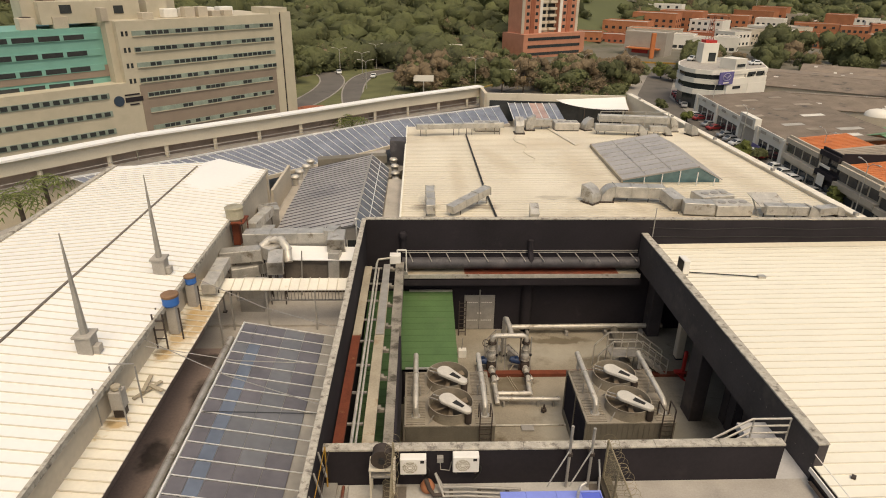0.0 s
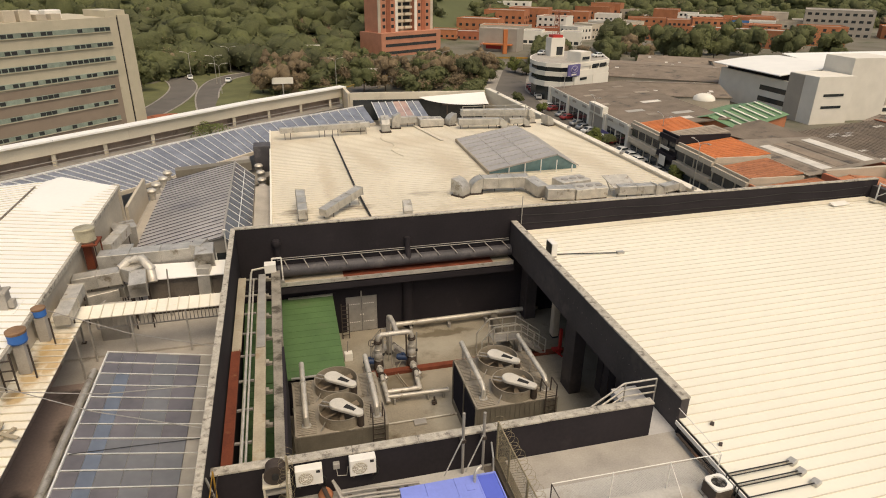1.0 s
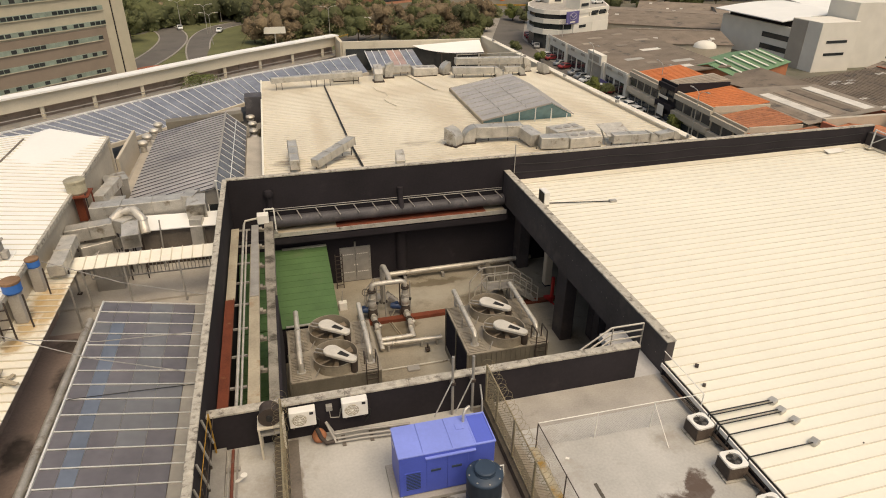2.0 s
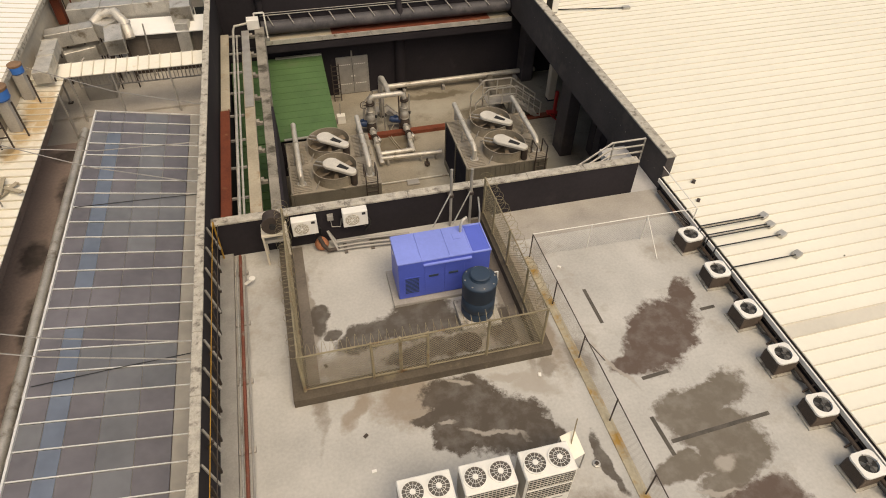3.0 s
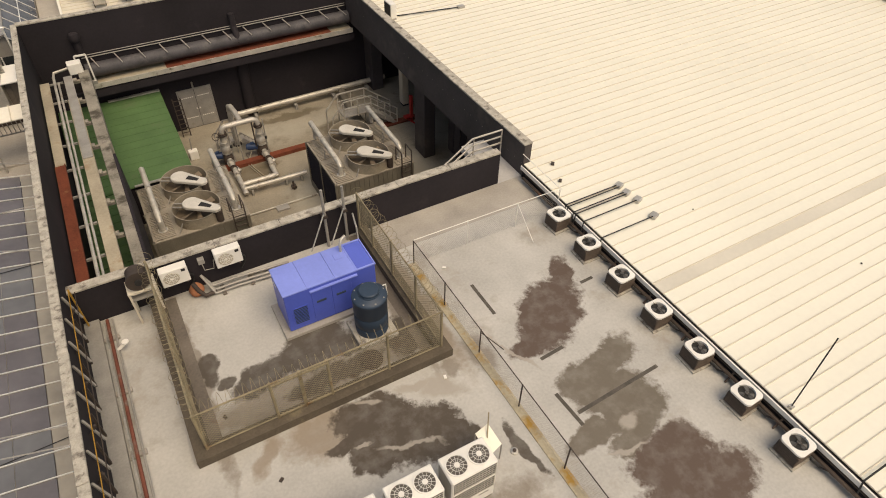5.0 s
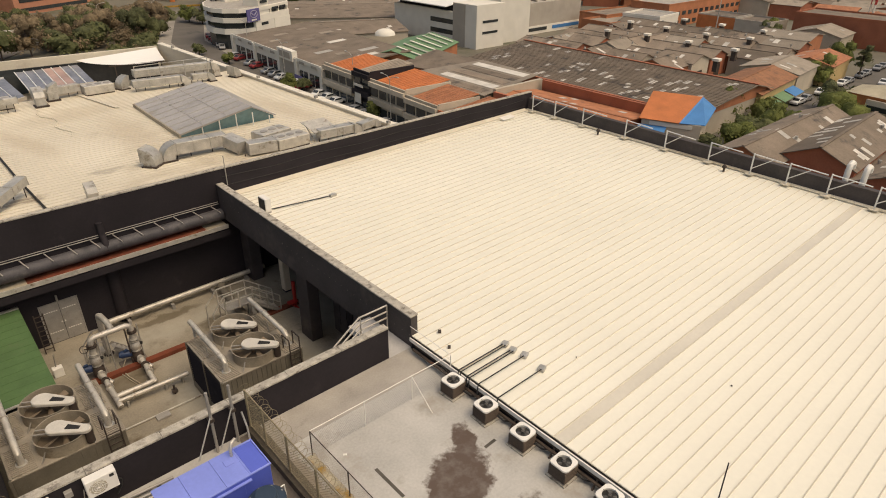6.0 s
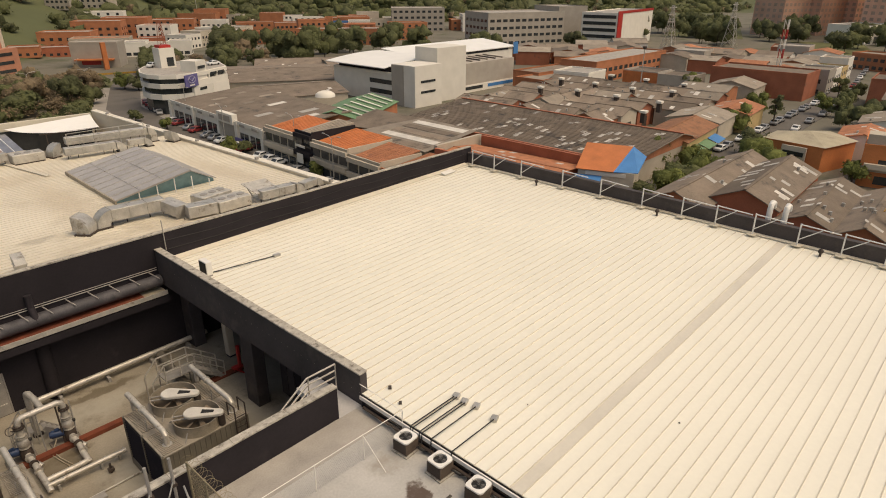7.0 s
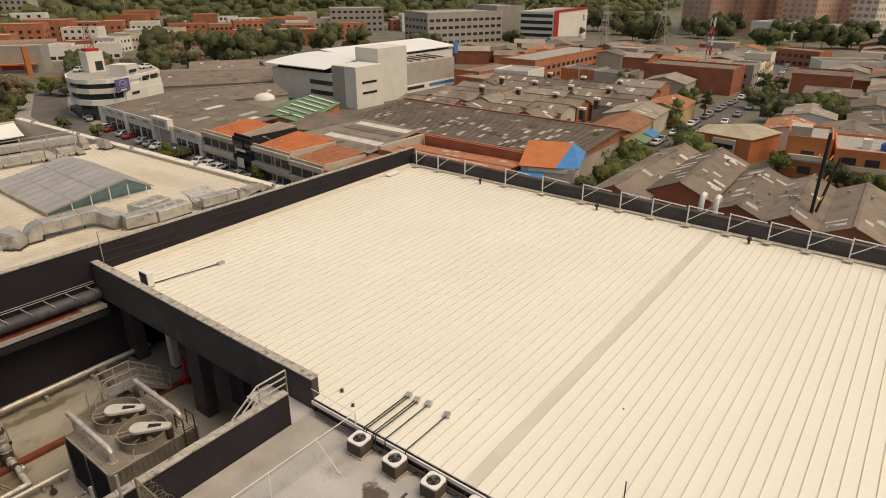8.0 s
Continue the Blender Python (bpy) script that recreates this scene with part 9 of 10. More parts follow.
w1 = part("west_slope", Shape().slab((106, 51, 5.4), (130, 51, 7.4), (130, 113, 7.4), (106, 113, 5.4), 0.15), M_ASB, lg)
part("east_slope", Shape().slab((130, 51, 7.4), (138, 51, 5.6), (138, 113, 5.6), (130, 113, 7.4), 0.15), M_ASB, lg)
part("ridge_cap", Shape().beam((130, 51, 7.55), (130, 113, 7.55), 0.8, 0.15), M_BRICK_R, lg)
part("gable", Shape().add([(107, 51.9, 4.4), (137, 51.9, 4.4), (137, 51.9, 5.6), (130, 51.9, 7.2), (107, 51.9, 5.3)], [(0, 1, 2, 3, 4)]), M_BRICK, lg)
part("west_wall", Shape().box(105.6, 52, 4.2, 106.2, 98, 6.0), M_BRICK_R, lg, "red brick upstand")
rnd = random.Random(11)
zz = lambda x: 5.47 + (x - 106) * 0.0833
for k in range(64):
    px, py = rnd.uniform(108, 127), rnd.uniform(53, 109)
    L_, W_ = rnd.choice((1.2, 1.6, 2.4)), rnd.choice((0.9, 1.0, 1.1))
    part("patch", Shape().slab((px, py, zz(px)), (px + L_, py, zz(px + L_)), (px + L_, py + W_, zz(px + L_)), (px, py + W_, zz(px)), 0.02), M_PATCH, w1)
for k in range(30):
    xx = 106.6 + k * 0.8
    part("sheet_joint", Shape().beam((xx, 51, zz(xx) + 0.02), (xx, 113, zz(xx) + 0.02), 0.12, 0.05), M_ASB, w1)
pt = thing("metal_roof", "pale weathered metal roof beside the shops", "roof", at=(0, 0, G))
part("wall", Shape().box(88, 86, 0, 103, 109, 5.0), M_PLASTER, pt)
part("sheet", Shape().slab((87, 85, 5.6), (104, 86, 7.0), (105.5, 104, 7.0), (87, 110, 5.6), 0.12), M_ASB_L, pt)
part("sheet", Shape().slab((94, 110.2, 5.4), (105.4, 104.4, 6.8), (106, 121, 6.8), (92, 119, 5.4), 0.12), M_ASB, pt)
for k in range(5):
    part("pale_sheet", Shape().slab((88 + k * 3.2, 86.5 + k * 0.2, 5.72 + k * 0.263), (90.2 + k * 3.2, 86.6 + k * 0.2, 5.9 + k * 0.263), (90.4 + k * 3.2, 103, 5.9 + k * 0.263), (88.2 + k * 3.2, 103, 5.72 + k * 0.263), 0.03), M_PATCH if k in (1, 4) else M_ASB, pt)
shed((95.5, 71), 3, 14, 26, 4.6, 0.9, M_BRICK_R, M_CLAY, "brick shed with pinkish patched clay roof", patches=5, seed=8)
for k, (xx, ya, yb, hh, mt) in enumerate(((88.6, 56, 84, 6.3, M_BRICK_R), (103.2, 58, 84, 6.4, M_BRICK_R), (90.0, 84.6, 85.4, 6.4, M_PLASTER))):
    solo("party_wall", Shape().box(xx, ya, G, xx + (0.6 if k < 2 else 14), yb, G + hh), mt, "old brick party wall between roofs", "wall", "party walls")
for i in range(6):
    for j in range(6):
        x_, y_ = 143.4 + j * 9.6 + rnd.uniform(-0.4, 0.4), 70.5 + i * 9.6 + rnd.uniform(-0.4, 0.4)
        if i == 0 and j < 3:
            continue
        shed((x_, y_), rnd.choice((3, 3, 3, 93)), 9.4, 9.5, rnd.uniform(4.6, 5.6), rnd.uniform(1.1, 1.9), rnd.choice((M_PLASTER, M_BRICK, M_BRICK_R)),
             rnd.choice((M_ASB, M_ASB, M_ASB, M_ASB_L)), "grey fibre-cement workshop roof in a tight block", "tight-packed workshops", patches=rnd.randint(0, 2), seed=i * 9 + j, vents=rnd.choice((0, 1, 2)))
for k in range(12):
    vb = thing("roof_ventilator", "small white box ventilator on a workshop roof", "ventilator", "workshop ventilators", at=(146 + (k * 17) % 52, 68 + (k * 29) % 50, G + 6.3))
    part("hood", Shape().box(-0.8, -0.8, 0.9, 0.8, 0.8, 1.5), M_PLASTER_W, vb, bev=0.05)
    part("neck", Shape().box(-0.55, -0.55, -1.5, 0.55, 0.55, 0.9), M_DARKM, vb)
# gabled warehouses behind the dark parapet: ridges run east
shed((109, 36), 90, 9, 34, 5.4, 2.0, M_BRICK, M_ASB, "brick warehouse with worn dark gable roof", "warehouses", 5, 20, 2)
shed((110.5, 28), 92, 10, 26, 6.0, 2.2, M_BRICK_R, M_ASB, "brick warehouse with patched grey gable roof", "warehouses", 9, 21, 1)
shed((108.5, 19), 92, 7.6, 24, 5.0, 1.6, M_BRICK_R, M_ASB, "brick warehouse with vented grey roof", "warehouses", 4, 22, 7)
shed((108, 11.6), 92, 7.0, 24, 5.0, 1.8, M_BRICK, M_ASB, "brick warehouse with dark vented roof", "warehouses", 2, 23, 7)
shed((108, 3.8), 92, 8.0, 24, 5.0, 1.8, M_BRICK, M_ASB, "brick warehouse with low grey roof", "warehouses", 3, 24, 2)
shed((108, -5), 92, 9.0, 24, 5.0, 1.8, M_BRICK, M_ASB, "brick warehouse with dark roof", "warehouses", 3, 25, 4)
shed((106, -15), 92, 10, 28, 5.0, 2.0, M_BRICK_R, M_ASB, "brick warehouse with grey roof", "warehouses", 3, 26, 4)
shed((88, 36), 92, 11, 12, 4.2, 1.2, M_BRICK, M_ASB, "low brick shed with dark roof", "warehouses", 3, 27, 0)
shed((86, 22), 92, 14, 14, 3.6, 1.2, M_BRICK, M_ASB, "low brick shed with grey sheets", "warehouses", 3, 28, 1)
shed((86, 4), 92, 16, 14, 3.6, 1.2, M_BRICK, M_ASB, "low brick shed beside the street", "warehouses", 3, 29, 1)
# orange and blue roofed corner house
kb = thing("corner_house", "corner house with orange and blue sheet roof", "house", at=(104.4, 53.9, G), rz=-70)
part("wall", Shape().box(-5, -4.5, 0, 5, 4.5, 5.4).add([(-5, -4.4, 5.4), (-5, 4.5, 5.4), (-5, 4.5, 7.85), (3.2, 4.5, 5.4), (3.2, 4.5, 7.85)], [(0, 1, 2), (1, 3, 4, 2)]), M_PLASTER, kb)
part("orange_roof", Shape().slab((-5.4, -4.9, 5.5), (1.4, -4.9, 5.5), (3.4, 4.9, 8.1), (-5.4, 4.9, 8.1), 0.12), M_ORANGE, kb, "orange sheet roof")
part("blue_roof", Shape().slab((1.4, -4.9, 5.5), (5.6, -4.0, 5.5), (6.0, 4.9, 6.4), (3.4, 4.9, 8.1), 0.12), M_BLUE_R, kb, "bright blue sheet roof")
part("awning", Shape().slab((-5.4, -6.2, 3.8), (-0.6, -6.2, 3.8), (-0.6, -4.5, 4.4), (-5.4, -4.5, 4.4), 0.1), M_BLUE_R, kb)
part("sign_bar", Shape().box(-3.6, -4.62, 4.5, 3.6, -4.52, 5.2), M_PLASTER_W, kb)
# ochre house with clay roof
M_CLAY_B = surf("brown_clay_tile", (0.27, 0.125, 0.065), 0.85, 0.0, 0.3, 0.6, 4.0, 0.3, (0.15, 0.08, 0.05), 0.54)
oh = shed((143, 57.5), 95, 11, 22, 5.2, 1.6, M_OCHRE, M_CLAY_B, "ochre house with brown clay tile roof", seed=31)
for k in range(3):
    aw_ = part("awning", Shape().slab((-3, -2.6, 0), (3, -2.6, 0), (3, 0, 0.9), (-3, 0, 0.9), 0.06), (M_GREEN_R, M_GREEN_R, M_BLUE_R)[k], oh)
    aw_.matrix_basis = pose(-5.5, 6.5 - k * 6.8, 2.6, 0, 0, -90)
shed((163.5, 60.5), 95, 13, 15, 5.2, 1.4, M_PLASTER, M_ASB_L, "grey-roofed house beside the ochre one", patches=3, seed=33)
shed((180.5, 58), 95, 11, 16, 5.0, 1.4, M_OCHRE, M_CLAY, "shop with red-brown clay roof beside the street", patches=2, seed=34)
# brick commercial houses across the street
M_TANSHEET = surf("cream_sheet_roof", (0.40, 0.35, 0.25), 0.8, 0.0, 0.2, 0.3, 4.0, 0.1, (0.28, 0.24, 0.18), 0.58)
M_OBRICK = surf("bright_orange_brick", (0.60, 0.21, 0.075), 0.85, 0.0, 0.15, 0.3, 4.0, 0.1, (0.48, 0.17, 0.07), 0.6)
bk = thing("corner_shop", "orange brick corner shop with pale shallow roof", "shop", at=(0, 0, G))
part("wall", Shape().prism([(145.6, 28), (157, 24.5), (163, 31), (156, 39.6), (147.4, 40)], 0, 5.4), M_OBRICK, bk)
part("roof", Shape().add([(145.2, 27.6, 5.5), (157.2, 24.0, 5.5), (163.6, 31, 5.5), (156.2, 40.2, 5.5), (147, 40.5, 5.5), (153.5, 33, 7.0)], [(0, 1, 5), (1, 2, 5), (2, 3, 5), (3, 4, 5), (4, 0, 5)]), M_TANSHEET, bk)
part("cream_bay", Shape().beam((145.45, 31, 3.2), (146.3, 36, 3.2), 0.5, 3.4), M_CREAM_WALL, bk)
part("window", Shape().beam((145.1, 31.4, 3.4), (145.9, 35.6, 3.4), 0.3, 0.9), M_WINDOW, bk)
bk = block((149, 17.5), 8, 13, 8, 8.0, M_OBRICK, "orange brick house with cream bands and roof terrace", 2, 3, 2.4, 1.6, flat=M_CONC, sides="w")
part("cream_band", Shape().box(-6.75, -4.2, 3.4, -6.5, 4.2, 4.4), M_CREAM_WALL, bk)
part("balcony", Shape().box(-7.6, -3.4, 4.0, -6.6, 3.4, 5.0), M_CREAM_WALL, bk)
part("roof_hut", Shape().box(-6, 0, 8, -2, 3.8, 10.4), M_PLASTER, bk)
bk = block((151, 6.5), 8, 16, 13, 6.6, M_OBRICK, "orange brick house with roof terrace", 2, 4, 2.4, 1.4, flat=M_CONC, sides="w")
part("roof_unit", Shape().box(-4, 0.5, 6.6, -2.4, 2, 8.6), M_WHITE, bk)
part("roof_tank", Shape().lathe([(0.9, 6.6), (1.0, 7.9), (0.4, 8.4)], (-3.4, -2, 0), 14), M_DRUM, bk, "blue roof tank")
part("cream_band", Shape().box(-8.25, -6.6, 3.0, -8.0, 6.6, 4.0), M_CREAM_WALL, bk)
for x, y, w, d, mt in ((172, 12, 18, 12, M_ASB), (170, 25, 14, 10, M_CLAY), (190, 8, 20, 14, M_ASB), (192, 24, 16, 12, M_ASB_L), (212, 12, 22, 16, M_ASB), (174, -4, 22, 14, M_ASB), (198, -10, 24, 16, M_ASB), (150, -8, 20, 14, M_ASB_L)):
    shed((x, y), 96, d, w, 4.8, 1.2, M_PLASTER_W, mt, "low workshop with grey sheet roof", "low workshops", 3, int(x + y), 2)
block((242, 70.5), 0, 16, 31, 8.6, M_BRICK_R, "long blank red brick warehouse", 0, 0, flat=M_ASB)
block((245, 29.5), 4, 17, 17, 8.8, M_BRICK_R, "square red brick warehouse beside the street", 0, 0, flat=M_ASB)
block((250, 132), 0, 60, 16, 8.0, M_BRICK, "orange brick workshop with window bays", 2, 14, 2.6, 1.4, sides="sw")
part("red_front", Shape().box(-6.15, -7, 0.2, -6.0, 7, 5.6), M_ORANGE, block((233.5, 109.5), 0, 12, 13.6, 5.4, M_OFFICE, "grey shop with a bright orange-red front", 0, 0, flat=M_ASB), "bright orange-red shop front")
block((233, 96), 0, 14, 12, 5.2, M_OFFICE, "low grey workshop with small windows", 1, 4, 1.4, 1.0, flat=M_ASB, sides="w")
block((212, 136), -4, 38, 12, 6.0, M_BRICK, "orange brick workshop beside the office", 1, 7, 2.0, 1.4, flat=M_ASB)
block((194, 128), -4, 22, 12, 5.4, M_BRICK, "low brick workshop with pale sheets", 0, 0, flat=M_ASB_L)
lp = thing("light_mast", "tall grey mast with a round lamp head", "light mast", at=(217.8, 104.3, G))
part("pole", Shape().tube([(0, 0, 0), (0, 0, 14.6)], 0.22, 8, 0.16), M_GALV, lp)
part("head", Shape().lathe([(0.3, 14.4), (0.75, 14.8), (0.7, 15.4), (0.0, 15.5)], n=12), M_DARKM, lp)
rm = thing("radio_mast", "red and white striped lattice mast", "mast", at=(262, 72, G))
for k in range(7):
    s_ = Shape()
    for sx, sy in ((-1, -1), (1, -1), (0, 1)):
        s_.beam((sx * 0.7, sy * 0.7, k * 3.4), (sx * 0.7, sy * 0.7, k * 3.4 + 3.4), 0.26)
    s_.beam((-0.7, -0.7, k * 3.4), (0.7, -0.7, k * 3.4 + 3.3), 0.18).beam((0.7, -0.7, k * 3.4), (0, 0.7, k * 3.4 + 3.3), 0.18)
    part("section", s_, M_RED if k % 2 else M_PLASTER_W, rm)
# distant offices
block((336, 250), -22, 54, 30, 18.4, M_OFFICE, "distant grey office block with window rows", 4, 12, 3.0, 1.6, "office building", "distant offices", base=4.2)
block((372, 240), -22, 22, 28, 21, M_OFFICE, "distant grey office core", 0, 0, cat="office building", group="distant offices")
rw = block((376, 200), 8, 62, 22, 19, M_PLASTER_W, "distant white block with a red end", 0, 0, cat="office building", group="distant offices")
part("red_strip", Shape().box(-31.2, -11.3, 0, -24, -11.0, 20.4), M_RED, rw, "red painted end panel")
part("red_strip", Shape().box(-31.2, -11.25, 19.0, 31.2, -10.9, 20.4), M_RED, rw)
for k in range(5):
    part("window_band", Shape().box(-31.2, -10, 2 + k * 3.6, -31.0, 10, 3.8 + k * 3.6), M_WINDOW, rw)
shed((338, 172), 40, 12, 18, 5.0, 2.0, M_PLASTER_W, M_ASB_L, "white gabled hut before the office blocks", seed=41)
block((366, 366), -42, 40, 26, 16.5, M_OFFICE, "distant grey office block", 4, 9, 2.4, 1.6, "office building", "distant offices", base=4.2)
block((396, 330), -42, 26, 22, 12, M_PLASTER_W, "distant white house with terraces", 3, 5, 2.4, 1.6, "office building", "distant offices", base=4.0)
block((430, 270), -30, 30, 20, 8, M_OFFICE, "distant grey block with dark openings", 2, 6, 2.4, 1.6, "office building", "distant offices", base=4.0)
bf = block((334, 412), -38, 34, 18, 9, M_BRICK, "distant orange brick building with blue front", 2, 6)
part("blue_front", Shape().box(-17.2, -9.2, 3, 2, -9.0, 7.4), M_BLUE_R, bf, "blue painted front")
for k in range(3):
    block((243 + k * 14, 332 - k * 13), -44, 20, 16, 9.2, M_BRICK, "orange brick workshop row before the trees", 2, 5, 1.8, 1.5, "workshop", "brick workshops", base=3.8)
for k in range(7):
    x, y = 520 + (k % 4) * 24, 148 - k * 17
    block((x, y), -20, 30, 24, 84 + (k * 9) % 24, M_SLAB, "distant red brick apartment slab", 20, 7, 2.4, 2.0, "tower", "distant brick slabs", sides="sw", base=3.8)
for k in range(4):
    block((540 + k * 36, 48 - k * 36), -20, 32, 26, 90, M_PLASTER_W, "distant pale apartment tower", 20, 8, 2.8, 2.0, "tower", "distant pale towers", sides="sw", base=4.2)
block((486, 90), -16, 34, 24, 11, M_PLASTER_W, "low white block before the apartment slabs", 1, 4, 5, 4, flat=M_CONC)
strip("park", [(352, 74), (400, 84), (470, 104)], 40, G + 0.2, M_GRASS, "bright park lawn", "lawn")
strip("lawn", [(450, 176), (505, 196), (570, 220)], 52, G + 0.2, M_GRASS, "open lawn in the distant park", "lawn")
# brick row and shops below the wooded hill
for k in range(5):
    block((128 + k * 23, 404 + k * 15.5), -34, 27, 16, (8.5, 12.5, 13.0, 10, 9)[k], M_BRICK, "orange brick apartment row below the hill", 3, 6, 1.8, 1.6, "apartments", "brick row", base=3.4, zg=G + 1)
gs = block((112, 318), -37, 20, 12, 10.8, M_OFFICE, "grey shed with red signs beside an orange pylon", 0, 0)
part("sign_bar", Shape().box(-6, -6.2, 1.5, 2, -6.0, 3.6), M_RED, gs)
part("orange_canopy", Shape().box(-8, -9.5, 3.6, 8, -6.1, 4.2), M_ORANGE, gs)
solo("orange_pylon", Shape().box(107.8, 302.4, G, 109.8, 303.8, G + 11.4), M_ORANGE, "tall orange sign pylon", "sign", bev=0.1)
for k in range(4):
    block((132 + k * 9.5, 353 - k * 5), -30, 11, 14, 6.0 + (k % 2), M_PLASTER_W, "white shop with pale sign panels", 1, 3, 2.4, 1.5, "shop", "white shops", base=4.0)
for k in range(5):
    block((176 + k * 12, 366 + k * 5.6), 25 - k, 13.2, 14, 7.5 + (k % 3) * 1.1, (M_PLASTER_W, M_PLASTER, M_PLASTER_W)[k % 3], "white shop with small dark windows", 2, 4, 1.4, 1.4, "shop", "white shops", base=4.0)
for k in range(6):
    block((96 + k * 15, 370 + k * 5), -20, 14, 12, 4.6, (M_BRICK, M_BRICK_R)[k % 2], "low brick house at the foot of the hill", 1, 4, 1.4, 1.2, "house", "hill houses", base=4)
for k in range(22):
    block((262 + k * 11 + rnd.uniform(-6, 6), 480 - k * 11 + rnd.uniform(-22, 40)), -40, rnd.uniform(14, 24), 16, rnd.uniform(6, 12), rnd.choice((M_BRICK, M_BRICK, M_PLASTER_W, M_PLASTER, M_OFFICE)), "distant brick and plaster house", 2, 4, 1.8, 1.6, "house", "distant houses", sides="s", base=4)
for x, y, h_ in ((40, 420, 40), (52, 440, 36), (150, 560, 44), (205, 590, 40), (120, 585, 30)):
    block((x, y), 12, 20, 15, h_, M_BRICK, "orange brick apartment block on the wooded slope", 9, 5, 1.8, 1.6, "apartments", "hillside blocks", base=4.0)
hrnd = random.Random(23)
BUILT = [(128 + k * 23, 404 + k * 15.5) for k in range(5)] + [(366, 366), (334, 412), (243, 332), (257, 319), (271, 306), (176, 366), (200, 378), (224, 389), (132, 353), (160, 340)]
for k in range(90):
    az = radians(hrnd.uniform(17, 45))
    d = hrnd.uniform(395, 560)
    x, y = d * math.sin(az), d * math.cos(az)
    if any(math.hypot(x - a, y - b) < 25 for a, b in BUILT) or len(BUILT) > 40:
        continue
    BUILT.append((x, y))
    block((x, y), hrnd.choice((-38, -30, -44)), hrnd.uniform(16, 30), 14, hrnd.uniform(6, 11.5), hrnd.choice((M_BRICK, M_BRICK, M_BRICK_R, M_PLASTER_W, M_PLASTER, M_OFFICE)), "distant low brick and plaster house", 3, 5, 1.7, 1.5, "house", "distant houses", flat=hrnd.choice((M_CONC, M_CLAY, M_ASB)), sides="s", base=3.6)
# houses along the far street and beside the lawn
for x, y, h_, mt, lb in ((256, 57.6, 8.6, M_OFFICE, "grey street house beside the brick warehouse"), (268.5, 58.2, 7.6, M_PLASTER_W, "white street house with small windows"), (281, 58.8, 6.8, M_OCHRE, "ochre street house with small windows"), (294, 60, 9.0, M_PLASTER_W, "white street house with a tall front")):
    block((x, y), 3, 11.6, 10, h_, mt, lb, 2, 3, 1.5, 1.4, "house", "street houses", flat=M_ASB_L, sides="sw", base=3.4)
block((328.8, 31.6), 26.5, 14, 26, 5.0, M_PLASTER_W, "long white-walled shed with a grey roof", 0, 0, flat=M_ASB)
block((342, 52), -17, 12, 21, 7.0, M_BRICK, "orange brick house beside the lawn", 2, 4, 1.8, 1.4, flat=M_ASB_L, sides="w", base=3.2)
block((335, 76), 10, 14, 8, 5.0, M_PLASTER_W, "low white house beside the lawn", 1, 3, 1.6, 1.2, sides="w", base=3.2)
block((349, 92), 12, 20, 16, 7.0, M_BRICK_R, "red brick hall at the end of the lawn", 0, 0, flat=M_ASB)
block((516, 50), 38, 10, 40, 9.0, M_PLASTER_W, "pale retaining wall below the towers", 0, 0, flat=M_CONC)
for k, (x, y, mt) in enumerate(((262, 161, M_ASB), (279, 153, M_CLAY), (257, 179, M_ASB_L), (274, 171, M_ASB), (292, 164, M_ASB_L), (270, 191, M_ASB), (289, 184, M_ASB), (308, 158, M_ASB), (306, 177, M_ASB_L), (322, 168, M_ASB))):
    shed((x, y), (32, 122)[k % 2], 15, 15.5, 5.0 + k % 3 * 0.6, 1.5, (M_BRICK, M_PLASTER, M_BRICK_R)[k % 3], mt, "workshop roof before the office blocks", "office side workshops", 0, 60 + k, plain=True)
# fill of the flat city
TAKEN = [(205, 270, 84, 145), (230, 262, 14, 90), (160, 205, -20, 36), (312, 344, 10, 66)]
for i in range(19):
    for j in range(16):
        x, y = 206 + i * 15.5 + rnd.uniform(-3, 3), -86 + j * 16.0 + rnd.uniform(-3, 3)
        if 38 < y < 64 + (x - 130) * 0.05 or (x < 198 and y > 60) or (138 < y and x < 262) or any(a < x < b and c < y < d for a, b, c, d in TAKEN):
            continue
        if math.degrees(math.atan2(x, y)) > 106 or (y > 142 and x > 280) or (x > 345 and y > 64):
            continue
        k = rnd.random()
        far_ = x > 270
        if k < 0.8:
            shed((x, y), rnd.choice((4, 94, 94, 6)), 14.6, 14.2, rnd.uniform(4.4, 6.4), rnd.uniform(1.0, 1.9), rnd.choice((M_BRICK, M_PLASTER, M_BRICK_R, M_PLASTER_W)), rnd.choice((M_ASB, M_ASB, M_ASB, M_ASB_L, M_CLAY, M_ASB_L)),
                 "workshop roof in the industrial quarter", "industrial quarter", patches=rnd.randint(0, 2) if not far_ else 0, seed=i * 31 + j, vents=0, plain=far_)
        else:
            block((x, y), 5, 14, 13.5, rnd.uniform(5, 8.5), rnd.choice((M_BRICK, M_PLASTER, M_PLASTER_W, M_OFFICE)), "flat-roofed workshop building in the quarter", 1, 4, 1.6, 1.4, group="industrial quarter", sides="w", base=4)
for x, y, w, d, rz, h_ in ((140, 209, 62, 44, -33, 4.6), (117, 172, 26, 26, -20, 5.0), (184, 212, 40, 36, -28, 4.2), (166, 236, 40, 24, -34, 4.0)):
    shed((x, y), rz + 90, d, w, h_, 1.6, M_PLASTER, M_ASB, "wide low shed with dark grey roof", "wide low sheds", 3, int(x), 0)
solo("pale_dome", Shape().lathe([(3.0, 0), (2.8, 0.7), (2.0, 1.3), (1.0, 1.6), (0, 1.7)], (112, 150, G + 5.8), 14), M_PLASTER_W, "pale humped roof cover", "roof", smooth=True)


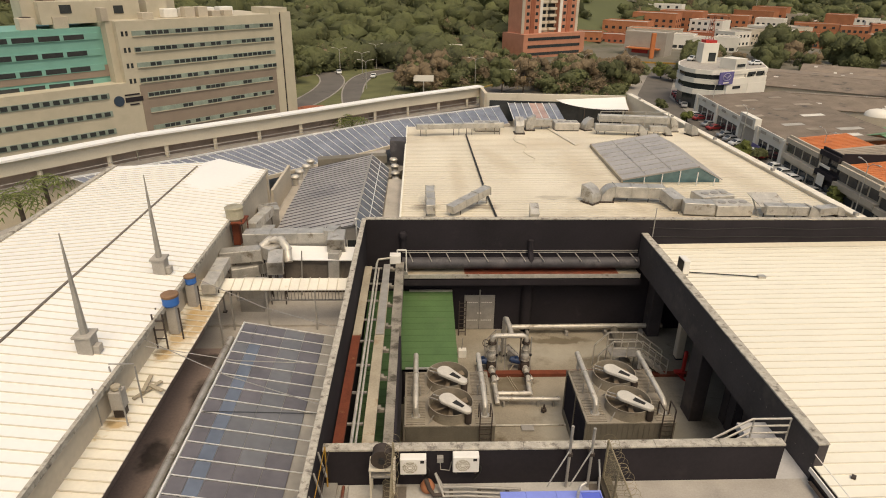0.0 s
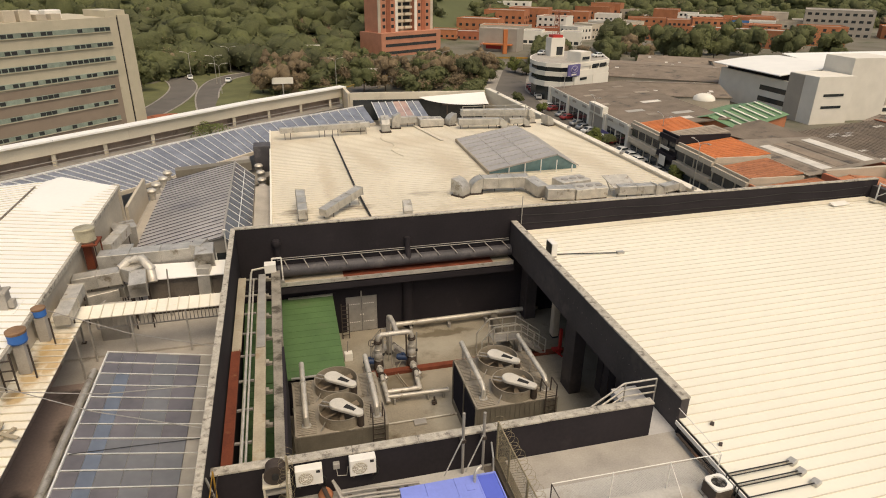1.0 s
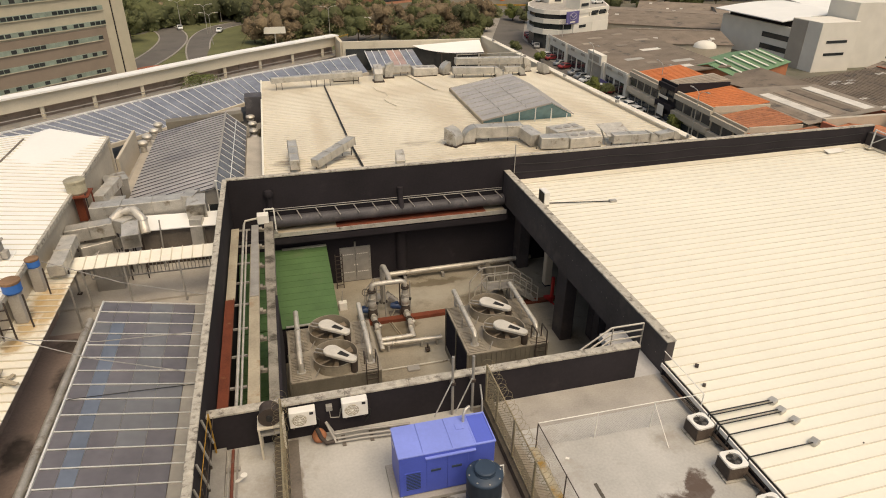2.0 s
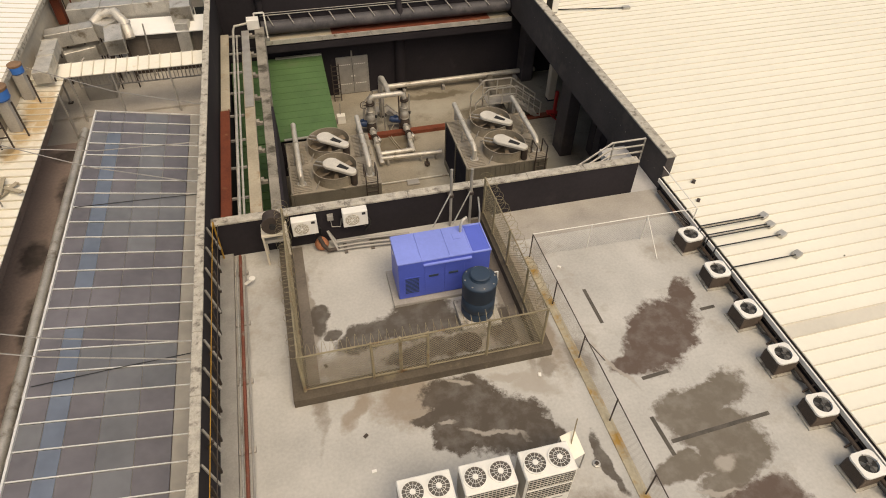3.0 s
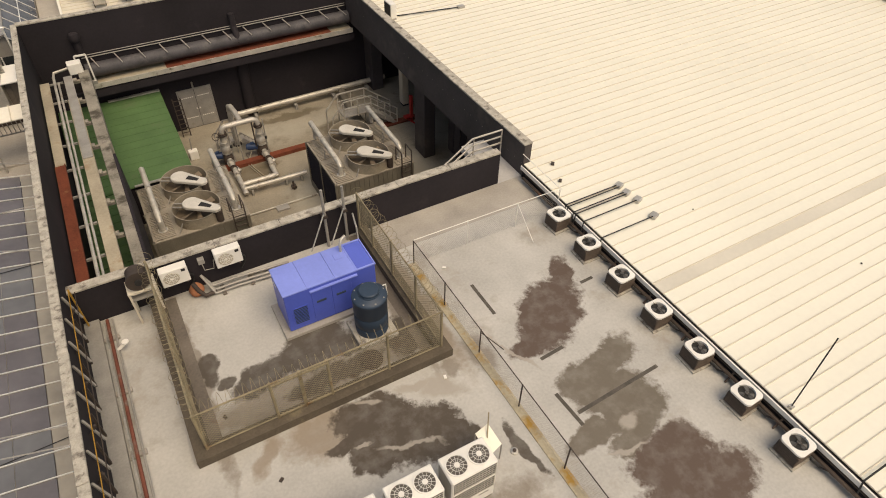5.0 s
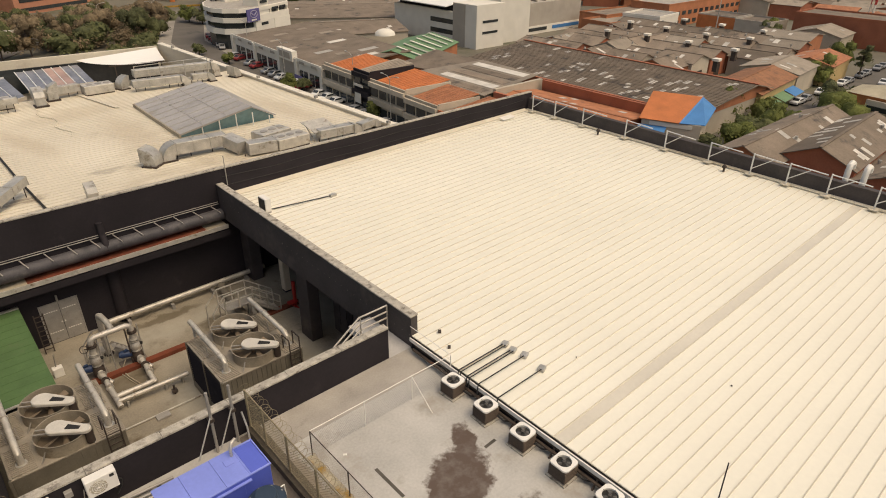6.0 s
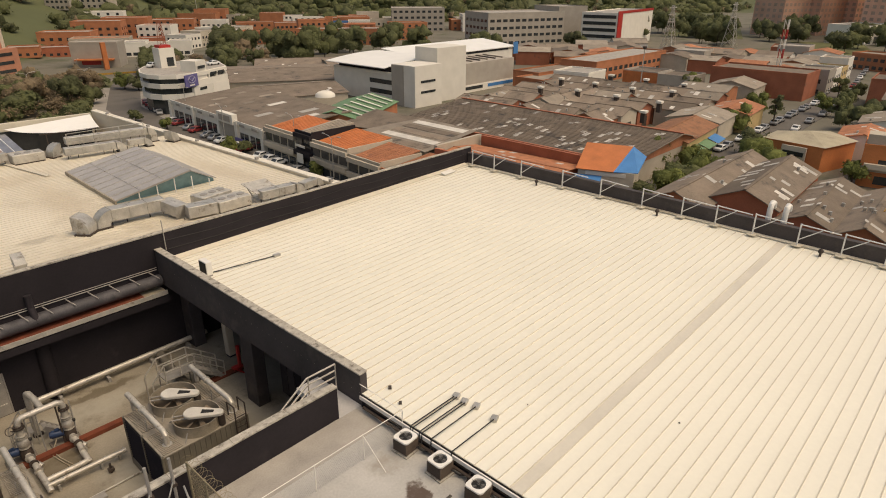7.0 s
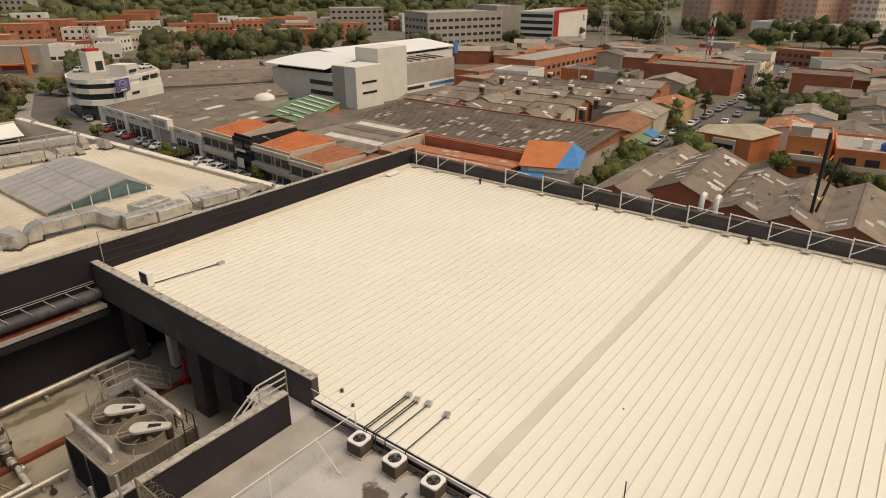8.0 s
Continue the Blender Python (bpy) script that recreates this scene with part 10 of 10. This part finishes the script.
def pylon(at, h):
    p = thing("power_pylon", "grey lattice power pylon", "pylon", "power pylons", at=(*at, land(*at) - 0.2))
    s = Shape()
    lv = [0, 0.25, 0.45, 0.62, 0.76, 0.88, 1.0]
    wd = lambda t: 3.2 * (1 - t) ** 1.3 + 0.45
    for a, b in zip(lv, lv[1:]):
        for sx, sy in ((-1, -1), (1, -1), (1, 1), (-1, 1)):
            s.beam((sx * wd(a), sy * wd(a), a * h), (sx * wd(b), sy * wd(b), b * h), 0.22)
        for (ax_, ay), (bx_, by) in (((-1, -1), (1, -1)), ((1, -1), (1, 1)), ((1, 1), (-1, 1)), ((-1, 1), (-1, -1))):
            s.beam((ax_ * wd(a), ay * wd(a), a * h), (bx_ * wd(b), by * wd(b), b * h), 0.12)
            s.beam((bx_ * wd(a), by * wd(a), a * h), (ax_ * wd(b), ay * wd(b), b * h), 0.12)
    part("lattice", s, M_GALV, p)
    for t in (0.68, 0.82, 0.95):
        part("cross_arm", Shape().beam((-4.5, 0, t * h), (4.5, 0, t * h), 0.2, 0.5), M_GALV, p)
    return p


pylon((335.5, 148), 25)
pylon((402, 140), 25)


def street_lamp():
    p = thing("street_lamp", "tall grey street lamp with two arms", "street lamp", "street lamps")
    part("pole", Shape().tube([(0, 0, 0), (0, 0, 9)], 0.12, 8, 0.07), M_GALV, p)
    part("arm", Shape().tube([(0, 0, 8.9), (0.8, 0, 9.5), (2.2, 0, 9.7)], 0.05, 6).tube([(0, 0, 8.9), (-0.8, 0, 9.5), (-2.2, 0, 9.7)], 0.05, 6), M_GALV, p)
    for x in (-2.4, 2.4):
        part("head", Shape().box(x - 0.4, -0.15, 9.62, x + 0.4, 0.15, 9.78), M_GALV, p, bev=0.03)
    return p


put(street_lamp(), *[pose(x, y, land(x, y), 0, 0, r_) for x, y, r_ in ((-30.5, 247, 0), (-21, 235, 0), (-17.7, 262, 0), (-18, 214, 0), (19, 222, 0), (79, 118, 90), (81, 173, 90), (74, 140, 90), (72.5, 96, 90), (84, 262, 60), (60, 236, 0), (76, 232, 30))])
for x, y, w_, h_ in ((1, 207, 6.5, 4), (14, 272, 7, 6), (33, 225, 7, 3.4), (265, 520, 11, 22)):
    sb = thing("billboard", "pale billboard panel on steel posts", "billboard", "billboards", at=(x, y, land(x, y)))
    part("panel", Shape().box(-w_ / 2, -0.1, h_, w_ / 2, 0.1, h_ + w_ * 0.3), M_PLASTER_W, sb)
    part("post", Shape().tube([(0, 0.1, 0), (0, 0.1, h_ + 0.5)], 0.2, 8), M_GALV, sb)
    part("back_frame", Shape().beam((-w_ / 2, 0.2, h_ + 0.3), (w_ / 2, 0.2, h_ + 0.3), 0.2), M_DARKM, sb)


def car(body):
    c = thing("parked_car", "parked car beside the kerb", "car", "parked cars")
    P = [(-2.1, 0.35), (-2.15, 0.8), (-1.9, 0.95), (-1.3, 1.0), (-0.7, 1.45), (0.8, 1.48), (1.5, 1.0), (2.05, 0.85), (2.1, 0.35)]
    sc = Shape()
    n = len(P)
    sc.add([(x, -0.85, z) for x, z in P] + [(x, 0.85, z) for x, z in P], [tuple(range(n))[::-1], tuple(range(n, 2 * n))] + [(k, (k + 1) % n, n + (k + 1) % n, n + k) for k in range(n)])
    part("body", sc, body, c, bev=0.08)
    part("windscreen", Shape().slab((-1.28, -0.7, 1.03), (-0.72, -0.68, 1.47), (-0.72, 0.68, 1.47), (-1.28, 0.7, 1.03), 0.03), M_WINDOW, c)
    part("rear_window", Shape().slab((0.85, -0.68, 1.48), (1.45, -0.7, 1.05), (1.45, 0.7, 1.05), (0.85, 0.68, 1.48), 0.03), M_WINDOW, c)
    for sy in (-1, 1):
        part("side_window", Shape().box(-0.85, sy * 0.86 - 0.01, 1.02, 1.0, sy * 0.86 + 0.01, 1.36), M_WINDOW, c)
        for x in (-1.35, 1.3):
            part("wheel", Shape().tube([(x, sy * 0.9, 0.32), (x, sy * 0.7, 0.32)], 0.32, 14), M_TYRE, c)
    return c


M_CARW = surf("white_car_paint", (0.7, 0.7, 0.68), 0.3, 0.0, 0.04, 1.0, 5.0, 0.0)
M_CARS = surf("silver_car_paint", (0.35, 0.35, 0.35), 0.3, 0.4, 0.04, 1.0, 5.0, 0.0)
M_CARR = surf("red_car_paint", (0.28, 0.03, 0.03), 0.3, 0.0, 0.04, 1.0, 5.0, 0.0)
M_CARY = surf("yellow_cab_paint", (0.65, 0.42, 0.02), 0.35, 0.0, 0.04, 1.0, 5.0, 0.0)
spots = {0: [], 1: [], 2: [], 3: []}
for k in range(22):
    y_ = 92 + k * 3.9
    if k % 7 in (2, 5):
        continue
    spots[rnd.choice((0, 0, 1, 1, 1, 2))].append((73.2 + (y_ - 124) * 0.077, y_, rnd.uniform(-6, 6) + (0 if k % 2 else 180) + 10))
for k in range(6):
    spots[rnd.choice((1, 2, 2))].append((79.6 + k * 0.9, 188 + k * 4, 70))
for x, y, r_ in ((-31, 247, 100), (-17.3, 238.5, 85)):
    spots[0].append((x, y, r_))
for k in range(50):
    x_ = 146 + k * 4.4
    spots[rnd.choice((0, 1, 0, 1, 1, 1, 0, 2))].append((x_, 43.4 + max(0, x_ - 230) * 0.12 + (6.6 if k % 3 else 0), rnd.uniform(-4, 4)))
for k in range(8):
    spots[rnd.choice((0, 1, 3))].append((66 + rnd.uniform(-3, 3), -20 + k * 19, 90))
for k, mt in enumerate((M_CARW, M_CARS, M_CARR, M_CARY)):
    put(car(mt), *[pose(x, y, land(x, y) + 0.14, 0, 0, r_) for x, y, r_ in spots[k]])
rc_ = car(M_CARW)
put(rc_, pose(87, 205, G + 11.56, 0, 0, 40), pose(99, 200, G + 11.56, 0, 0, 20), pose(103, 196, G + 11.56, 0, 0, 10))
# tall black flue beside the brick houses
fl_ = thing("black_flue", "tall black and yellow steel flue beside a brick house", "flue", at=(101.5, 9.4, G))
part("pipe", Shape().tube([(0, 0, 0), (0.6, 0, 17.5)], 0.24, 12), M_BLACK, fl_, smooth=True)
part("pipe", Shape().tube([(1.6, 0.5, 0), (2.2, -1.8, 14.0)], 0.2, 10), M_DARKM, fl_, smooth=True)
for z in (8, 11, 14):
    part("yellow_cage", Shape().beam((-0.8, -0.8, z), (2.4, -0.8, z), 0.15).beam((-0.8, 0.8, z), (2.4, 0.8, z), 0.15), M_YELLOW, fl_)
wpk = thing("white_flue", "pair of white gooseneck vent pipes at the parapet", "vent", at=(40.6, 9.6, -4))
for dx in (0, 0.9):
    part("pipe", Shape().tube([(0, -dx, 0), (0, -dx, 6.2), (0.1, -dx, 6.5), (0.35, -dx, 6.6), (0.6, -dx, 6.5), (0.65, -dx, 6.2)], 0.17, 10), M_WHITE, wpk, smooth=True)

# ---- trees ----


def clumps(centres, sizes, per, leaf, seed, flat=0.8, body=(9, 5), core=0.78, reach=(0.85, 1.38)):
    """Crowns: a lumpy, uneven inner mass for each, with many small tilted leaf clumps standing off it. Returns vertices, faces and the number of inner faces."""
    g = np.random.default_rng(seed)
    c0, r0 = np.asarray(centres, float), np.asarray(sizes, float)
    m = len(c0)
    na, nr = body
    th = np.arange(na) * 2 * np.pi / na
    ph = np.linspace(-0.9, 1.45, nr)
    d0 = np.array([(math.cos(p) * math.cos(t), math.cos(p) * math.sin(t), math.sin(p)) for p in ph for t in th])
    fz = g.uniform(0, 6.28, (m, 1, 4))

    def lump(d):
        return core + 0.22 * np.sin(d[..., 0] * 4.2 + fz[..., 0]) * np.cos(d[..., 1] * 3.7 + fz[..., 1]) + 0.14 * np.sin(d[..., 2] * 5.0 + fz[..., 2] + d[..., 0] * 3 * np.cos(fz[..., 3]))

    D = np.broadcast_to(d0, (m, len(d0), 3))
    V0 = c0[:, None] + D * (r0[:, None] * lump(D) * g.uniform(0.86, 1.1, (m, len(d0))))[..., None] * np.array([1, 1, flat])
    q0 = np.array([(i * na + k, i * na + (k + 1) % na, (i + 1) * na + (k + 1) % na, (i + 1) * na + k) for i in range(nr - 1) for k in range(na)])
    F0 = (q0[None] + np.arange(m)[:, None, None] * len(d0)).reshape(-1, 4)
    d = g.normal(size=(m, per, 3))
    d /= np.linalg.norm(d, axis=2)[..., None]
    d[..., 2] = np.abs(d[..., 2]) * 1.35 - 0.5
    p = (c0[:, None] + d * (r0[:, None] * lump(d) * g.uniform(*reach, (m, per)))[..., None] * np.array([1, 1, flat])).reshape(-1, 3)
    d = d.reshape(-1, 3)
    s = (leaf * g.uniform(0.5, 1.4, m * per))[:, None]
    nrm = d * 0.8 + np.array([0, 0, 0.5]) + g.normal(size=d.shape) * 0.3
    nrm /= np.linalg.norm(nrm, axis=1)[:, None]
    u = np.cross(nrm, g.normal(size=d.shape))
    u /= np.linalg.norm(u, axis=1)[:, None]
    w = np.cross(nrm, u)
    bend = nrm * s * 0.25
    V1 = np.stack([p - u * s, p - w * s * 0.7 - bend, p + u * s, p + w * s * 0.7 - bend], 1).reshape(-1, 3)
    F1 = np.arange(4 * m * per).reshape(-1, 4) + V0.size // 3
    return np.concatenate([V0.reshape(-1, 3), V1]), np.concatenate([F0, F1]), len(F0)


def leafy(name, built, mat):
    v, f, inner = built
    me = bpy.data.meshes.new(name)
    me.from_pydata(v.tolist(), [], f.tolist())
    me.polygons.foreach_set("use_smooth", np.arange(len(f)) < inner)
    me.materials.append(mat)
    me.update()
    return me


rnd = random.Random(5)
woods, sizes = [], []
dry, dsz = [], []
TOWER_KEEP = [(60, 311, 24), (33, 425, 18), (-60, 470, 18), (112, 318, 22), (40, 420, 16), (52, 440, 16), (150, 560, 16), (205, 590, 16), (120, 585, 16)]
tries = 0
while len(woods) + len(dry) < 4600 and tries < 90000:
    tries += 1
    az = rnd.uniform(-46, 78)
    d0 = float(np.interp(az, AZ, D0))
    d = d0 + 4 + 520 * rnd.random() ** 1.7
    x, y = d * math.sin(radians(az)), d * math.cos(radians(az))
    if any(math.hypot(x - a, y - b) < c for a, b, c in TOWER_KEEP):
        continue
    if 6 < az < 15 and d < 330:
        continue
    if 13 < az < 18 and d < d0 + 150 and rnd.random() < 0.95:
        continue
    if 17 < az < 30 and d < d0 + 30:
        continue
    r_ = rnd.uniform(4.2, 9.6) * (1 + 0.25 * (d - d0) / 500)
    (dry if rnd.random() < (0.35 if d < d0 + 40 else 0.10) else woods).append((x, y, land(x, y) + r_ * rnd.uniform(0.3, 0.75)))
    (dsz if len(dry) > len(dsz) else sizes).append(r_)
# scrub and bare-looking trees on the flat below the hill, clear of the roads
for k in range(520):
    x, y = rnd.uniform(-7, 92), rnd.uniform(206, 300)
    if math.hypot(x - 60, y - 311) < 21 or x > 62 + (y - 208) * 0.5 or abs(x - 18 - (y - 205) * 0.75) < 7 or (x < -2 and y < 250):
        continue
    r_ = rnd.uniform(2.2, 4.6)
    if x > 30 and 15.2 - 0.124 * math.hypot(x, y) < G + 1.7 * r_:
        r_ *= 0.45
    (dry if rnd.random() < 0.68 else woods).append((x, y, land(x, y) + r_ * rnd.uniform(0.5, 1.3)))
    (dsz if len(dry) > len(dsz) else sizes).append(r_)
for k in range(150):
    y = rnd.uniform(150, 262)
    x = float(np.interp(y, (150, 175, 205, 238, 268), (54, 57, 62, 75, 93))) + rnd.uniform(-9, 4)
    r_ = rnd.uniform(1.2, 3.0)
    (dry if rnd.random() < 0.4 else woods).append((x, y, land(x, y) + r_ * rnd.uniform(0.4, 1.1)))
    (dsz if len(dry) > len(dsz) else sizes).append(r_)
tagged(new("woods", leafy("woods", clumps(woods, sizes, 120, 0.62, 3, 0.72, core=0.72), M_LEAF)), "dense green woods on the hillside", "woods", kind="stuff")
tagged(new("dry_woods", leafy("dry_woods", clumps(dry, dsz, 300, 0.27, 4, 1.05, core=0.22, reach=(0.7, 2.3)), M_LEAF_B)), "brown bare-looking trees among the woods", "woods", kind="stuff")


def tree(x, y, h, r_, mat=M_LEAF, seed=1, per=420, leaf=0.34, label="leafy street tree with uneven crown", z=None):
    q = random.Random(seed)
    t = thing("tree", label, "tree", "trees", at=(x, y, land(x, y) if z is None else z))
    part("trunk", Shape().tube([(0, 0, -0.3), (0.1, 0.05, h * 0.3), (0.0, 0.1, h * 0.65)], 0.24, 8, 0.10), M_BARK, t)
    lm = Shape()
    cs, ss = [], []
    for k in range(9):
        a = k * 2.4 + q.uniform(-0.4, 0.4)
        e = (math.cos(a) * r_ * q.uniform(0.35, 0.7), math.sin(a) * r_ * q.uniform(0.35, 0.7), h * q.uniform(0.30, 0.84))
        lm.tube([(0, 0.05, h * 0.45), (e[0] * 0.5, e[1] * 0.5, h * 0.6), e], 0.09, 5, 0.03)
        cs.append(e)
        ss.append(r_ * q.uniform(0.38, 0.6))
    part("branchwork", lm, M_BARK, t)
    part("crown", leafy("crown", clumps(cs, ss, per // 3, leaf * 0.55, seed + 50, 0.95, (8, 4)), mat), None, t)
    return t


T = [(151, 42, 6, 5.0), (138.5, 37.6, 5.6, 5.2), (122, 42, 5.5, 4.4), (116, 44, 5, 4.0), (109, 44, 5, 3.6), (130, 48, 5, 3.4), (102, 46, 4.5, 3.2), (125, 54, 8.0, 2.8), (141, 21, 5.5, 2.6), (138, 10, 5.5, 3.2), (134, 4, 5, 3.4), (173, 54, 7, 3.4), (188.5, 50, 9.5, 1.8),
     (199, 58, 7, 3.6), (214, 44, 7, 2.4), (209, 28, 7, 5.0), (204, 21, 6.5, 4.4), (216, 24, 7, 4.6), (228, 90, 6, 3.6), (234, 92, 6, 3.4), (71.4, 133.6, 3.4, 1.8), (72.6, 129, 3.0, 1.6), (73, 102, 4.0, 1.8), (72, 167, 3, 1.6), (70.5, 183, 3.5, 1.8), (106, 184, 3.6, 2.6), (111, 186, 3.2, 2.4), (94, 236, 8, 3.6), (92, 243, 8, 3.4), (96, 230, 5, 2.6), (250, 48, 7, 2.6), (262, 60, 7, 3.0), (284, 62, 8, 2.6)]
for k, (x, y, h, r_) in enumerate(T):
    tree(x, y, h, r_, M_LEAF_G if k % 3 else M_LEAF, k + 1, leaf=0.42)
for k in range(86):
    x, y = rnd.uniform(-8, 84), rnd.uniform(208, 292)
    if math.hypot(x - 60, y - 311) < 22 or y > 250 or x > 66 + (y - 208) * 0.5 or abs(x - 18 - (y - 205) * 0.75) < 5:
        continue
    tree(x, y, rnd.uniform(7, 11), rnd.uniform(3.4, 5.4), M_LEAF_B if k % 3 else M_LEAF, 80 + k, 400, 0.48, "roadside tree with thin brown-green crown")
for k in range(22):
    a = rnd.random() ** 2
    x, y = 172 + 150 * a + rnd.uniform(-14, 14), 284 - 70 * a + rnd.uniform(-26, 34)
    tree(x, y, rnd.uniform(11, 17), rnd.uniform(6, 9), M_LEAF, 140 + k, 420, 0.75, "dark broad tree in the distant town")
for k in range(40):
    x, y = 430 + rnd.uniform(-40, 70), 90 + rnd.uniform(-90, 130)
    tree(x, y, rnd.uniform(11, 17), rnd.uniform(6, 9), M_LEAF, 190 + k, 360, 0.8, "dark broad tree in the distant town")
for k in range(13):
    x, y = rnd.uniform(118, 176), rnd.uniform(246, 306)
    tree(x, y, rnd.uniform(6, 10), rnd.uniform(4, 6), M_LEAF_B if k % 4 == 0 else M_LEAF, 300 + k, 380, 0.5, "bushy tree behind the wide sheds")
for k in range(14):
    x, y = 93 + k * 1.5 + rnd.uniform(-1, 3), 228 + k * 4.5
    tree(x + 6, y, rnd.uniform(5, 8), rnd.uniform(2.6, 3.8), M_LEAF, 340 + k, 380, 0.42, "dense roadside tree beside the bend")
for k in range(22):
    tree(-52 + rnd.uniform(-9, 9), 215 + rnd.uniform(-12, 40), rnd.uniform(8, 13), rnd.uniform(4, 6), M_LEAF, 240 + k, 400, 0.5, "leafy tree on the road bank")


for k, (x, y, h, r_) in enumerate(((196, 34, 6.5, 3.4), (199, 29, 7, 4.2), (203, 23.5, 8, 4.6), (198, 19, 7, 4.0), (213, 40.2, 6, 2.4), (224, 40.6, 6.5, 2.6), (236, 42, 6, 2.4), (252, 43, 7, 2.6))):
    tree(x, y, h, r_, M_LEAF, 400 + k, 300, 0.4, "leafy tree along the far street")


def palm(x, y, z, h, seed):
    q = random.Random(seed)
    t = thing("palm_tree", "palm tree with drooping green fronds", "palm tree", "palm trees", at=(x, y, z))
    part("trunk", Shape().tube([(0, 0, 0), (0.1, 0, h * 0.5), (0, 0.1, h)], 0.22, 8, 0.14), M_BARK, t)
    for k in range(15):
        a = k * 2 * math.pi / 15 + q.uniform(-0.2, 0.2)
        L, up = q.uniform(1.7, 2.6), q.uniform(0.2, 1.0)
        s = Shape()
        pts = [Vector((math.cos(a) * L * u, math.sin(a) * L * u, h + up * math.sin(u * 2.2) - 1.1 * u * u)) for u in [i / 7 for i in range(8)]]
        side = Vector((-math.sin(a), math.cos(a), 0))
        for i in range(1, 8):
            for sg in (-1, 1):
                p = pts[i]
                w_ = 0.55 * math.sin(math.pi * (i / 8) ** 0.7) + 0.1
                d = (pts[i] - pts[i - 1]) * 0.5
                s.add([p - d * 0.6, p + d * 0.35, p + side * sg * w_ + d * 1.3 - Vector((0, 0, w_ * 0.4)), p + side * sg * w_ * 0.6 + d * 0.4 - Vector((0, 0, w_ * 0.2))], [(0, 1, 2, 3)])
        part("frond", s, M_PALM, t)
    return t


palm(-8.0, 71.4, -4.3, 3.7, 1)
palm(-29.1, 47.0, -4.4, 4.3, 2)
palm(-29.0, 43.4, -4.4, 4.3, 4)
